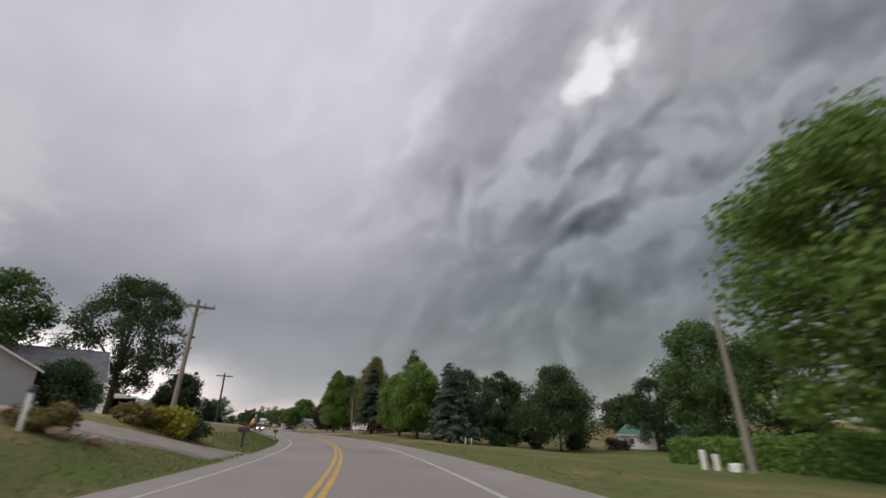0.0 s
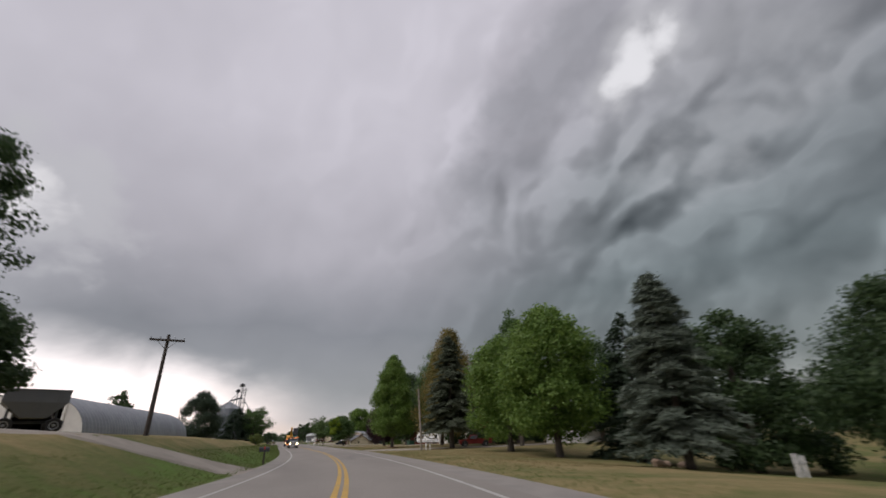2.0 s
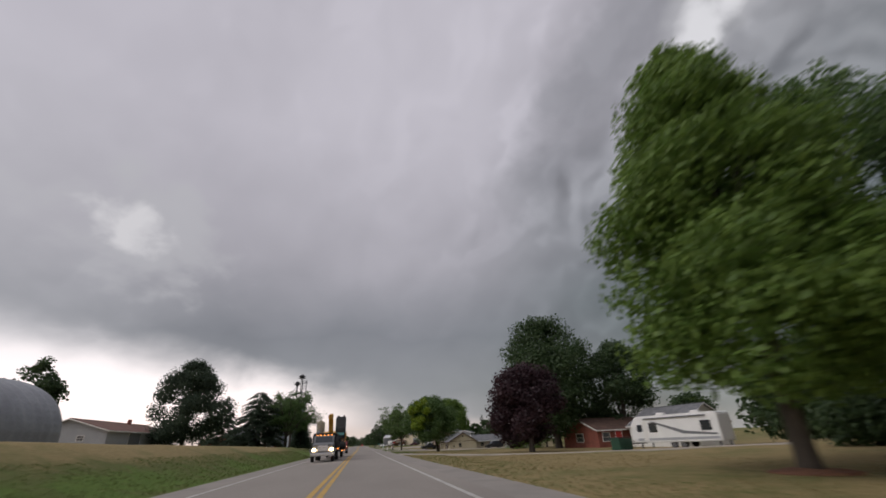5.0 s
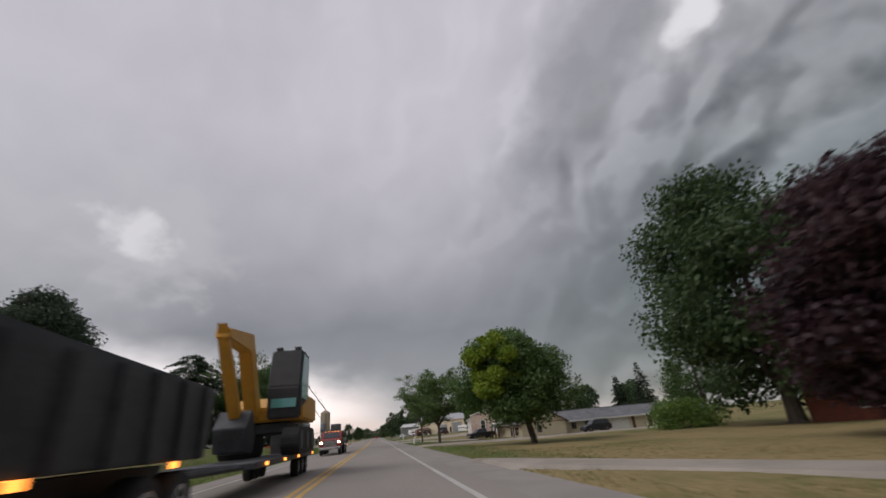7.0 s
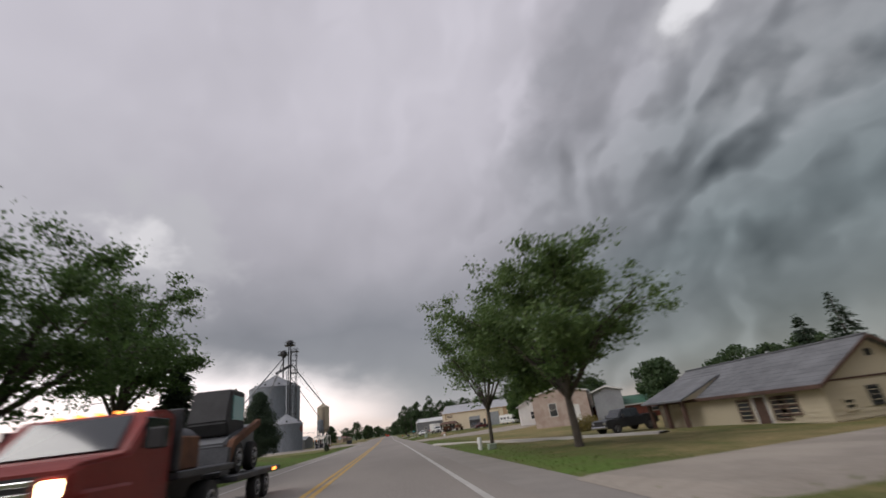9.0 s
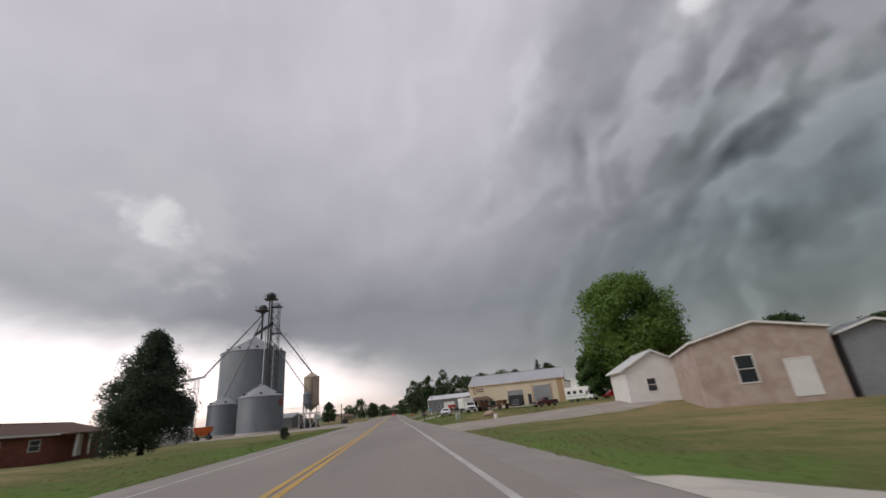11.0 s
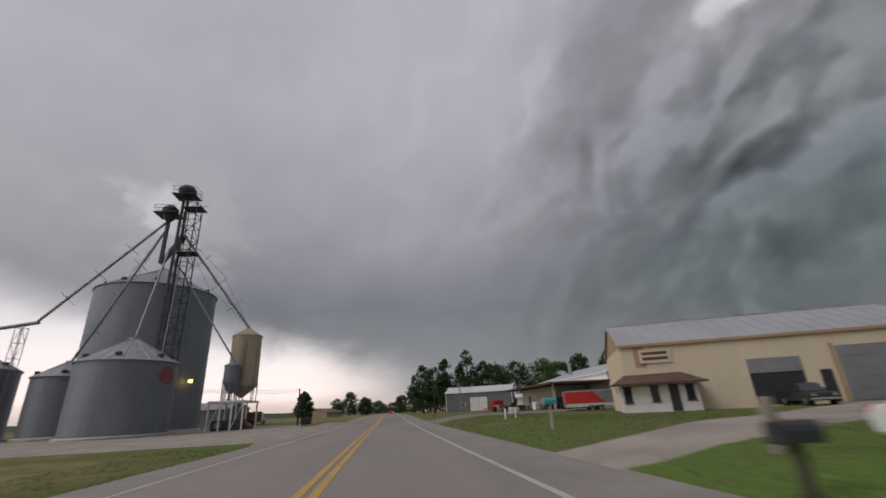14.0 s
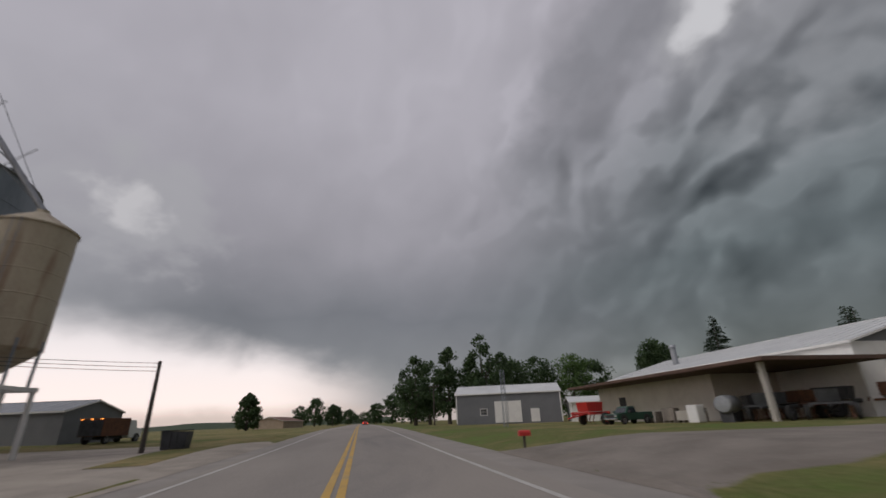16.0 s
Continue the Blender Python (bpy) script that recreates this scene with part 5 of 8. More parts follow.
h = gable("old_white_house", 25.6, 143.6, 75, 6.0, 5.0, 3.0, 4.3, WHITE, ROOF_WHITE, "peeling white house end beside a brick workshop", z=-0.1)
window(h, "S", 6, 5, -1.2, 1.0, 0.7, 1.0)
window(h, "W", 6, 5, 0.5, 1.0, 0.7, 1.0)

# the tan workshop with its white office
zt = 0.55
WL, WD, WE = 15.45, 8.6, 3.55
tw = gable("tan_workshop", 23.57, 179.29, -22, WL, WD, WE, 5.3, TAN, ROOF_GREY, "tan sheet-steel workshop with roller doors and a pale roof", "workshop", z=zt, over=0.12, gable_mat=TAN_DARK, ribs=0.75, fascia=TAN_DARK)
battens(tw, "S", WL, WD, WE, 0.45, TAN)
battens(tw, "W", WL, WD, WE, 0.45, TAN)
# no opening is cut: a black slab paints the shade inside the doorway
part("doorway", slab("S", WL, WD, -0.2, 0.0, 2.5, 2.35, -0.03, 0.025), BLACK, tw, "black panel painted as the shade inside an open workshop doorway")
rd = part("roller_door", slab("S", WL, WD, -0.2, 1.6, 2.5, 0.75, 0.028, 0.06), GALV_DULL, tw, "half-raised grey roller door")
r2 = part("roller_door", slab("S", WL, WD, 4.1, 0.0, 2.7, 2.75, -0.01, 0.03), GALV_DULL, tw, "closed pale grey sectional door")
for i in range(5):
    part("panel", slab("S", WL, WD, 4.1, 0.05 + i * 0.54, 2.6, 0.47, 0.032, 0.045), GALV_DULL, r2)
for px in (2.62, 5.58):
    part("trim", slab("S", WL, WD, px, 0.0, 0.18, 2.9, 0.0, 0.03), TAN_DARK, tw)
part("doorway", slab("S", WL, WD, 2.05, 0.0, 0.55, 1.6, -0.02, 0.026), BLACK, tw, "dark narrow side door")
part("trim", slab("S", WL, WD, 7.0, 0.0, 0.9, WE, 0.0, 0.024), TAN_DARK, tw, "brown corner panel")
part("trim", slab("S", WL, WD, -6.75, 2.3, 0.6, 1.2, 0.0, 0.024), TAN_DARK, tw, "brown trim panel behind a sign")
sg = part("sign", slab("S", WL, WD, -5.95, 2.5, 1.65, 0.75, 0.03, 0.08), TAN, tw, "cream sign board with brown unreadable bars")
for zz in (0.45, 0.16):
    part("lettering_bar", slab("S", WL, WD, -5.95, 2.5 + zz, 1.35, 0.17, 0.08, 0.09), SHINGLE_BROWN, sg)
for px in (-3, 0.5, 4):
    bm = bmesh.new()
    lathe(bm, [(0.16, 5.1), (0.16, 5.35), (0.26, 5.36), (0.2, 5.5), (0.03, 5.55)], 12, px, 0.35)
    part("roof_vent", bm, STEEL_DARK, tw)
window(tw, "W", WL, WD, 1.2, 1.1, 0.3, 0.6, TAN_DARK, cross=False)
# hip-roofed office
of = thing("office_lean_to", 16.75, 178.25, zt - 0.05, -24, "white office annexe with a brown hipped shingle roof", "office")
part("wall", block(-2.2, 1.55, -2.1, -1.95, -0.4, 1.5), WHITE, of)
part("wall", block(-2.2, -2.05, -1.948, 0.2, -0.4, 1.5), WHITE, of)
part("wall", block(1.4, 1.55, -1.948, 0.2, -0.4, 1.5), WHITE, of)
bm = bmesh.new()
vs = [bm.verts.new(c) for c in ((-2.65, -2.55, 1.42), (2.0, -2.55, 1.42), (2.0, 0.2, 1.42), (-2.65, 0.2, 1.42), (-1.5, -0.2, 2.15), (0.9, -0.2, 2.15), (0.9, 0.2, 2.15), (-1.5, 0.2, 2.15))]
for f in ((0, 1, 5, 4), (1, 2, 6, 5), (2, 3, 7, 6), (3, 0, 4, 7), (4, 5, 6, 7), (3, 2, 1, 0)):
    bm.faces.new([vs[i] for i in f])
part("hipped_roof", bm, SHINGLE_BROWN, of)
part("fascia", block(-2.66, 2.01, -2.59, -2.552, 1.34, 1.46), SHINGLE_BROWN, of)
for a in (-1.9, -0.55, 1.15):
    pn = part("window", block(a - 0.2, a + 0.2, -2.14, -2.1, 0.5, 1.25), GLASS, of)
    part("frame", block(a - 0.26, a + 0.26, -2.16, -2.142, 1.25, 1.31), SHINGLE_BROWN, pn)
    part("frame", block(a - 0.26, a + 0.26, -2.16, -2.142, 0.44, 0.5), SHINGLE_BROWN, pn)
part("door", block(0.15, 0.62, -2.15, -2.1, 0.0, 1.32), BLACK, of, "dark glazed door")

# the grey shed and its neighbours
gs = gable("grey_shed", 20.6, 247.6, -19, 13.6, 8, 3.6, 4.75, STEEL_SLATE, ROOF_WHITE, "dark grey sheet-steel shed with a white roof and white doors", "shed", z=0.6, over=0.15, ribs=0.75)
battens(gs, "S", 13.6, 8, 3.6, 0.5, STEEL_SLATE)
for a in (-0.9, 0.85):
    part("sliding_door", slab("S", 13.6, 8, a, 0.0, 1.7, 2.6, 0.0, 0.08), WHITE, gs, "white sliding door leaf")
door(gs, "S", 13.6, 8, 3.4, 0.95, 1.5, WHITE)
window(gs, "S", 13.6, 8, -3.2, 1.0, 0.8, 0.7)
for px in (-6.75, 6.75):
    part("corner_trim", slab("S", 13.6, 8, px, 0.0, 0.14, 3.6, 0.0, 0.03), WHITE, gs)
gable("small_white_building", 29.0, 241.0, -19, 4.6, 5, 2.1, 2.7, WHITE, ROOF_WHITE, "small white outbuilding between sheds", "shed", z=0.6)

cb = thing("canopy_building", 29.4, 208.0, 0.5, 0, "long pale building with a deep flat canopy and white roof", "farm building")
part("canopy_roof", block(-8.4, 0.0, -1.2, 21.5, 3.05, 3.2), ROOF_WHITE, cb)
part("canopy_soffit", block(-8.3, 0.0, -1.1, 21.4, 2.98, 3.046), SHINGLE_BROWN, cb)
part("canopy_fascia", block(-8.46, -8.402, -1.26, 21.56, 3.0, 3.21), SHINGLE_BROWN, cb)
part("canopy_fascia", block(-8.4, 0.0, -1.262, -1.202, 3.0, 3.21), SHINGLE_BROWN, cb)
part("wall", block(-5.4, -5.2, 6.0, 21.0, -0.5, 2.978), BLOCK, cb, "pale block wall under the canopy")
part("wall", block(-5.198, 0.0, 6.0, 6.2, -0.5, 2.978), BLOCK, cb)
for py in (-0.6,):
    part("canopy_post", block(-8.0, -7.76, py, py + 0.24, -0.3, 2.976), CONCRETE, cb, "pale square post")
# doorway shade as a thin black slab on the solid wall
for py in (16.5,):
    dp = part("doorway", block(-5.43, -5.402, py, py + 1.0, 0.0, 2.0), BLACK, cb)
mb = gable("white_farm_building", 37.2, 222.0, 90, 27, 15.6, 4.25, 6.3, WHITE, ROOF_WHITE, "big white farm building with a pale metal roof and grey gable", "farm building", z=0.5, over=0.2, gable_mat=STEEL_SLATE, ribs=0.9)
for a in (-4.5, -0.8):
    dd = door(mb, "W", 27, 15.6, -a, 2.9, 3.1, WHITE, panels=5, label="white sectional door")
bm = bmesh.new()
lathe(bm, [(0.3, 5.0), (0.3, 6.9), (0.42, 6.95), (0.3, 7.2)], 12, 6, 4.4)
part("roof_vent", bm, GALV_DULL, mb)
# far low building past the lone tree
gable("far_barn", -25.5, 345, 80, 20, 9, 2.3, 3.5, TAN_FAR, SHINGLE_RED, "low tan barn with a red-brown roof in the distance", "barn", z=0.4)

# ---- grain elevator ----
def grain_bin(x, y, radius, eave, top, label, z=0.0, rings=1.1, name="grain_bin", stiff=28, material=None):
    t = thing(name, x, y, z, 0, label, "grain bin")
    n, wall = 56, []
    k = int(eave / 0.22)
    for i in range(k + 1):
        zz = 0.3 + (eave - 0.3) * i / k
        wall.append((radius + (0.011 if i % 2 else -0.011), zz))
    bm = bmesh.new()
    lathe(bm, wall, n)
    smooth(part("corrugated_wall", bm, material or GALV, t), 20)
    bm = bmesh.new()
    lathe(bm, [(radius + 0.35, -0.5), (radius + 0.35, 0.18), (radius + 0.2, 0.298)], n)
    part("concrete_base", bm, CONCRETE, t)
    bm = bmesh.new()
    lathe(bm, [(radius + 0.16, eave - 0.06), (radius + 0.18, eave + 0.0), (0.55, top - 0.25), (0.5, top), (0.1, top + 0.05)], n)
    roof = part("cone_roof", bm, GALV_DULL, t)
    for i in range(stiff):
        a = 2 * math.pi * i / stiff
        c, s = math.cos(a), math.sin(a)
        bm = bmesh.new()
        tube(bm, ((radius + 0.16) * c, (radius + 0.16) * s, eave + 0.03), (0.55 * c, 0.55 * s, top - 0.22), 0.035, 0.03, 4)
        part("roof_rib", bm, GALV_DULL, roof)
    for i in range(0, stiff, 4):
        a = 2 * math.pi * (i + 0.5) / stiff
        r = radius * 0.86
        bm = bmesh.new()
        box(bm, -0.22, 0.22, -0.22, 0.22, 0, 0.34)
        bmesh.ops.transform(bm, matrix=pose(r * math.cos(a), r * math.sin(a), eave + (top - eave) * 0.16, 0, 0, math.degrees(a)), verts=bm.verts)
        part("roof_vent", bm, STEEL_DARK, roof)
    for i in range(1, int(eave / rings)):
        bm = bmesh.new()
        zz = i * rings
        lathe(bm, [(radius - 0.05, zz - 0.03), (radius + 0.022, zz - 0.025), (radius + 0.022, zz + 0.025), (radius - 0.05, zz + 0.03)], n)
        part("ring_seam", bm, GALV, t)
    return t


grain_bin(-32.4, 219.5, 7.55, 18.7, 22.9, "huge grey corrugated steel grain bin with a ribbed cone roof", 0.15, stiff=40)
nb = grain_bin(-25.3, 202.7, 4.4, 7.0, 9.7, "round grey corrugated grain bin with a rust-red patch", 0.1, stiff=26)
rag = random.Random(5)
bm = bmesh.new()
rows = []
for i in range(19):
    a, edge = radians(-26 + i * 1.5), (abs(i - 9) / 9) ** 3
    lo, hi = 4.7 + edge * 0.6 + rag.uniform(0, 0.22), 6.6 - edge * 0.6 - rag.uniform(0, 0.28)
    rows.append([bm.verts.new((4.435 * math.cos(a), 4.435 * math.sin(a), zz)) for zz in (lo, hi)])
for p, q in zip(rows, rows[1:]):
    bm.faces.new((p[0], q[0], q[1], p[1]))
part("faded_patch", bm, FADED_RED, nb, "faded red painted patch")
grain_bin(-47.6, 209.3, 6.1, 7.6, 11.0, "broad grey corrugated grain bin below a conveyor", 0.2, stiff=30)
grain_bin(-35.1, 209.2, 3.1, 6.4, 8.3, "small grey corrugated grain bin between larger ones", 0.2, stiff=20)


def hopper_bin(x, y, radius, tip, cyl0, cyl1, top, z, material, label, legs_to, n=26):
    t = thing("hopper_bin", x, y, z, 0, label, "hopper bin")
    bm = bmesh.new()
    lathe(bm, [(0.16, tip), (radius, cyl0), (radius + 0.02, cyl0 + 0.05)], n)
    smooth(part("cone_bottom", bm, material, t), 25)
    bm = bmesh.new()
    k = int((cyl1 - cyl0) / 1.15)
    prof = []
    for i in range(k):
        a, b = cyl0 + (cyl1 - cyl0) * i / k, cyl0 + (cyl1 - cyl0) * (i + 1) / k
        prof += [(radius, a + 0.051), (radius, b - 0.03), (radius + 0.014, b - 0.02), (radius + 0.014, b + 0.03)]
    lathe(bm, prof, n)
    smooth(part("cylinder", bm, material, t), 25)
    bm = bmesh.new()
    lathe(bm, [(radius + 0.07, cyl1 - 0.02), (radius + 0.07, cyl1 + 0.06), (0.3, top - 0.15), (0.28, top)], n)
    part("cone_roof", bm, material, t)
    for i in range(8):
        a = math.pi * i / 4 + 0.2
        bm = bmesh.new()
        tube(bm, (radius * math.cos(a), radius * math.sin(a), cyl0 + 0.4), (radius * 0.96 * math.cos(a), radius * 0.96 * math.sin(a), legs_to), 0.06, n=6)
        part("leg", bm, GALV, t)
    bm = bmesh.new()
    for s in (-0.18, 0.18):
        tube(bm, (radius * 0.2 + s, -radius - 0.12, cyl0), (radius * 0.2 + s, -radius - 0.12, cyl1), 0.02, n=5)
    part("ladder_rail", bm, GALV, t)
    return t


hopper_bin(-16.5, 210.9, 1.72, 3.55, 4.85, 10.9, 12.1, 0.1, CREAM, "tall cream steel hopper bin streaked with rust", 3.1)
hopper_bin(-17.0, 208.3, 0.85, 4.0, 5.2, 7.1, 7.7, 0.05, GALV, "small grey hopper bin beside a cream one", 3.1, 18)
lf = thing("loading_frame", -16.4, 208.6, 0.08, 0, "white steel loading frame standing over gravel", "steel frame")
for px in (-1.8, -0.6, 0.6, 1.8):
    for py in (-2.6, 2.6):
        part("leg", block(px - 0.08, px + 0.08, py - 0.08, py + 0.08, -0.2, 2.95), WHITE, lf)
for py in (-2.6, 2.6):
    part("beam", block(-1.95, 1.95, py - 0.1, py + 0.1, 2.952, 3.16), WHITE, lf)
for px in (-1.8, -0.6, 0.6, 1.8):
    part("beam", block(px - 0.09, px + 0.09, -2.5, 2.5, 2.955, 3.13), WHITE, lf)
for px in (-1.2, 1.2):
    bm = bmesh.new()
    tube(bm, (px - 0.55, -2.6, 0.2), (px + 0.55, -2.6, 2.9), 0.04, n=5)
    part("brace", bm, WHITE, lf)


def lattice(name, x, y, z, w, h, material, label, step=1.5, category="tower", bars=0.06):
    t = thing(name, x, y, z, 0, label, category)
    for sx in (-1, 1):
        for sy in (-1, 1):
            bm = bmesh.new()
            tube(bm, (sx * w / 2, sy * w / 2, -0.2), (sx * w / 2, sy * w / 2, h), bars, n=5)
            part("post", bm, material, t)
    n = int(h / step)
    cs = [(-1, -1), (1, -1), (1, 1), (-1, 1)]
    for i in range(n):
        z0, z1 = h * i / n, h * (i + 1) / n
        for k in range(4):
            a, b = cs[k], cs[(k + 1) % 4]
            bm = bmesh.new()
            tube(bm, (a[0] * w / 2, a[1] * w / 2, z1), (b[0] * w / 2, b[1] * w / 2, z1), bars * 0.6, n=4)
            part("rung", bm, material, t)
            bm = bmesh.new()
            if (i + k) % 2:
                a, b = b, a
            tube(bm, (a[0] * w / 2, a[1] * w / 2, z0), (b[0] * w / 2, b[1] * w / 2, z1), bars * 0.5, n=4)
            part("brace", bm, material, t)
    return t


lt = lattice("elevator_tower", -24.9, 209.2, 0.1, 1.7, 28.6, STEEL_DARK, "tall dark lattice tower of a grain elevator", 1.6, bars=0.075)
le = thing("grain_elevator", -26.2, 209.6, 0.1, 0, "grain elevator leg with two steel trunks and a hooded head", "grain elevator")
for px in (-0.45, 0.45):
    part("trunk", block(px * 0.6 - 0.13, px * 0.6 + 0.13, -0.16, 0.16, 0.0, 30.2), STEEL_DARK, le)
bm = bmesh.new()
lathe(bm, [(0.75, 30.2), (1.0, 30.5), (1.15, 31.0), (0.85, 31.5), (0.35, 31.75)], 14)
part("head", bm, STEEL_DARK, le, "dark hooded head")
part("boot", block(-0.9, 0.9, -0.6, 0.6, 0.0, 1.4), STEEL_DARK, le)
part("platform", block(-1.4, 1.5, -1.2, 1.2, 30.0, 30.1), STEEL_DARK, le)
for a, b in (((-1.4, -1.2), (1.5, -1.2)), ((1.5, -1.2), (1.5, 1.2)), ((1.5, 1.2), (-1.4, 1.2)), ((-1.4, 1.2), (-1.4, -1.2))):
    for zz in (30.6, 31.1):
        bm = bmesh.new()
        tube(bm, (*a, zz), (*b, zz), 0.035, n=4)
        part("railing", bm, STEEL_DARK, le)
l2 = thing("grain_cleaner", -28.0, 209.8, 0.1, 0, "second lower elevator head with a round platform", "grain elevator")
bm = bmesh.new()
lathe(bm, [(0.5, 26.6), (0.95, 27.5), (1.0, 28.2), (0.5, 28.7)], 14)
part("head", bm, STEEL_DARK, l2)
part("trunk", block(-0.18, 0.18, -0.2, 0.2, 20.5, 26.7), STEEL_DARK, l2)
part("platform", block(-1.5, 1.3, -1.3, 1.3, 27.3, 27.4), STEEL_DARK, l2)
for zz in (27.9, 28.3):
    bm = bmesh.new()
    for a, b in (((-1.5, -1.3), (1.3, -1.3)), ((-1.5, 1.3), (1.3, 1.3)), ((-1.5, -1.3), (-1.5, 1.3))):
        tube(bm, (*a, zz), (*b, zz), 0.035, n=4)
    part("railing", bm, STEEL_DARK, l2)
for zz in (27.9, 21.5):
    part("platform", block(-0.95, 1.5, -0.95, 0.95, zz, zz + 0.06), STEEL_DARK, lt)
    for s in (-0.95, 0.95):
        bm = bmesh.new()
        tube(bm, (-0.95, s, zz + 1.0), (1.5, s, zz + 1.0), 0.035, n=4)
        part("railing", bm, STEEL_DARK, lt)


def spout(a, b, r, label, truss=False, material=None):
    t = thing("grain_spout", a[0], a[1], a[2], 0, label, "grain spout")
    d = Vector(b) - Vector(a)
    bm = bmesh.new()
    tube(bm, (0, 0, 0), d, r, n=10)
    part("pipe", bm, material or STEEL_GREY, t)
    if truss:
        for f in (0.3, 0.55, 0.78):
            p = d * f
            bm = bmesh.new()
            tube(bm, p + Vector((-0.9, 0, 0.7)), p + Vector((0.9, 0, -0.9)), 0.035, n=4)
            tube(bm, p + Vector((0.9, 0, 0.9)), p + Vector((-0.9, 0, -0.7)), 0.035, n=4)
            part("brace", bm, STEEL_GREY, t)
        for s in (-0.9, 0.9):
            bm = bmesh.new()
            tube(bm, (0, 0, 0), d * 0.5 + Vector((s, 0, s * 0.8)), 0.02, n=4)
            tube(bm, d * 0.5 + Vector((s, 0, s * 0.8)), d, 0.02, n=4)
            part("stay_wire", bm, STEEL_GREY, t)
    return t


spout((-28.0, 209.8, 26.6), (-39.6, 208.6, 12.9), 0.17, "long inclined steel grain spout with braces", True)
spout((-28.0, 209.8, 25.5), (-35.1, 209.2, 8.4), 0.15, "long inclined steel grain spout with braces", True)
spout((-27.0, 209.4, 22.5), (-25.3, 202.9, 9.9), 0.13, "steel grain spout down to a bin roof")
spout((-25.6, 209.5, 24.5), (-16.5, 210.9, 12.2), 0.15, "long inclined steel grain spout with braces", True)
spout((-25.4, 209.2, 20.0), (-17.0, 208.4, 7.9), 0.10, "thin steel grain spout to a small hopper")
spout((-24.6, 207.9, 19.0), (-24.4, 206.8, 6.0), 0.10, "upright steel downpipe on a bin wall")
spout((-25.6, 209.6, 24.2), (-31.6, 217.0, 23.3), 0.42, "thick inclined conveyor over a bin roof", material=STEEL_DARK)
cv = spout((-39.2, 208.5, 12.95), (-47.9, 209.3, 11.9), 0.22, "level grain conveyor on a small tower", material=STEEL_GREY)
lattice("conveyor_tower", -41.0, 208.8, 0.2, 0.8, 12.2, STEEL_GREY, "thin lattice tower under a conveyor", 1.6, bars=0.045)
bl = thing("yard_lamp", -24.75, 216.1, 6.3, 0, "lit orange yard lamp on a grain bin wall", "lamp")
bm = bmesh.new()
lathe(bm, [(0.05, -0.22), (0.24, -0.16), (0.24, 0.12), (0.1, 0.2)], 12)
part("lens", bm, LAMP_YARD, bl)
part("arm", block(-0.7, -0.1, -0.03, 0.03, 0.08, 0.14), STEEL_DARK, bl)


# ---- drives and yards ----
GR = dict(category="drive")
drive("farm_drive", [(-11.5, -71), (-15.5, -77), (-19.5, -82), (-26, -88)], (2.5, 2.0), GRAVEL, 0.0, label="pale gravel farm drive up a grassy bank", **GR)
drive("farm_drive_upper", [(-4.6, -30), (-7.5, -35.5), (-11, -40), (-17, -46)], (3.6, 2.6), GRAVEL, 0.0, label="pale gravel drive up to a steel barn", **GR)
drive("farm_lane", [(20, -33), (19, -39), (17.6, -48), (16.2, -54), (12.6, -59), (11.2, -63.5), (13, -70)], (1.5, 1.8), GRAVEL, 0.0, label="narrow pale gravel lane across a lawn", **GR)
drive("house_drive", [(4.9, -2), (12, -5), (22, -7), (32, -6)], (5.5, 3.5), GRAVEL, 0.0, label="pale gravel drive beside a lawn", **GR)
drive("camper_drive", [(5.0, 54), (11, 42), (22, 33), (30, 28)], (2.5, 2.5), GRAVEL, 0.0, label="gravel strip leading to a parked camper", **GR)
drive("cream_house_drive", [(4.9, 79.5), (9, 80.5), (14.7, 82.0), (20, 82.5), (26, 84.5), (34, 85)], (4.8, 2.4), GRAVEL, 0.0, label="wide pale gravel drive before a house", **GR)
drive("foot_path", [(4.9, 111), (11, 97), (14, 92)], (1.5, 1.3), CONCRETE, 0.004, label="pale path across a lawn", category="path")
drive("shop_lot", [(4.9, 132), (14, 138), (26, 144)], (12, 8), GRAVEL, 0.0, label="gravel lot beside the road", **GR)
drive("workshop_drive", [(4.9, 163.6), (9, 163.9), (13, 165.4), (18, 168.4), (24, 171.5)], (3.6, 4.4), GRAVEL, 0.0, label="pale gravel drive before a workshop", **GR)
drive("yard_path", [(16.2, 153.5), (14.5, 150.2), (13.4, 144.6)], (0.7, 0.7), CONCRETE, -0.03, label="narrow pale concrete path across a yard", category="path")
drive("machinery_lot", [(4.9, 199.0), (9, 197.2), (15, 196.4), (24, 197)], (12.5, 7), DARK_GRAVEL, 0.0, label="gravel lot before a canopy building", **GR)
drive("elevator_lot", [(-4.3, 200.5), (-24, 200), (-56, 200)], (52, 52), GRAVEL, 0.0, label="grey gravel yard round grain bins", category="yard")


# ---- vehicles ----
def scaled_thing(name, x, y, rz, s, label, category, z=None, group=""):
    t = thing(name, x, y, z, rz, label, category, group)
    t.matrix_basis = t.matrix_basis @ Matrix.Scale(s, 4)
    return t


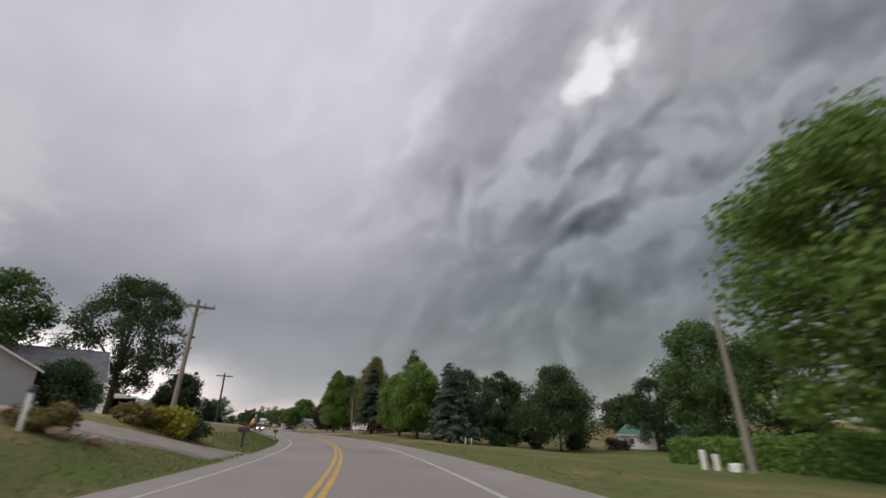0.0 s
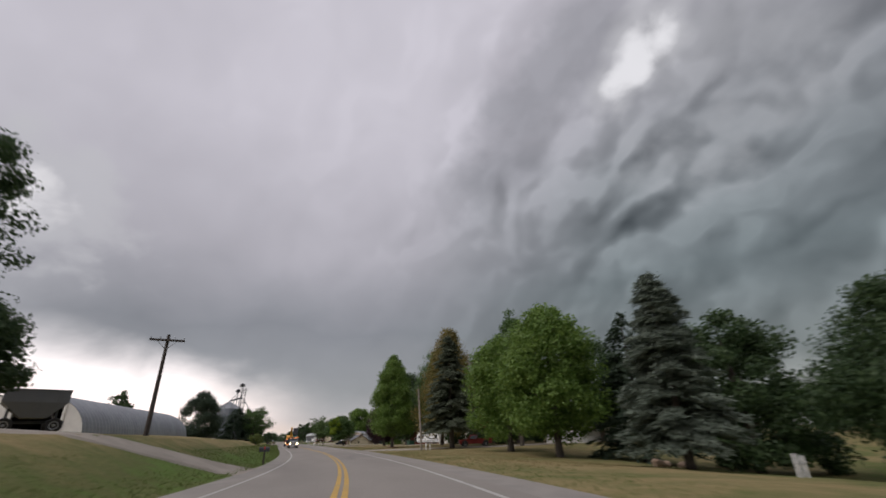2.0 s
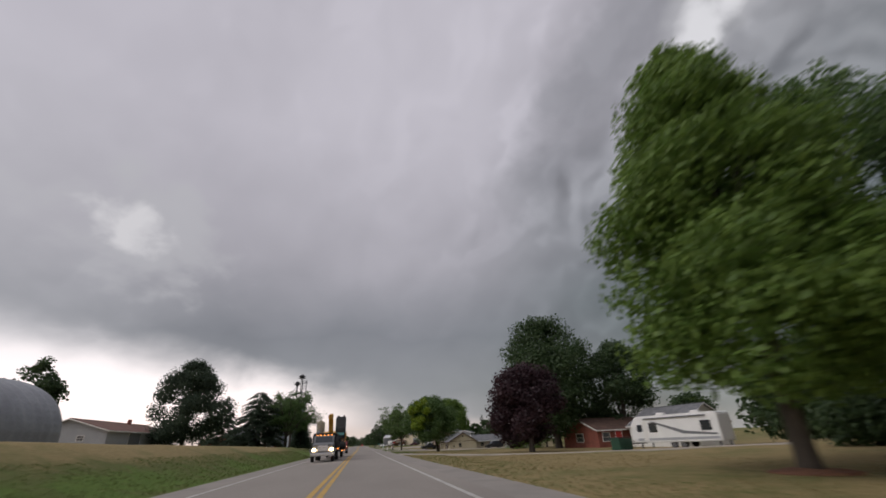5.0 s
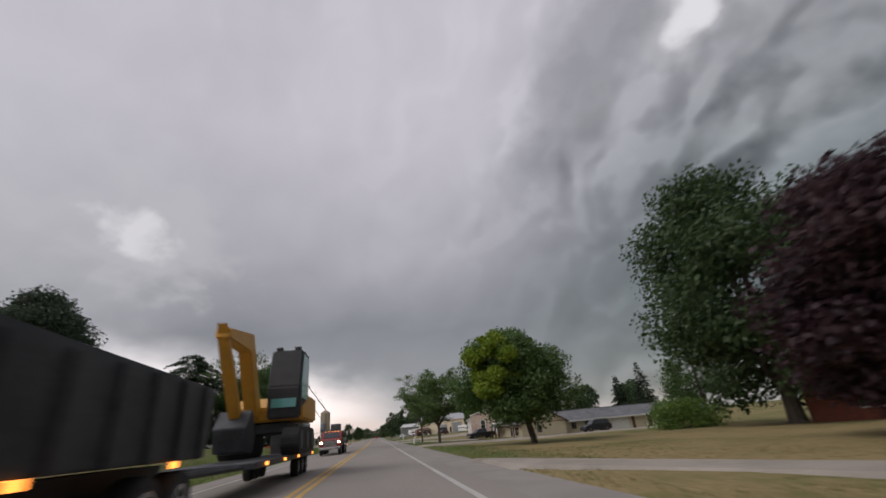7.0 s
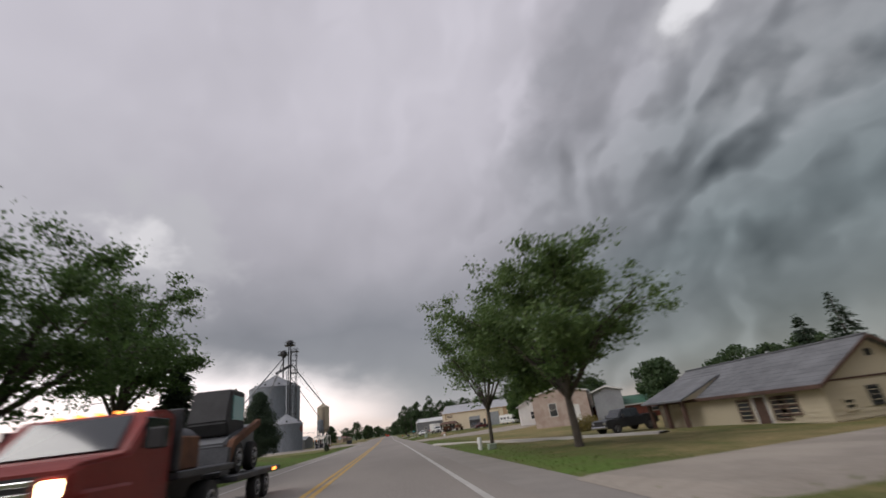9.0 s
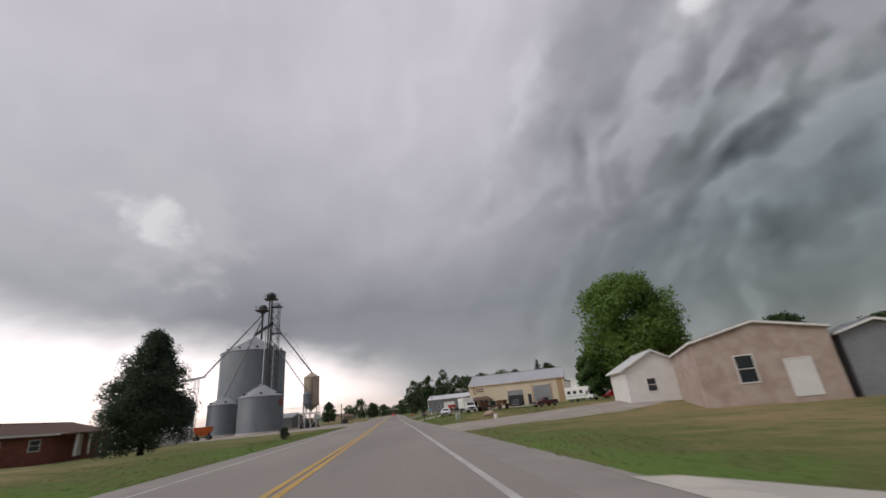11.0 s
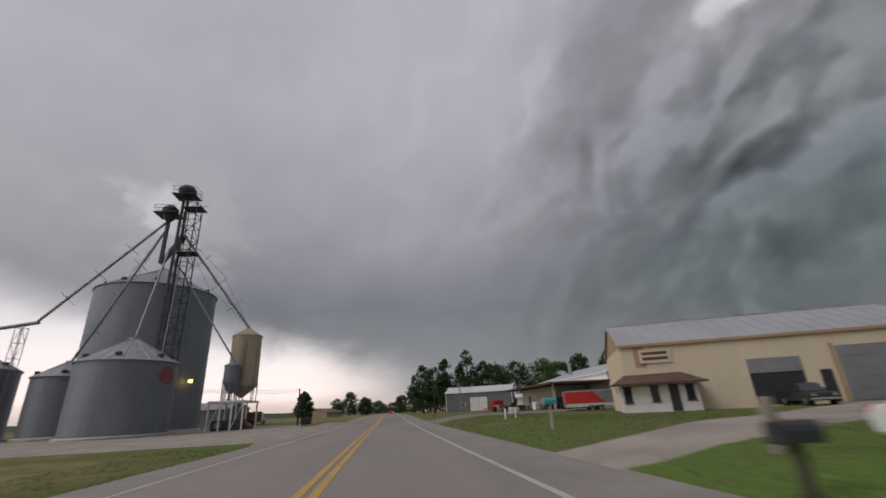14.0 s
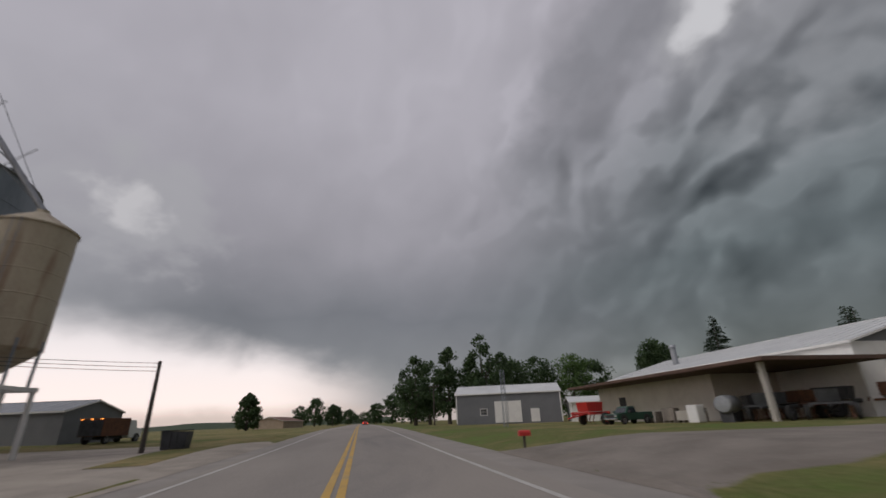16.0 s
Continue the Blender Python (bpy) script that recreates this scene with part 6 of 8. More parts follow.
def side_hull(outline, w, bevel=0.04, taper=0.0, z_taper=0.0):
    """A side outline in x and z drawn out across a vehicle's width, narrowing above a height."""
    bm = bmesh.new()
    rows = []
    for s in (-1, 1):
        row = []
        for x, z in outline:
            k = max(0.0, z - z_taper) * taper
            row.append(bm.verts.new((x, s * (w / 2 - k), z)))
        rows.append(row)
    n = len(outline)
    bm.faces.new(rows[0])
    bm.faces.new(rows[1][::-1])
    for i in range(n):
        bm.faces.new((rows[0][i], rows[1][i], rows[1][(i + 1) % n], rows[0][(i + 1) % n]))
    bmesh.ops.recalc_face_normals(bm, faces=bm.faces)
    if bevel:
        bmesh.ops.bevel(bm, geom=list(bm.edges), offset=bevel, segments=2, affect="EDGES")
    return bm


def wheel(t, x, y, r=0.34, w=0.22, rim=None):
    bm = bmesh.new()
    lathe(bm, [(r * 0.6, -w / 2), (r * 0.93, -w / 2), (r, -w * 0.3), (r, w * 0.3), (r * 0.93, w / 2), (r * 0.6, w / 2)], 18)
    bmesh.ops.transform(bm, matrix=pose(x, y, r, 90, 0, 0), verts=bm.verts)
    ty = smooth(part("wheel", bm, RUBBER, t, "black rubber tyre"))
    s = 1 if y > 0 else -1
    bm = bmesh.new()
    lathe(bm, [(r * 0.6, 0.0), (r * 0.55, 0.03), (r * 0.22, 0.0), (r * 0.18, 0.05), (r * 0.05, 0.06)], 14)
    bmesh.ops.transform(bm, matrix=pose(x, y + s * (w / 2 - 0.02), r, -90 * s, 0, 0), verts=bm.verts)
    part("rim", bm, rim or RIM, ty)
    return ty


def pane(t, quad, material=None, name="window"):
    """A thin pane over four corners."""
    bm = bmesh.new()
    q = [Vector(p) for p in quad]
    nrm = (q[1] - q[0]).cross(q[2] - q[0]).normalized() * 0.012
    a, b = [bm.verts.new(p + nrm) for p in q], [bm.verts.new(p - nrm) for p in q]
    bm.faces.new(a)
    bm.faces.new(b[::-1])
    for i in range(4):
        bm.faces.new((a[i], b[i], b[(i + 1) % 4], a[(i + 1) % 4]))
    bmesh.ops.recalc_face_normals(bm, faces=bm.faces)
    return part(name, bm, material or GLASS, t)


def lights(t, xf, xr, w, zf, zr, lit=None, tail=None):
    for s in (-1, 1):
        part("headlight", block(xf - 0.06, xf + 0.025, s * w * 0.36 - 0.17, s * w * 0.36 + 0.17, zf - 0.09, zf + 0.09, 0.02), lit or CHROME, t, "lit headlight" if lit else "")
        part("tail_light", block(xr - 0.025, xr + 0.05, s * w * 0.43 - 0.09, s * w * 0.43 + 0.09, zr - 0.14, zr + 0.14, 0.015), tail or RED_PAINT, t, "red tail light")


def sedan(name, x, y, rz, s, paint, label, lit=None, tail=None, tall=0.0):
    """A car, its nose along +x; taller for a sport utility."""
    t = scaled_thing(name, x, y, rz, s, label, "car")
    h = 1.45 + tall
    w = 1.8
    z0 = 0.9 + tall * 0.35
    low = [(-2.28, 0.45), (-2.2, 0.28), (2.2, 0.26), (2.32, 0.42), (2.3, 0.68), (2.1, 0.8 + tall * 0.3), (1.15, z0 + 0.02), (-1.6, z0 + 0.05), (-2.2, z0 + 0.02), (-2.32, 0.7)]
    smooth(part("body", side_hull(low, w, 0.06), paint, t), 50)
    back = -2.1 if tall else -1.75
    cab = [(1.15, z0), (0.45, h - 0.04), (0.2, h), (-1.0 - tall, h), (back + (0.15 if tall else 0.75), h - 0.06), (back, z0)]
    smooth(part("cabin", side_hull(cab, w - 0.12, 0.03, 0.35, z0), paint, t), 50)
    yo = lambda z: (w - 0.12) / 2 - (z - z0) * 0.35 + 0.012
    zt, zb = h - 0.13, z0 + 0.06
    for sg in (-1, 1):
        for a0, a1, b0, b1 in (((0.92, 0.38, 0.02, 0.02)), ((-0.06, -0.06, -0.95, -0.85 - tall * 0.2))) + (((-1.05, -0.98, back + 0.3, back + 0.35),) if tall else ()):
            pane(t, [(a0, sg * yo(zb), zb), (a1, sg * yo(zt), zt), (b1, sg * yo(zt), zt), (b0, sg * yo(zb), zb)])
        part("mirror", block(0.72, 0.86, sg * (w / 2 + 0.09) - 0.09, sg * (w / 2 + 0.09) + 0.09, z0 + 0.03, z0 + 0.17, 0.02), paint, t)
        for hx in (0.1, -0.85):
            part("door_handle", block(hx - 0.08, hx + 0.08, sg * (w / 2 + 0.012) - 0.014, sg * (w / 2 + 0.012) + 0.014, z0 - 0.15, z0 - 0.11), CHROME, t)
    f = lambda zz: 1.15 - (zz - z0) / (h - 0.04 - z0) * 0.7 + 0.02
    pane(t, [(f(zb), -0.66, zb), (f(zb), 0.66, zb), (f(zt), 0.55, zt), (f(zt), -0.55, zt)], name="windscreen")
    g0, g1 = (back + 0.02, back + 0.13) if tall else (back + 0.08, back + 0.62)
    pane(t, [(g0 - 0.03, -0.62, zb), (g0 - 0.03, 0.62, zb), (g1 - 0.03, 0.52, zt), (g1 - 0.03, -0.52, zt)], name="rear_window")
    part("grille", block(2.28, 2.335, -0.45, 0.45, 0.5, 0.66, 0.01), BLACK, t)
    part("bumper", block(2.2, 2.38, -0.8, 0.8, 0.3, 0.46, 0.04), BLACK, t)
    part("bumper", block(-2.38, -2.2, -0.8, 0.8, 0.34, 0.52, 0.04), BLACK, t)
    lights(t, 2.25, -2.3, w, 0.68, 0.78, lit, tail)
    for px in (-1.4, 1.42):
        for py in (-0.8, 0.8):
            wheel(t, px, py)
    return t


def pickup(name, x, y, rz, s, paint, label, crew=False, bed=True, lit=None):
    """A pickup truck, its nose along +x."""
    t = scaled_thing(name, x, y, rz, s, label, "pickup truck")
    w, z0, h = 1.95, 1.12, 1.82
    b0 = -0.95 if crew else -0.35
    low = [(-2.75, 0.55), (-2.7, 0.45), (2.6, 0.42), (2.72, 0.55), (2.7, 0.98), (2.55, 1.08), (1.3, z0), (b0, z0 + 0.02), (-2.72, z0)]
    smooth(part("body", side_hull(low, w, 0.05), paint, t), 50)
    cab = [(1.3, z0), (0.72, h - 0.04), (0.5, h), (b0 + 0.18, h), (b0 + 0.02, h - 0.08), (b0, z0)]
    smooth(part("cab", side_hull(cab, w - 0.12, 0.03, 0.28, z0), paint, t), 50)
    if bed:
        part("bed_floor", block(-2.64, b0 - 0.08, -0.82, 0.82, z0 - 0.0, z0 + 0.012), BLACK, t, "dark truck bed")
        for sg in (-1, 1):
            part("bed_rail", block(-2.7, b0 - 0.05, sg * 0.92 - 0.05, sg * 0.92 + 0.05, z0 - 0.01, z0 + 0.09, 0.015), paint, t)
        part("tailgate", block(-2.78, -2.7, -0.86, 0.86, 0.62, z0 + 0.09, 0.015), paint, t)
    yo = lambda z: (w - 0.12) / 2 - (z - z0) * 0.28 + 0.012
    zt, zb = h - 0.14, z0 + 0.05
    spans = [(1.05, 0.62, 0.0, 0.0)] + ([(-0.1, -0.1, -0.84, -0.76)] if crew else [(-0.06, -0.06, -0.28, -0.25)])
    for sg in (-1, 1):
        for a0, a1, c0, c1 in spans:
            pane(t, [(a0, sg * yo(zb), zb), (a1, sg * yo(zt), zt), (c1, sg * yo(zt), zt), (c0, sg * yo(zb), zb)])
        part("mirror", block(0.85, 1.0, sg * (w / 2 + 0.12) - 0.12, sg * (w / 2 + 0.12) + 0.12, z0 + 0.04, z0 + 0.28, 0.02), BLACK, t)
        part("door_handle", block(0.05, 0.2, sg * (w / 2 + 0.014) - 0.016, sg * (w / 2 + 0.014) + 0.016, z0 - 0.16, z0 - 0.11), BLACK, t)
        for px in (1.75, -1.7):
            bm = bmesh.new()
            tube(bm, (px, sg * (w / 2 - 0.1), 0.5), (px, sg * (w / 2 + 0.03), 0.5), 0.5, n=16)
            part("wheel_arch", bm, BLACK, t)
    f = lambda zz: 1.3 - (zz - z0) / (h - 0.04 - z0) * 0.58 + 0.02
    pane(t, [(f(zb), -0.75, zb), (f(zb), 0.75, zb), (f(zt), 0.62, zt), (f(zt), -0.62, zt)], name="windscreen")
    pane(t, [(b0 - 0.02, -0.65, zb + 0.03), (b0 - 0.02, 0.65, zb + 0.03), (b0 + 0.0, 0.55, zt), (b0 + 0.0, -0.55, zt)], name="rear_window")
    part("grille", block(2.68, 2.74, -0.55, 0.55, 0.68, 0.98, 0.01), BLACK, t)
    part("bumper", block(2.62, 2.86, -0.95, 0.95, 0.46, 0.64, 0.04), CHROME, t)
    part("bumper", block(-2.92, -2.74, -0.9, 0.9, 0.5, 0.66, 0.03), CHROME, t)
    lights(t, 2.7, -2.75, w, 0.85, 0.9, lit)
    for px in (-1.7, 1.75):
        for py in (-0.9, 0.9):
            wheel(t, px, py, 0.4, 0.26)
    return t


def travel_trailer(x, y, rz, s, z):
    t = scaled_thing("travel_trailer", x, y, rz, s, "long white travel trailer with dark windows and grey swooshes", "camper", z)
    out = [(-4.6, 0.55), (4.2, 0.55), (4.75, 1.0), (4.6, 2.4), (4.0, 3.05), (3.6, 3.12), (-4.4, 3.12), (-4.6, 2.95)]
    smooth(part("body", side_hull(out, 2.45, 0.06), CLEAN_WHITE, t), 40)
    part("slide_out", block(-2.4, 0.9, -1.62, -1.2, 0.95, 2.85, 0.04), CLEAN_WHITE, t)
    for sg in (-1, 1):
        yy = sg * 1.236
        for a, b, z0, z1 in ((-3.9, -2.9, 1.5, 2.4), (1.6, 2.5, 1.5, 2.4), (3.3, 3.9, 1.6, 2.3)):
            wd = part("window", block(a, b, yy - 0.015, yy + 0.015, z0, z1, 0.01), GLASS, t)
        part("door", block(2.7, 3.25, yy - 0.02, yy + 0.02, 0.75, 2.6, 0.01), WHITE, t)
        part("stripe", block(-4.4, 4.0, yy - 0.006, yy + 0.006, 0.75, 0.98), SIDING_GREY, t, "grey stripe")
        bm = bmesh.new()
        pts = [(-4.3, 1.1), (-1.0, 1.3), (2.4, 2.55), (2.0, 2.55), (-1.3, 1.55), (-4.3, 1.25)]
        a = [bm.verts.new((px, yy + sg * 0.006, pz)) for px, pz in pts]
        b = [bm.verts.new((px, yy - sg * 0.006, pz)) for px, pz in pts]
        bm.faces.new(a)
        bm.faces.new(b[::-1])
        part("swoosh", bm, STEEL_SLATE, t, "dark painted swoosh")
        for px in (-0.8, 0.2):
            wheel(t, px, sg * 1.0, 0.36, 0.22)
    for a in (-2.0, -0.3):
        part("window", block(a, a + 0.9, -1.64, -1.61, 1.6, 2.35, 0.01), GLASS, t)
    for px in (-2.5, 1.2):
        part("roof_air_conditioner", block(px, px + 0.8, -0.35, 0.35, 3.1, 3.38, 0.06), WHITE, t)
    part("awning", block(-3.6, 3.0, 1.24, 1.36, 2.78, 2.9, 0.03), STEEL_SLATE, t)
    bm = bmesh.new()
    for sg in (-1, 1):
        tube(bm, (4.3, sg * 0.7, 0.5), (5.6, 0, 0.5), 0.05, n=6)
    tube(bm, (5.45, 0, 0.0), (5.45, 0, 0.8), 0.04, n=6)
    part("hitch", bm, STEEL_DARK, t)
    for px in (-4.2, 3.8):
        for sg in (-1, 1):
            part("jack", block(px - 0.05, px + 0.05, sg * 0.95 - 0.05, sg * 0.95 + 0.05, 0.0, 0.58), STEEL_DARK, t)
    return t


def motorhome(x, y, rz, s):
    t = scaled_thing("motorhome", x, y, rz, s, "white motorhome with a cab overhang parked in a yard", "motorhome")
    out = [(-3.3, 0.6), (1.9, 0.6), (1.9, 1.9), (2.75, 2.1), (2.85, 2.6), (2.3, 2.95), (-3.3, 2.95)]
    smooth(part("body", side_hull(out, 2.3, 0.06), CLEAN_WHITE, t), 40)
    cab = [(1.9, 0.5), (3.4, 0.5), (3.45, 1.05), (2.75, 1.25), (2.4, 2.0), (1.9, 2.0)]
    smooth(part("cab", side_hull(cab, 1.95, 0.05), CLEAN_WHITE, t), 40)
    pane(t, [(2.74, -0.8, 1.3), (2.74, 0.8, 1.3), (2.44, 0.75, 1.95), (2.44, -0.75, 1.95)], name="windscreen")
    for sg in (-1, 1):
        for a in (-2.7, -1.2, 0.4):
            part("window", block(a, a + 0.9, sg * 1.156 - 0.012, sg * 1.156 + 0.012, 1.6, 2.25, 0.008), GLASS, t)
        part("window", block(1.98, 2.4, sg * 0.985 - 0.012, sg * 0.985 + 0.012, 1.3, 1.85, 0.008), GLASS, t)
        part("stripe", block(-3.2, 1.8, sg * 1.156 - 0.008, sg * 1.156 + 0.008, 1.1, 1.25), SIDING_GREY, t)
        for px in (-1.9, 2.7):
            wheel(t, px, sg * 0.95, 0.38, 0.24)
    part("roof_air_conditioner", block(-1.2, -0.4, -0.35, 0.35, 2.93, 3.2, 0.05), WHITE, t)
    return t


def truck_cab(t, x, paint, w=2.3, h=2.35, lit=None, roof_lights=False):
    """A bonneted lorry cab whose nose is at x + 2.4."""
    out = [(x, 0.75), (x + 2.35, 0.75), (x + 2.42, 1.5), (x + 1.45, 1.68), (x + 1.15, h - 0.05), (x + 0.95, h), (x, h)]
    cab = part("cab", side_hull(out, w * 0.86, 0.05), paint, t)
    smooth(cab, 40)
    pane(cab, [(x + 1.47, -0.82, 1.72), (x + 1.47, 0.82, 1.72), (x + 1.2, 0.78, h - 0.12), (x + 1.2, -0.78, h - 0.12)], name="windscreen")
    part("grille", block(x + 2.4, x + 2.46, -0.5, 0.5, 0.95, 1.45, 0.01), CHROME, cab)
    part("bumper", block(x + 2.3, x + 2.6, -w / 2, w / 2, 0.5, 0.8, 0.05), CHROME, t)
    for s in (-1, 1):
        part("fender", block(x + 1.3, x + 2.4, s * w * 0.45 - 0.2, s * w * 0.45 + 0.2, 0.85, 1.18, 0.08), paint, cab)
        hl = part("headlight", block(x + 2.38, x + 2.5, s * w * 0.36 - 0.15, s * w * 0.36 + 0.15, 0.95, 1.2, 0.03), lit or CHROME, t, "lit warm headlight" if lit else "")
        part("window", block(x + 0.2, x + 1.05, s * w * 0.43 - 0.012 + s * 0.012, s * w * 0.43 + 0.012 + s * 0.012, 1.65, h - 0.15, 0.01), GLASS, cab)
        part("mirror", block(x + 1.35, x + 1.45, s * (w * 0.43 + 0.28) - 0.1, s * (w * 0.43 + 0.28) + 0.1, 1.65, 2.15, 0.02), BLACK, cab)
        part("step", block(x + 0.1, x + 0.9, s * w * 0.46 - 0.16, s * w * 0.46 + 0.16, 0.5, 0.58), STEEL_DARK, cab)
        wheel(t, x + 1.85, s * (w / 2 - 0.2), 0.48, 0.28)
    if roof_lights:
        for i in range(5):
            yy = (i - 2) * 0.36
            part("marker_light", block(x + 0.85, x + 1.0, yy - 0.06, yy + 0.06, h - 0.01, h + 0.08, 0.015), LAMP_AMBER, cab, "amber marker light")
    return cab


def box_truck(x, y, rz, s):
    t = scaled_thing("box_truck", x, y, rz, s, "white box truck with plain sides parked on gravel", "truck")
    part("cargo_box", block(-3.4, 1.2, -1.15, 1.15, 0.95, 3.05, 0.04), WHITE, t)
    for sg in (-1, 1):
        for i in range(7):
            px = -3.1 + i * 0.65
            part("post", block(px - 0.03, px + 0.03, sg * 1.16 - 0.012, sg * 1.16 + 0.012, 1.0, 3.0), CLEAN_WHITE, t)
        part("rail", block(-3.4, 1.2, sg * 1.165 - 0.02, sg * 1.165 + 0.02, 0.9, 1.0), STEEL_GREY, t)
        wheel(t, -2.2, sg * 0.92, 0.44, 0.3)
    part("chassis", block(-3.4, 1.9, -0.5, 0.5, 0.6, 0.92), STEEL_DARK, t)
    part("rear_door", block(-3.44, -3.41, -1.0, 1.0, 1.05, 2.9), CLEAN_WHITE, t)
    out = [(1.3, 0.55), (3.2, 0.55), (3.25, 1.2), (2.55, 1.42), (2.15, 2.1), (1.3, 2.15)]
    cab = smooth(part("cab", side_hull(out, 1.95, 0.05), CLEAN_WHITE, t), 40)
    pane(cab, [(2.56, -0.8, 1.47), (2.56, 0.8, 1.47), (2.24, 0.74, 2.02), (2.24, -0.74, 2.02)], name="windscreen")
    for sg in (-1, 1):
        part("window", block(1.5, 2.1, sg * 0.985 - 0.012, sg * 0.985 + 0.012, 1.4, 2.0, 0.008), GLASS, cab)
        wheel(t, 2.4, sg * 0.88, 0.42, 0.26)
    part("grille", block(3.22, 3.28, -0.5, 0.5, 0.8, 1.1, 0.01), BLACK, cab)
    part("bumper", block(3.15, 3.4, -1.0, 1.0, 0.45, 0.65, 0.03), STEEL_DARK, t)
    lights(t, 3.22, -3.42, 2.0, 0.95, 0.85)
    return t


pickup("pickup_truck", 20.4, -2.7, 165, 0.83, DULL_RED, "red pickup truck parked on a gravel drive")
travel_trailer(26.5, 34.8, 113, 0.80, -0.15)
pickup("pickup_truck", 15.2, 97.3, 192, 0.66, DARK_PAINT, "dark four-door pickup truck parked on grass", crew=True)
sedan("sport_utility_car", 26.1, 87.2, 185, 0.72, DARK_PAINT, "dark sport utility car before a cream house", tall=0.3)
sedan("white_car", 8.4, 158.5, -98, 0.60, CLEAN_WHITE, "white sedan parked beside a box truck")
box_truck(11.1, 158.9, -84, 0.56)
pickup("pickup_truck", 18.0, 150.6, 200, 0.5, MAROON, "old maroon pickup truck parked in a yard")
motorhome(24.6, 156.4, -59, 0.56)
pickup("pickup_truck", 32.0, 150.0, 190, 0.6, CLEAN_WHITE, "white pickup truck parked in a yard")
pickup("service_truck", 31.0, 169.5, 200, 0.7, ORANGE, "orange work truck parked by a workshop")
sedan("junk_car", 32.0, 163.0, 170, 0.66, RED_PAINT, "old red car parked by a workshop")
pickup("pickup_truck", 18.5, 215.9, 195, 0.62, GREEN_PAINT, "dark green old pickup truck by farm machinery")
pickup("pickup_truck", 34.0, 205.0, 180, 0.7, MAROON, "maroon truck parked beside a canopy building")
sedan("far_car", 1.9, 330, 90, 0.83, RED_PAINT, "red car on the road with lit tail lights", tail=LAMP_RED)

pickup("pickup_truck", 21.3, 173.6, 248, 0.58, DARK_PAINT, "dark pickup truck standing at a workshop doorway")
# enclosed trailer
et = thing("enclosed_trailer", 19.75, 193.1, 0.34, -15.4, "red and grey enclosed trailer standing in a yard", "trailer")
part("body", block(-2.6, 2.6, -0.85, 0.85, 0.42, 1.75, 0.04), STEEL_GREY, et)
part("front_panel", block(-2.63, -2.602, -0.8, 0.8, 0.72, 1.7), RED_PAINT, et, "dull red front panel")
for sg in (-1, 1):
    bm = bmesh.new()
    y0, y1 = sorted((sg * 0.852, sg * 0.872))
    va = [bm.verts.new((px, y0, pz)) for px, pz in ((-2.58, 0.74), (0.85, 0.74), (-0.15, 1.68), (-2.58, 1.68))]
    vb = [bm.verts.new((v.co.x, y1, v.co.z)) for v in va]
    bm.faces.new(va[::-1])
    bm.faces.new(vb)
    for i in range(4):
        bm.faces.new((va[i], va[(i + 1) % 4], vb[(i + 1) % 4], vb[i]))
    part("panel", bm, RED_PAINT, et, "dull red slanted side panel")
    part("skirt", block(-2.58, 2.58, *sorted((sg * 0.852, sg * 0.868)), 0.42, 0.70), ALUMINIUM, et, "pale lower skirt")
    part("fender", block(-0.72, 0.72, *sorted((sg * 0.6, sg * 0.90)), 0.44, 0.52, 0.02), BLACK, et)
    for px in (-0.35, 0.35):
        wheel(et, px, sg * 0.78, 0.26, 0.16)
part("roof", block(-2.62, 2.62, -0.87, 0.87, 1.752, 1.8, 0.01), ROOF_WHITE, et)
bm = bmesh.new()
tube(bm, (2.6, 0.5, 0.4), (3.4, 0, 0.4), 0.035, n=6)
tube(bm, (2.6, -0.5, 0.4), (3.4, 0, 0.4), 0.035, n=6)
tube(bm, (3.3, 0, -0.1), (3.3, 0, 0.6), 0.03, n=6)
part("hitch", bm, STEEL_DARK, et)

# ---- oncoming traffic ----
dt = scaled_thing("dump_truck", -1.95, 43.4, -90, 0.83, "dark grey dump truck with warm headlights in the oncoming lane", "truck", road_z(37) + 0.05)
truck_cab(dt, 1.7, STEEL_SLATE, lit=LAMP_WARM, roof_lights=True)
db = part("dump_body", side_hull([(-4.2, 1.15), (1.5, 1.15), (1.55, 2.55), (-4.45, 2.45)], 2.4, 0.03), STEEL_DARK, dt, "dark steel dump body")
for i in range(6):
    px = -3.8 + i * 1.0
    for sg in (-1, 1):
        part("rib", block(px - 0.06, px + 0.06, sg * 1.23 - 0.05, sg * 1.23 + 0.05, 1.15, 2.42), STEEL_DARK, db)
part("cab_shield", block(1.5, 2.5, -1.1, 1.1, 2.5, 2.58, 0.02), STEEL_DARK, db)
part("chassis", block(-4.2, 2.6, -0.45, 0.45, 0.7, 1.1), BLACK, dt)
for px in (-3.4, -2.2):
    for sg in (-1, 1):
        wheel(dt, px, sg * 0.95, 0.5, 0.42)
for px in (-2.8, 0.6):
    for sg in (-1, 1):
        part("marker_light", block(px - 0.08, px + 0.08, sg * 1.22 - 0.03, sg * 1.22 + 0.03, 1.05, 1.15), LAMP_AMBER, dt, "amber side marker")
lb = scaled_thing("lowboy_trailer", -1.9, 54.5, -90, 0.83, "low equipment trailer behind a dump truck", "trailer", road_z(50) + 0.05)
part("deck", block(-6.0, 5.4, -1.2, 1.2, 0.72, 0.9, 0.02), STEEL_DARK, lb)
bm = bmesh.new()
for sg in (-1, 1):
    tube(bm, (5.4, sg * 0.8, 0.8), (8.3, 0, 0.8), 0.09, n=6)
part("drawbar", bm, STEEL_DARK, lb)
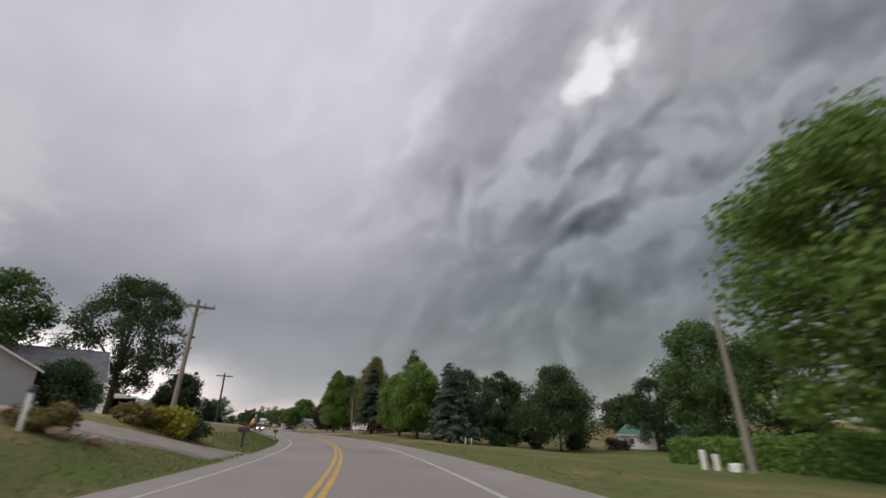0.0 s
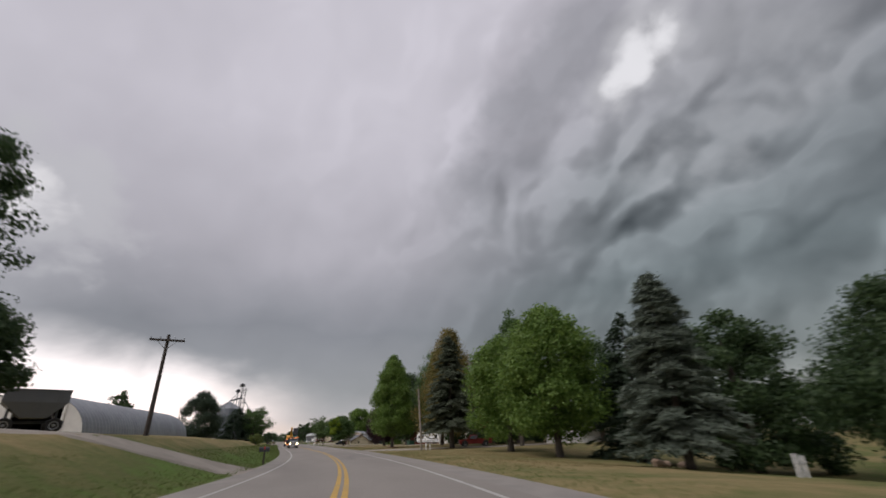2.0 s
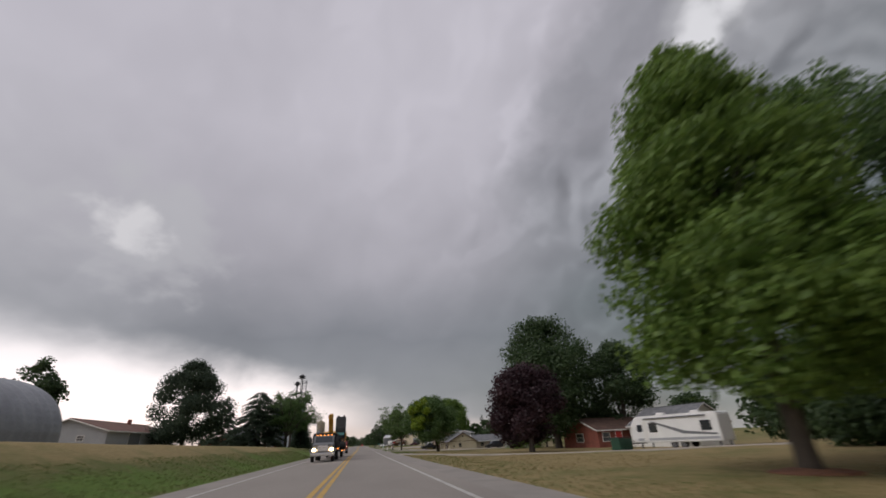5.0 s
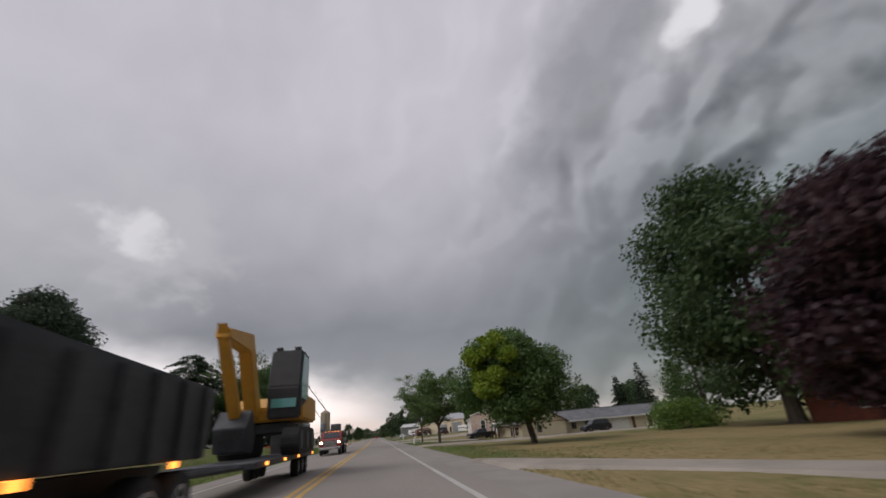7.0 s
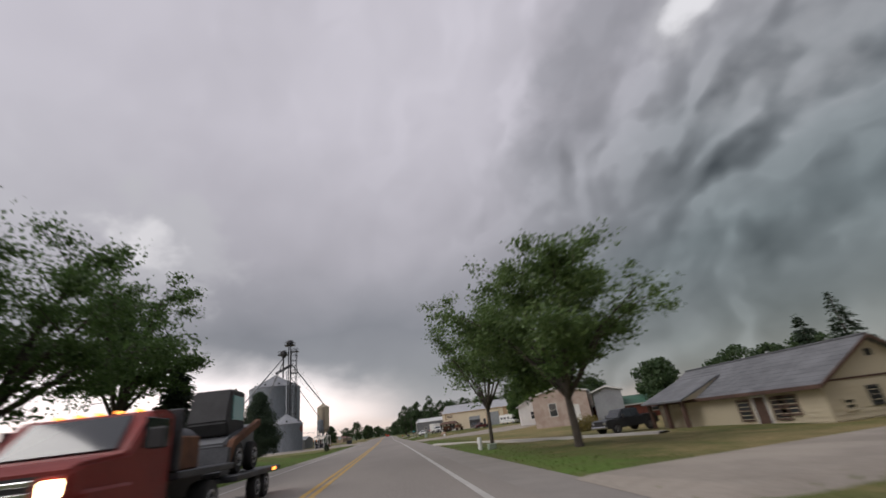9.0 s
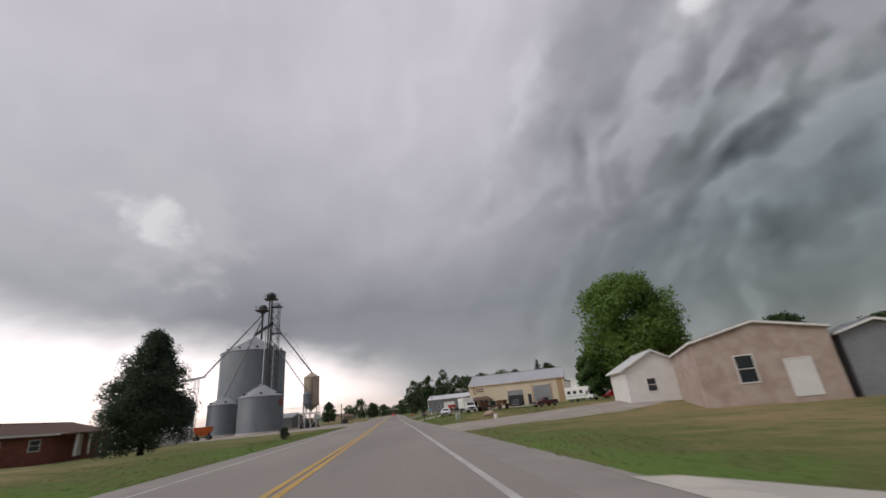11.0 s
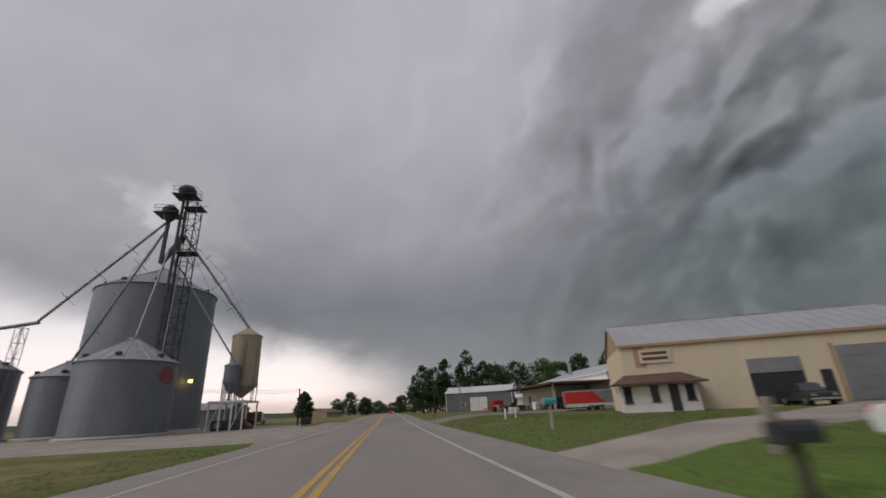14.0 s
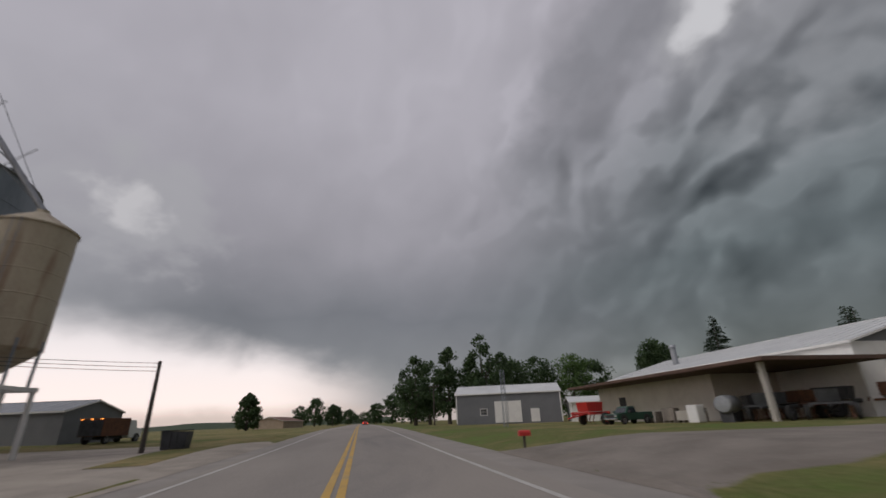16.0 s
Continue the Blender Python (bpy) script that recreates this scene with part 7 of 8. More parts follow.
for px in (-4.6, -3.5, -2.4):
    for sg in (-1, 1):
        wheel(lb, px, sg * 0.95, 0.38, 0.3)
for px in (-5.8, -1.5, 1.4, 4.2):
    for sg in (-1, 1):
        part("marker_light", block(px - 0.08, px + 0.08, sg * 1.22 - 0.02, sg * 1.22 + 0.03, 0.76, 0.86), LAMP_AMBER, lb, "amber side marker")
for sg in (-1, 1):
    part("tail_light", block(-6.06, -6.0, sg * 0.95 - 0.14, sg * 0.95 + 0.14, 0.72, 0.88), LAMP_RED, lb, "lit red tail light")
    part("ramp", block(-6.3, -6.1, sg * 0.65 - 0.28, sg * 0.65 + 0.28, 0.7, 1.9, 0.02), STEEL_DARK, lb)

ex = scaled_thing("excavator", -1.9, 56.1, -90, 1.12, "yellow tracked excavator with a dark cab on a trailer", "excavator", road_z(50) + 0.05 + 0.9 * 0.83)
for sg in (-1, 1):
    tr = part("track", side_hull([(-1.7, 0.25), (-1.45, 0.0), (1.45, 0.0), (1.7, 0.25), (1.7, 0.5), (1.45, 0.75), (-1.45, 0.75), (-1.7, 0.5)], 0.5, 0.03), RUBBER, ex)
    tr.location.y = sg * 0.85
    for px in (-1.2, 0.0, 1.2):
        bm = bmesh.new()
        tube(bm, (px, sg * 0.27, 0.38), (px, sg * 0.24, 0.38), 0.26, n=12)
        part("roller", bm, STEEL_DARK, tr)
part("turntable", block(-0.9, 0.9, -0.6, 0.6, 0.6, 0.95, 0.05), STEEL_DARK, ex)
hu = part("house", side_hull([(-1.9, 0.95), (1.2, 0.95), (1.2, 1.35), (-0.2, 1.75), (-1.85, 1.75)], 2.2, 0.06), YELLOW_PAINT, ex, "yellow engine house")
part("counterweight", block(-2.25, -1.88, -1.05, 1.05, 0.98, 1.7, 0.1), STEEL_SLATE, ex)
cabx = part("cab", side_hull([(-0.15, 1.0), (1.4, 1.0), (1.45, 1.9), (1.15, 3.05), (-0.1, 3.05)], 0.95, 0.05), BLACK, ex, "dark glazed cab")
cabx.location.y = 0.58
pane(cabx, [(1.47, -0.36, 1.3), (1.47, 0.36, 1.3), (1.16, 0.36, 2.9), (1.16, -0.36, 2.9)], TEAL_GLASS, "windscreen")
for sg in (-1, 1):
    wb = bmesh.new()
    wa = [wb.verts.new((px, sg * 0.478, pz)) for px, pz in ((0.02, 1.55), (1.30, 1.55), (1.33, 1.95), (1.08, 2.9), (0.02, 2.9))]
    wo = [wb.verts.new((v.co.x, sg * 0.497, v.co.z)) for v in wa]
    wb.faces.new(wa)
    wb.faces.new(wo)
    for i in range(5):
        wb.faces.new((wa[i], wa[(i + 1) % 5], wo[(i + 1) % 5], wo[i]))
    part("window", wb, TEAL_GLASS, cabx)
part("rear_window", block(-0.16, -0.13, -0.36, 0.36, 1.9, 2.85), TEAL_GLASS, cabx)
for px in (0.05, 1.0):
    for sy in (-0.28, 0.28):
        part("roof_lamp", block(px - 0.07, px + 0.07, sy - 0.1, sy + 0.1, 3.05, 3.17, 0.02), BLACK, cabx)
bo = part("boom", side_hull([(1.0, 1.2), (2.5, 3.3), (4.6, 3.0), (4.65, 2.75), (2.75, 2.75), (1.5, 1.0)], 0.34, 0.03), YELLOW_PAINT, ex, "yellow boom")
bo.location.y = -0.3
st = part("stick", side_hull([(4.75, 3.1), (4.5, 2.6), (3.1, 0.95), (2.9, 1.15)], 0.26, 0.02), YELLOW_PAINT, ex)
st.location.y = -0.3
part("bucket", side_hull([(2.9, 1.2), (3.4, 0.75), (3.2, 0.2), (2.6, 0.15), (2.4, 0.6)], 0.8, 0.02), STEEL_DARK, ex).location.y = -0.3

sv = scaled_thing("service_truck", -2.0, 80.8, -90, 0.88, "orange-red flatbed truck with lit headlights and amber roof lights", "truck", road_z(81) + 0.05)
out = [(0.2, 0.62), (2.62, 0.6), (2.72, 0.75), (2.7, 1.28), (2.5, 1.36), (1.5, 1.44), (0.95, 2.02), (0.7, 2.06), (0.3, 2.06), (0.2, 1.95)]
sc = smooth(part("cab", side_hull(out, 1.95, 0.05), DULL_RED, sv, "dull red cab"), 40)
pane(sc, [(1.5, -0.78, 1.5), (1.5, 0.78, 1.5), (1.02, 0.7, 1.98), (1.02, -0.7, 1.98)], name="windscreen")
for i in range(4):
    part("grille_bar", block(2.68, 2.76, -0.6, 0.6, 0.8 + i * 0.12, 0.86 + i * 0.12, 0.01), CHROME, sc)
part("grille", block(2.66, 2.72, -0.62, 0.62, 0.78, 1.26), BLACK, sc)
part("bumper", block(2.6, 2.86, -0.98, 0.98, 0.5, 0.72, 0.04), CHROME, sv)
for sg in (-1, 1):
    part("headlight", block(2.66, 2.75, sg * 0.8 - 0.1, sg * 0.8 + 0.1, 1.0, 1.2, 0.03), LAMP_WARM, sv, "lit warm headlight")
    part("window", block(0.4, 1.2, sg * 0.985 - 0.012, sg * 0.985 + 0.012, 1.48, 1.92, 0.01), GLASS, sc)
    part("mirror", block(1.2, 1.3, sg * 1.2 - 0.12, sg * 1.2 + 0.12, 1.45, 1.75, 0.02), BLACK, sc)
    part("fender", block(1.4, 2.5, sg * 0.98 - 0.06, sg * 0.98 + 0.06, 0.75, 1.05, 0.04), DULL_RED, sc)
    wheel(sv, 1.95, sg * 0.85, 0.42, 0.28)
    wheel(sv, -1.5, sg * 0.9, 0.42, 0.36)
for i in range(5):
    yy = (i - 2) * 0.3
    part("marker_light", block(0.6, 0.72, yy - 0.05, yy + 0.05, 2.05, 2.1, 0.012), LAMP_AMBER, sc, "amber marker light")
part("flatbed", block(-2.7, 0.1, -1.1, 1.1, 0.95, 1.08, 0.02), STEEL_DARK, sv)
part("headboard", block(0.02, 0.12, -1.05, 1.05, 1.08, 2.1, 0.02), STEEL_DARK, sv)
part("toolbox", block(-0.9, -0.05, -1.0, 1.0, 1.08, 1.65, 0.03), RUST, sv, "rusty red toolbox")
bm = bmesh.new()
tube(bm, (-2.4, 0, 1.5), (-1.0, 0, 1.5), 0.42, n=18)
smooth(part("tank", bm, STEEL_DARK, sv, "dark steel tank"), 40)
part("chassis", block(-2.7, 2.4, -0.42, 0.42, 0.55, 0.93), BLACK, sv)
ut = scaled_thing("utility_trailer", -2.1, 85.4, -90, 0.9, "dark flat equipment trailer behind a truck", "trailer", road_z(86) + 0.05)
part("deck", block(-2.4, 1.9, -1.1, 1.1, 0.62, 0.76, 0.02), STEEL_DARK, ut)
for sg in (-1, 1):
    for px in (-0.9, 0.0):
        wheel(ut, px, sg * 0.95, 0.34, 0.22)
    part("tail_light", block(-2.44, -2.4, sg * 0.9 - 0.1, sg * 0.9 + 0.1, 0.62, 0.74), LAMP_RED, ut, "red tail light")
    part("marker_light", block(-1.7, -1.4, sg * 1.11 - 0.01, sg * 1.11 + 0.03, 0.65, 0.73), LAMP_AMBER, ut, "amber side marker")
bm = bmesh.new()
for sg in (-1, 1):
    tube(bm, (1.9, sg * 0.7, 0.68), (2.9, 0, 0.68), 0.05, n=6)
part("drawbar", bm, STEEL_DARK, ut)
sk = scaled_thing("skid_loader", -2.1, 85.1, -90, 0.95, "dark compact loader with a caged cab on a trailer", "loader", road_z(86) + 0.05 + 0.76 * 0.9)
part("body", side_hull([(-1.4, 0.25), (0.9, 0.25), (1.0, 0.7), (0.2, 0.95), (-1.4, 1.2)], 1.1, 0.05), STEEL_SLATE, sk)
part("cab", side_hull([(-0.7, 0.9), (0.55, 0.9), (0.7, 1.2), (0.45, 2.0), (-0.65, 2.0)], 0.95, 0.04), BLACK, sk, "dark caged cab")
for sg in (-1, 1):
    part("window", block(-0.5, 0.35, sg * 0.485 - 0.012, sg * 0.485 + 0.012, 1.25, 1.85), TEAL_GLASS, sk, "greenish side window")
    part("lift_arm", side_hull([(-1.3, 1.3), (0.9, 0.75), (1.3, 0.2), (1.15, 0.15), (0.8, 0.6), (-1.3, 1.12)], 0.14, 0.01), RUST, sk).location.y = sg * 0.68
    for px in (-0.85, 0.45):
        wheel(sk, px, sg * 0.62, 0.36, 0.24)
part("bucket", side_hull([(1.1, 0.05), (1.7, 0.02), (1.75, 0.1), (1.35, 0.25), (1.25, 0.6), (1.1, 0.6)], 1.5, 0.01), STEEL_DARK, sk)


# ---- poles and wires ----
def utility_pole(x, y, h, r, material, label, arm=0.0, arm_turn=0.0, lean=(0, 0), can=False, z=None):
    t = thing("utility_pole", x, y, z, arm_turn, label, "utility pole")
    bm = bmesh.new()
    tube(bm, (0, 0, -0.4), (lean[0], lean[1], h), r * 1.25, r * 0.8, 12)
    smooth(part("pole", bm, material, t))
    if arm:
        part("crossarm", block(lean[0] - arm / 2, lean[0] + arm / 2, lean[1] - r - 0.12, lean[1] - r * 0.8, h - 0.55, h - 0.40, 0.01), material, t)
        for s in (-1, 1):
            bm = bmesh.new()
            tube(bm, (lean[0], lean[1] - r, h - 1.2), (lean[0] + s * arm * 0.3, lean[1] - r - 0.06, h - 0.5), 0.02, n=5)
            part("brace", bm, STEEL_GREY, t)
        for f in (-0.47, -0.2, 0.2, 0.47):
            bm = bmesh.new()
            lathe(bm, [(0.02, h - 0.4), (0.05, h - 0.36), (0.03, h - 0.31), (0.05, h - 0.27), (0.02, h - 0.23)], 8, lean[0] + f * arm, lean[1] - r - 0.06)
            part("insulator", bm, STEEL_GREY, t)
    if can:
        bm = bmesh.new()
        lathe(bm, [(0.17, h - 1.75), (0.2, h - 1.7), (0.2, h - 1.05), (0.12, h - 0.98)], 14, lean[0], lean[1] - r - 0.24)
        part("transformer", bm, STEEL_GREY, t)
    return t


def wire(a, b, sag, r=0.014, label="thin sagging overhead wire"):
    a, b = Vector(a), Vector(b)
    cu = bpy.data.curves.new("overhead_wire", "CURVE")
    cu.dimensions, cu.bevel_depth, cu.bevel_resolution = "3D", r, 1
    sp = cu.splines.new("POLY")
    sp.points.add(16)
    for i, p in enumerate(sp.points):
        f = i / 16
        q = a.lerp(b, f) - Vector((0, 0, 4 * sag * f * (1 - f)))
        p.co = (*q, 1)
    cu.materials.append(STEEL_DARK)
    dg = new("wire_curve", cu)
    me = bpy.data.meshes.new_from_object(dg)
    bpy.data.objects.remove(dg)
    ob = new("overhead_wire", me)
    return tagged(ob, label, "wire", "overhead wires")


utility_pole(-17.9, -69.6, 7.3, 0.13, WOOD_POLE, "weathered pale wooden utility pole on a grassy bank", 2.0, 12, (0.12, 0))
utility_pole(-14.6, -22.9, 7.4, 0.14, DARK_POLE, "dark wooden utility pole with a crossarm on a bank", 2.4, 8)
utility_pole(11.0, -8.1, 7.0, 0.11, WOOD_POLE, "weathered wooden utility pole beside a lawn", 0, 0, lean=(-0.35, 0))
utility_pole(3.2, -89.9, 6.4, 0.12, WOOD_POLE, "weathered wooden utility pole with boxes at its foot", 0, 0)
utility_pole(-6.9, 101.5, 4.4, 0.08, DARK_POLE, "short dark wooden pole in roadside grass")
utility_pole(-9.9, 212.2, 4.4, 0.10, DARK_POLE, "brown wooden pole carrying wires to a grain elevator")
utility_pole(11.4, 255.4, 6.0, 0.10, DARK_POLE, "wooden utility pole beside the road", 1.6, 0)
for i, zz in enumerate((4.3, 4.1, 3.9)):
    wire((-9.9, 212.2, ground(-9.9, 212.2) + zz), (-30, 200 + i * 0.5, 4.6 + zz * 0.25), 0.5)


# ---- roadside things ----
def mailbox(x, y, h, rz, body, label, post=None, size=1.0):
    t = scaled_thing("mailbox", x, y, rz, size, label, "mailbox")
    part("post", block(-0.06, 0.06, -0.06, 0.06, -0.2, h - 0.27, 0.006), post or DARK_POLE, t)
    bm = bmesh.new()
    out = [(-0.15, h - 0.27), (0.15, h - 0.27), (0.15, h - 0.1)] + [(0.15 * math.cos(a), h - 0.1 + 0.13 * math.sin(a)) for a in (0.6, 1.1, 1.57, 2.04, 2.54)] + [(-0.15, h - 0.1)]
    prism(bm, out, -0.36, 0.3)
    b = part("box", bm, body, t)
    part("flag", block(-0.05, 0.03, -0.165, -0.152, h - 0.12, h + 0.06), RED_PAINT, b, "small red flag")
    part("door", block(0.302, 0.315, -0.13, 0.13, h - 0.25, h + 0.0), body, b)
    return t


mailbox(-13.8, -69.5, 1.15, 0, STEEL_DARK, "dark metal mailbox on a wooden post")
mailbox(-6.3, -27.0, 1.05, 0, STEEL_DARK, "dark metal mailbox on a wooden post")
mailbox(-5.9, 77.0, 0.95, 0, STEEL_DARK, "dark metal mailbox on a post beside grass")
mailbox(6.1, 203.0, 0.95, 180, RED_PAINT, "red metal mailbox on a post", size=0.62)
mailbox(5.8, 158.9, 0.98, 180, STEEL_DARK, "dark metal mailbox on a post beside parked trucks", size=0.8)
mailbox(7.5, 171.1, 1.5, 180, TEAL_PAINT, "teal box on a pale post", CONCRETE, 0.72)


def post(name, x, y, h, r, material, label, category="post", cap=None, group=""):
    t = thing(name, x, y, None, 0, label, category, group)
    bm = bmesh.new()
    lathe(bm, [(r, -0.2), (r, h - 0.04), (r * 0.7, h)], 10)
    smooth(part("shaft", bm, material, t))
    if cap:
        bm = bmesh.new()
        lathe(bm, [(r * 1.5, h), (r * 1.7, h + 0.05), (r * 1.2, h + 0.16), (r * 0.4, h + 0.2)], 10)
        part("cap", bm, cap, t)
    return t


for px, py, h in ((14.3, -48.7, 0.85), (15.5, -48.2, 0.8), (11.3, -8.9, 0.75), (11.9, -8.6, 0.7), (8.6, 182.3, 0.6), (9.4, 182.8, 0.55)):
    post("marker_post", px, py, h, 0.055, WHITE, "short white painted post beside a drive", group="white posts")
post("lamp_post", -20.3, -85.0, 0.9, 0.06, WHITE, "short white post with a lamp head beside a drive", "lamp", cap=GLASS)
post("wooden_post", 7.4, 160.9, 0.85, 0.11, WOOD_POLE, "short weathered wooden post beside a gravel drive")
post("pale_post", 6.3, 94.6, 0.55, 0.1, WHITE, "short pale utility post beside a green box")

ss = thing("stop_sign", -6.6, 158.9, None, 8, "back of an octagonal road sign on a steel post", "road sign")
part("post", block(-0.03, 0.03, -0.02, 0.02, -0.3, 2.05), GALV, ss)
bm = bmesh.new()
va = [bm.verts.new((0.33 * math.cos(math.pi / 8 + i * math.pi / 4), -0.035, 1.72 + 0.33 * math.sin(math.pi / 8 + i * math.pi / 4))) for i in range(8)]
vb = [bm.verts.new((v.co.x, -0.025, v.co.z)) for v in va]
bm.faces.new(va)
bm.faces.new(vb[::-1])
for i in range(8):
    bm.faces.new((va[i], vb[i], vb[(i + 1) % 8], va[(i + 1) % 8]))
part("plate", bm, ALUMINIUM, ss, "bare grey back of a sign plate")

gb = thing("transformer_box", 6.7, 93.9, None, 4, "pale green ground-level transformer box in roadside grass", "utility box")
part("cabinet", block(-0.17, 0.17, -0.16, 0.16, 0.0, 0.21, 0.02), PALE_GREEN, gb)
part("lid", block(-0.19, 0.19, -0.18, 0.17, 0.212, 0.25, 0.015), PALE_GREEN, gb)
part("plinth", block(-0.21, 0.21, -0.20, 0.20, -0.15, -0.002), CONCRETE, gb)
for i, (px, py, w, h) in enumerate(((4.0, -87.4, 0.2, 0.75), (3.8, -88.1, 0.2, 0.6), (3.45, -89.1, 0.4, 0.3))):
    ub = thing("utility_box", px, py, None, 10, "small white utility cabinet at a pole's foot", "utility box", "utility boxes")
    part("cabinet", block(-w / 2, w / 2, -w / 2, w / 2, -0.1, h, 0.03), WHITE, ub)
    part("door", block(-w / 2 + 0.03, w / 2 - 0.03, -w / 2 - 0.012, -w / 2 - 0.001, 0.05, h - 0.05), WHITE, ub)

ub = thing("utility_box", 8.0, 145.6, None, 12, "pale green utility pedestal in a dry lawn", "utility box", "utility boxes")
part("case", block(-0.2, 0.2, -0.16, 0.16, -0.1, 0.46, 0.03), PEDESTAL, ub)
part("lid", block(-0.22, 0.22, -0.18, 0.18, 0.462, 0.51, 0.02), PEDESTAL, ub)
ub = thing("utility_box", -8.6, 11.6, None, 6, "dark green utility box among tall roadside weeds", "utility box")
part("cabinet", block(-0.3, 0.3, -0.3, 0.3, -0.2, 0.95, 0.04), GREEN_PAINT, ub)
part("lid", block(-0.33, 0.33, -0.33, 0.33, 0.952, 1.02, 0.02), GREEN_PAINT, ub)

fp = thing("flagpole", 21.1, 53.3, None, 0, "white flagpole with a limp red and white flag", "flagpole")
bm = bmesh.new()
tube(bm, (0, 0, -0.2), (0, 0, 4.3), 0.035, 0.025, 8)
part("pole", bm, WHITE, fp)
verts, faces = [], []
for i in range(9):
    for j in range(5):
        u, v = i / 8, j / 4
        verts.append((-0.04 - u * 0.85, 0.08 * math.sin(u * 7 + v), 4.2 - v * 0.55 - u * u * 0.25))
for i in range(8):
    for j in range(4):
        faces.append((i * 5 + j, i * 5 + j + 1, (i + 1) * 5 + j + 1, (i + 1) * 5 + j))
fl = raw("flag", verts, faces, WHITE, fp, "red and white striped flag")
fl.data.materials.append(RED_PAINT)
fl.data.materials.append(BLUE_PAINT)
for n, p in enumerate(fl.data.polygons):
    p.material_index = 2 if n // 4 < 3 and n % 4 < 2 else n % 2


def dumpster(name, x, y, rz, w, d, h, material, label):
    t = thing(name, x, y, None, rz, label, "dumpster")
    part("bin", side_hull([(-w / 2 + 0.08, 0.08), (w / 2 - 0.08, 0.08), (w / 2, h * 0.85), (w / 2, h * 0.95), (-w / 2, h)], d, 0.02), material, t)
    part("lid", block(-w / 2 - 0.03, w / 2 + 0.03, -d / 2 - 0.03, d / 2 + 0.03, h, h + 0.05, 0.01), BLACK, t)
    for i in range(4):
        px = -w / 2 + w * (i + 0.5) / 4
        part("rib", block(px - 0.03, px + 0.03, -d / 2 - 0.04, -d / 2, 0.15, h * 0.9), material, t)
    for sx in (-1, 1):
        part("skid", block(sx * w * 0.35 - 0.05, sx * w * 0.35 + 0.05, -d / 2, d / 2, -0.05, 0.08), STEEL_DARK, t)
    return t


dumpster("dumpster", 22.5, 37.0, 15, 1.5, 1.0, 1.0, GREEN_PAINT, "green steel dumpster with a black lid near a camper")
dumpster("dumpster", -9.3, 214.6, 0, 1.3, 0.9, 1.0, STEEL_DARK, "dark steel dumpster in a gravel yard")

lp = thing("gas_tank", 44.5, 35.0, None, 12, "white horizontal gas tank on legs in a yard", "gas tank")
bm = bmesh.new()
lathe(bm, [(0.05, -1.5), (0.3, -1.44), (0.42, -1.25), (0.42, 1.25), (0.3, 1.44), (0.05, 1.5)], 18)
bmesh.ops.transform(bm, matrix=pose(0, 0, 0.75, 0, 90, 0), verts=bm.verts)
smooth(part("vessel", bm, WHITE, lp))
part("dome", block(-0.12, 0.12, -0.12, 0.12, 1.12, 1.32, 0.03), WHITE, lp)
for px in (-0.9, 0.9):
    part("leg", block(px - 0.08, px + 0.08, -0.3, 0.3, -0.1, 0.42), CONCRETE, lp)


def rock(x, y, r, seed, material=None, name="boulder", label="rough grey field stone lying on grass", squash=0.75):
    rnd = random.Random(seed)
    bm = bmesh.new()
    bmesh.ops.create_icosphere(bm, subdivisions=2, radius=r)
    o = Vector((rnd.random() * 50, rnd.random() * 50, 0))
    for v in bm.verts:
        v.co *= 1 + 0.45 * noise.noise(v.co / r * 0.9 + o)
        v.co.z *= squash
    ob = part(name, bm, material or STONE, None)
    ob.matrix_basis = pose(x, y, ground(x, y) + r * squash * 0.45, 0, 0, rnd.uniform(0, 360))
    return tagged(ob, label, "rock" if name == "boulder" else "pile", "field stones" if name == "boulder" else "")


for i, (px, py, r) in enumerate(((10.6, 144.4, 0.45), (16.4, -39.3, 0.4), (17.6, -38.6, 0.3), (18.2, -39.4, 0.34), (-19.6, -84.4, 0.3), (-20.9, -84.3, 0.25), (-18.9, -83.6, 0.22))):
    rock(px, py, r, i)
mu = bmesh.new()
lathe(mu, [(0.95, -0.1), (0.9, 0.05), (0.6, 0.1), (0.3, 0.13)], 24)
for v in mu.verts:
    v.co += Vector((noise.noise(v.co * 2), noise.noise(v.co * 2 + Vector((9, 0, 0))), 0.3 * noise.noise(v.co * 3))) * 0.12
mo = part("mulch_ring", mu, MULCH)
mo.matrix_basis = pose(12.1, 11.4, ground(12.1, 11.4))
tagged(mo, "red-brown mulch ring round a tree's foot", "mulch")


def barrel(name, x, y, r, h, material, label, category="barrel", z=None):
    t = thing(name, x, y, z, 0, label, category)
    bm = bmesh.new()
    lathe(bm, [(r * 0.95, 0.0), (r, 0.02), (r, h * 0.32), (r * 1.04, h * 0.34), (r, h * 0.36), (r, h * 0.65), (r * 1.04, h * 0.67), (r, h * 0.69), (r, h - 0.02), (r * 0.94, h)], 16)
    smooth(part("drum", bm, material, t), 50)
    bm = bmesh.new()
    lathe(bm, [(r * 1.03, h), (r * 1.03, h + 0.03), (r * 0.5, h + 0.035)], 16)
    part("rim", bm, material, t)
    return t


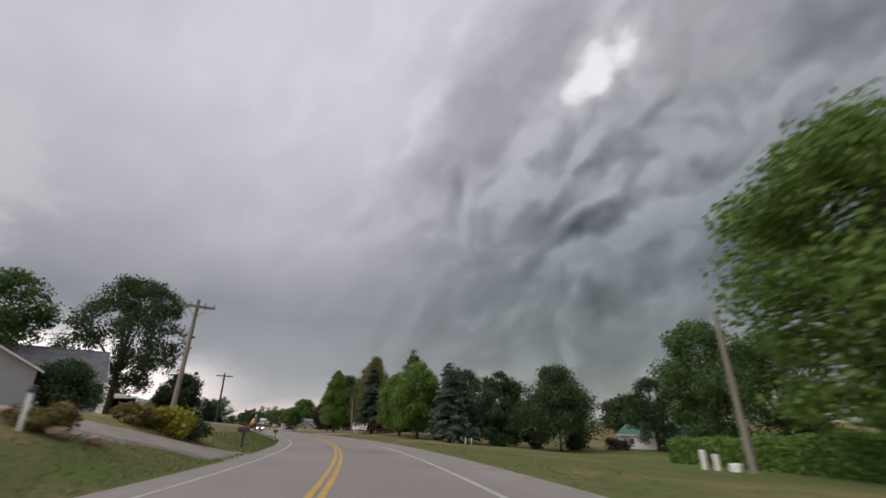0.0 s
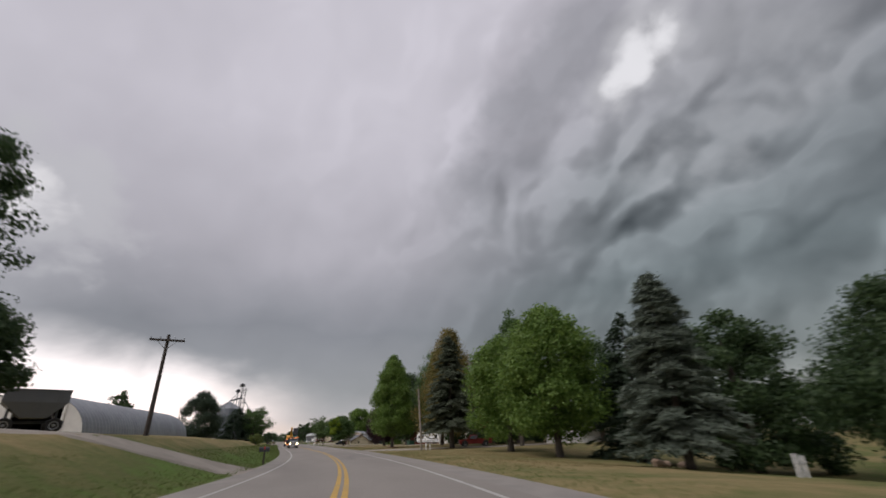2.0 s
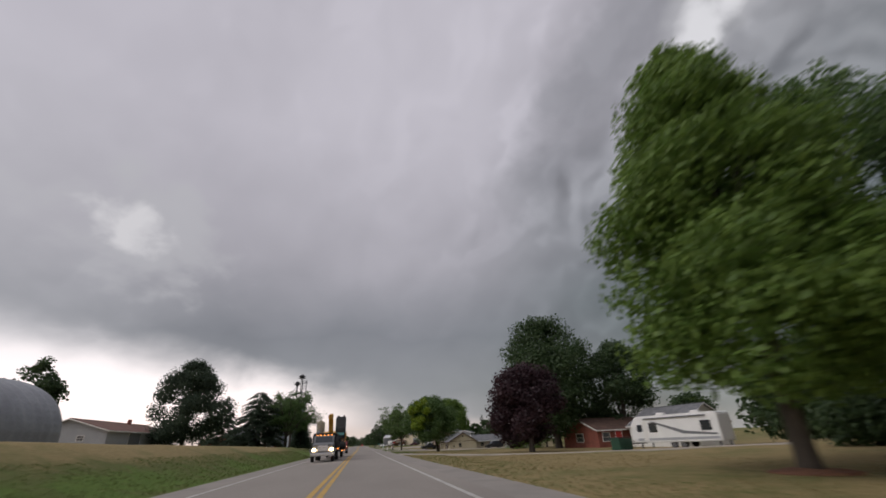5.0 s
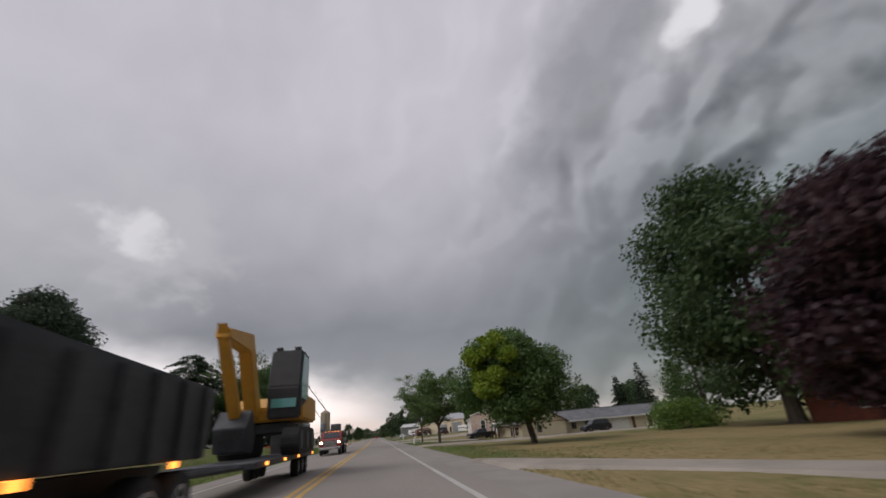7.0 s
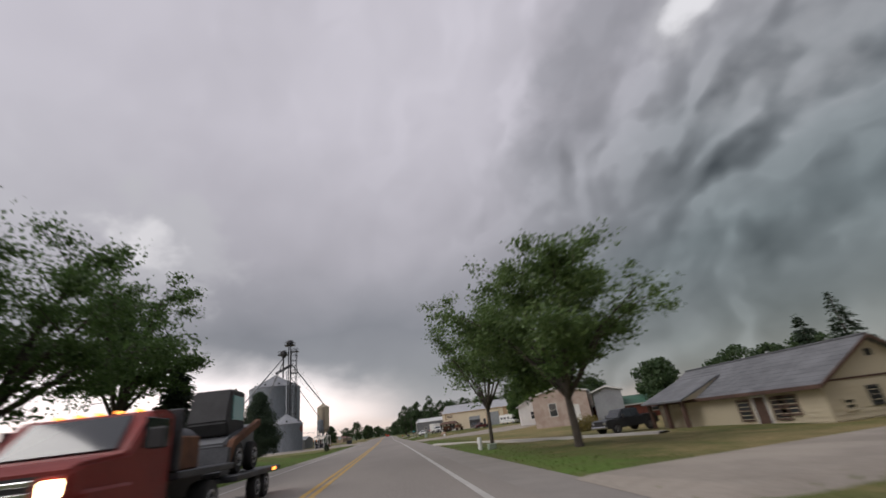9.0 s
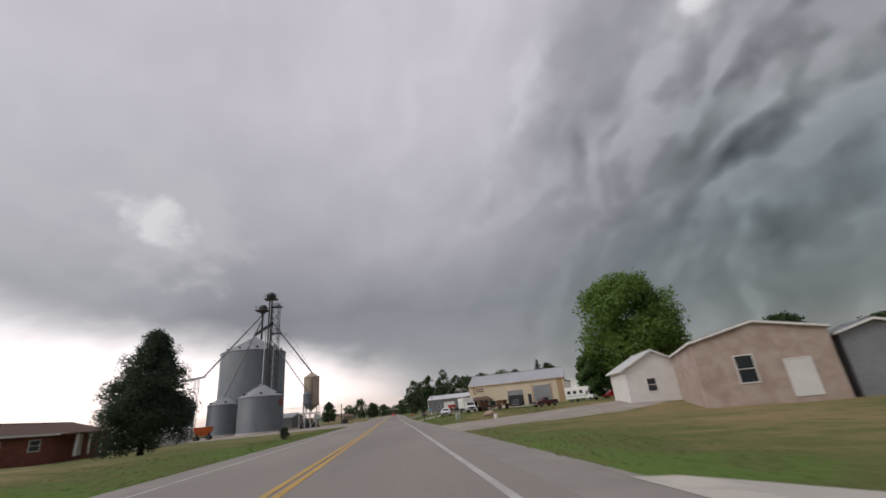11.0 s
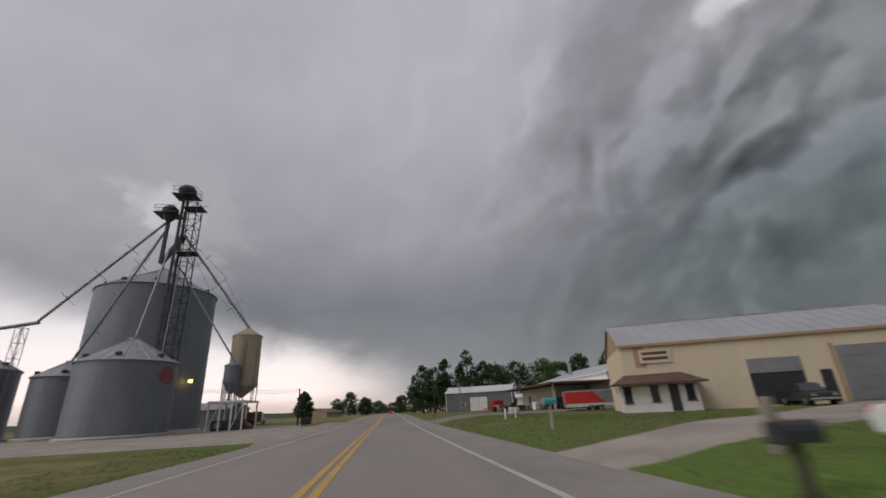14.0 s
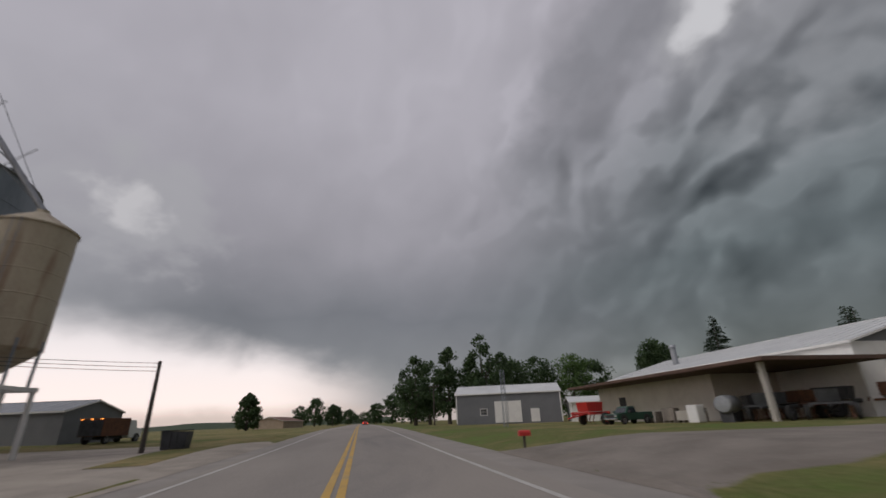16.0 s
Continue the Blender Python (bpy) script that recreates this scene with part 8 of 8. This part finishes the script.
barrel("white_bucket", 10.2, 140.0, 0.16, 0.34, WHITE, "white plastic bucket on grass", "bucket")
it = thing("liquid_tote", 11.4, 190.3, None, 10, "white square liquid tote in a steel cage", "tank")
part("tank", block(-0.33, 0.33, -0.33, 0.33, 0.1, 0.6, 0.04), WHITE, it)
part("pallet", block(-0.36, 0.36, -0.36, 0.36, -0.05, 0.098), WOOD_POLE, it)
for i in range(5):
    a = -0.35 + i * 0.175
    for sy in (-0.35, 0.35):
        bm = bmesh.new()
        tube(bm, (a, sy, 0.1), (a, sy, 0.62), 0.012, n=5)
        tube(bm, (sy, a, 0.1), (sy, a, 0.62), 0.012, n=5)
        part("cage_bar", bm, GALV, it)
ap = thing("white_appliance", 20.6, 212.0, None, 12, "white household appliance standing outdoors", "appliance")
part("cabinet", block(-0.36, 0.36, -0.34, 0.34, 0, 1.0, 0.02), CLEAN_WHITE, ap)
part("door", block(-0.33, 0.33, -0.37, -0.342, 0.06, 0.95, 0.01), WHITE, ap)
part("handle", block(0.24, 0.27, -0.4, -0.37, 0.5, 0.8), STEEL_GREY, ap)


# ---- farm machinery ----
def gravity_wagon(x, y, rz, z, s, material, label):
    t = scaled_thing("gravity_wagon", x, y, rz, s, label, "farm wagon", z)
    bm = bmesh.new()
    a = [bm.verts.new(c) for c in ((-1.5, -1.1, 2.4), (1.5, -1.1, 2.4), (1.5, 1.1, 2.4), (-1.5, 1.1, 2.4))]
    m = [bm.verts.new(c) for c in ((-1.5, -1.1, 1.7), (1.5, -1.1, 1.7), (1.5, 1.1, 1.7), (-1.5, 1.1, 1.7))]
    b = [bm.verts.new(c) for c in ((-0.5, -0.9, 0.85), (0.7, -0.9, 0.85), (0.7, 0.4, 0.85), (-0.5, 0.4, 0.85))]
    for p, q in ((a, m), (m, b)):
        for i in range(4):
            bm.faces.new((p[i], q[i], q[(i + 1) % 4], p[(i + 1) % 4]))
    bm.faces.new(b)
    bm.faces.new(a[::-1])
    part("hopper", bm, material, t)
    part("rim", block(-1.54, 1.54, -1.14, -1.08, 2.36, 2.44), material, t)
    for px in (-1.0, 0.0, 1.0):
        part("rib", block(px - 0.04, px + 0.04, -1.16, -1.102, 1.7, 2.38), material, t)
    part("running_gear", block(-1.6, 1.6, -0.1, 0.1, 0.55, 0.7), STEEL_DARK, t)
    for px in (-1.1, 1.1):
        for py in (-0.85, 0.85):
            wheel(t, px, py, 0.42, 0.25)
        part("leg", block(px - 0.06, px + 0.06, -0.7, 0.7, 0.6, 1.75), STEEL_DARK, t)
    return t


gravity_wagon(-22.5, -20.9, 25, ground(-22.5, -20.9), 1.2, STEEL_SLATE, "dark steel gravity wagon beside a barn")
gravity_wagon(-31.0, 189.5, 10, None, 0.9, ORANGE, "orange gravity wagon in a gravel yard")


def implement(x, y, rz, s, material, label, seed):
    rnd = random.Random(seed)
    t = scaled_thing("farm_implement", x, y, rz, s, label, "farm machinery", group="farm machinery")
    for sy in (-0.9, 0.0, 0.9):
        part("frame_bar", block(-1.2, 1.2, sy - 0.06, sy + 0.06, 0.75, 0.87), material, t)
    for sx in (-1.1, 1.1):
        part("frame_bar", block(sx - 0.05, sx + 0.05, -1.0, 1.0, 0.872, 0.98), material, t)
    for i in range(6):
        px, py = -1.0 + 0.4 * i, rnd.choice((-0.9, 0.9))
        bm = bmesh.new()
        tube(bm, (px, py, 0.8), (px + 0.25, py, 0.35), 0.04, n=6)
        tube(bm, (px + 0.25, py, 0.35), (px + 0.05, py, 0.02), 0.035, 0.015, n=6)
        part("tine", bm, RUST, t)
    part("hopper", side_hull([(-0.8, 1.0), (0.8, 1.0), (0.95, 1.7), (-0.95, 1.7)], 1.1, 0.02), material, t)
    for sy in (-1.15, 1.15):
        wheel(t, -0.3, sy, 0.45, 0.22, material)
    bm = bmesh.new()
    tube(bm, (1.2, 0.4, 0.8), (2.6, 0, 0.5), 0.05, n=6)
    tube(bm, (1.2, -0.4, 0.8), (2.6, 0, 0.5), 0.05, n=6)
    part("drawbar", bm, material, t)
    return t


implement(16.7, 217.7, 200, 0.9, RED_PAINT, "red farm implement standing in a yard", 1)
for i, (px, py) in enumerate(((24.4, 211.5), (26.6, 210.5), (28.8, 210.0), (31.0, 208.5))):
    implement(px, py, 60 + 25 * i, 0.85 + 0.08 * i, RUST if i % 2 else STEEL_DARK, "rusty old farm implement under a canopy" if i % 2 else "dark old farm implement under a canopy", 3 + i)
gp = thing("grain_pit_hood", -16.6, 208.6, 0.1, 0, "dark steel hood over a grain pit beneath hopper bins", "grain pit")
part("housing", block(-1.7, 1.5, -1.3, 1.3, -0.2, 1.15, 0.05), STEEL_DARK, gp)
part("chute", side_hull([(1.5, 0.1), (2.4, 0.1), (2.4, 0.3), (1.5, 1.0)], 1.2, 0.02), RUST, gp)
part("motor", block(-1.2, -0.5, -1.65, -1.302, 0.3, 0.8, 0.06), STEEL_GREY, gp)
bm = bmesh.new()
tube(bm, (-0.6, 0, 1.15), (-0.6, 0, 2.6), 0.12, n=10)
part("stack", bm, GALV, gp)
lattice("antenna_mast", 12.4, 224.2, ground(12.4, 224.2), 0.3, 4.6, GALV, "thin lattice mast beside sheds", 0.5, "mast", bars=0.018)

for i, (px, py, h) in enumerate(((20.6, 216.2, 0.75), (21.4, 215.4, 0.9), (21.8, 214.6, 0.7), (22.4, 213.9, 0.85))):
    pc = thing("pallet_crate", px, py, None, 20 + 8 * i, "weathered grey wooden crate on a pallet beside a building", "crate", "crates by the building")
    part("box", block(-0.42, 0.42, -0.4, 0.4, 0.1, h, 0.02), WOOD_POLE if i % 2 else CONCRETE, pc)
    for sy in (-0.36, 0.0, 0.36):
        part("runner", block(-0.45, 0.45, sy - 0.05, sy + 0.05, -0.05, 0.098), WOOD_POLE, pc)
    for k in range(4):
        part("slat", block(-0.4 + 0.22 * k, -0.26 + 0.22 * k, -0.43, -0.402, 0.12, h - 0.04), WOOD_POLE, pc)
vt = thing("steel_tank", 21.7, 210.6, None, 28, "rusty horizontal steel tank on a stand", "tank")
bm = bmesh.new()
lathe(bm, [(0.05, -0.85), (0.42, -0.8), (0.5, -0.7), (0.5, 0.7), (0.42, 0.8), (0.05, 0.85)], 18)
bmesh.ops.transform(bm, matrix=pose(0, 0, 0.95, 0, 90, 0), verts=bm.verts)
smooth(part("vessel", bm, GALV_DULL, vt))
for px in (-0.5, 0.5):
    part("leg", block(px - 0.06, px + 0.06, -0.35, 0.35, -0.05, 0.6), STEEL_DARK, vt)
for i, (px, py, rz) in enumerate(((22.6, 208.6, 15), (24.0, 206.6, 40))):
    implement(px, py, rz, 0.85, STEEL_DARK, "dark old farm implement under a canopy", 21 + i)

# scrap beside the box truck
for i, (px, py, rz, mt) in enumerate(((13.0, 158.4, 20, RUST), (14.4, 159.4, 75, STEEL_DARK), (15.2, 158.2, 130, RUST))):
    implement(px, py, rz, 0.62, mt, "rusty scrap machinery standing in grass" if mt is RUST else "dark scrap machinery standing in grass", 31 + i)
barrel("fuel_drum", 13.2, 160.2, 0.42, 0.95, RUST, "big rusty drum among scrap machinery", "drum")

# yard behind the grain bins
gable("grain_shed", -32.0, 238.0, -12, 15, 7, 2.9, 3.9, STEEL_SLATE, GALV_DULL, "long low grey metal shed behind grain bins", "shed", z=0.2, over=0.15, ribs=0.9)
gt = scaled_thing("grain_truck", -20.6, 232.5, 80, 0.8, "brown grain truck with lit marker lamps seen from behind", "truck")
part("box", block(-4.0, 0.0, -1.25, 1.25, 0.75, 2.5, 0.03), RUST, gt)
part("tailgate", block(-4.06, -4.002, -1.2, 1.2, 0.8, 2.3, 0.02), STEEL_DARK, gt)
for sy in (-1.0, 0.0, 1.0):
    part("marker_lamp", block(-4.09, -4.003, sy - 0.09, sy + 0.09, 2.36, 2.47, 0.02), LAMP_AMBER, gt)
part("cab", side_hull([(0.2, 0.5), (2.4, 0.5), (2.4, 1.35), (1.5, 1.5), (1.2, 2.3), (0.2, 2.3)], 2.2, 0.05), CLEAN_WHITE, gt)
part("chassis", block(-4.0, 2.2, -0.45, 0.45, 0.45, 0.748), STEEL_DARK, gt)
for px in (-3.0, 1.6):
    for sy in (-1.0, 1.0):
        wheel(gt, px, sy, 0.48, 0.28)
drive("grass_island", [(-7.2, 204.0), (-8.2, 211), (-8.6, 219), (-8.2, 232)], (2.4, 5.2), LAWN, 0.02, label="rough grass strip between a gravel yard and the road", category="grass")

# ---- low hills on the western horizon ----
verts, faces = [], []
n = 60
for i in range(n + 1):
    a = radians(-58 + 62 * i / n)
    for r, h in ((1150, -3), (1350, 14 + 7 * noise.noise((i * 0.16, 0, 5)) + 2.0 * noise.noise((i * 0.9, 3, 5))), (1700, -6)):
        verts.append((r * math.sin(a), 150 + r * math.cos(a), h))
for i in range(n):
    for k in range(2):
        q = i * 3 + k
        faces.append((q, q + 3, q + 4, q + 1))
hl = raw("distant_hills", verts, faces, L_DARK)
tagged(hl, "low dark wooded hills on the horizon", "hills", kind="structure")


# ---- true size: the plan above is drawn at five sixths ----
for ob in [o for o in scene.objects if o.parent is None and o.type in {"MESH", "EMPTY"}]:
    ob.matrix_basis = Matrix.Scale(SIZE, 4) @ ob.matrix_basis
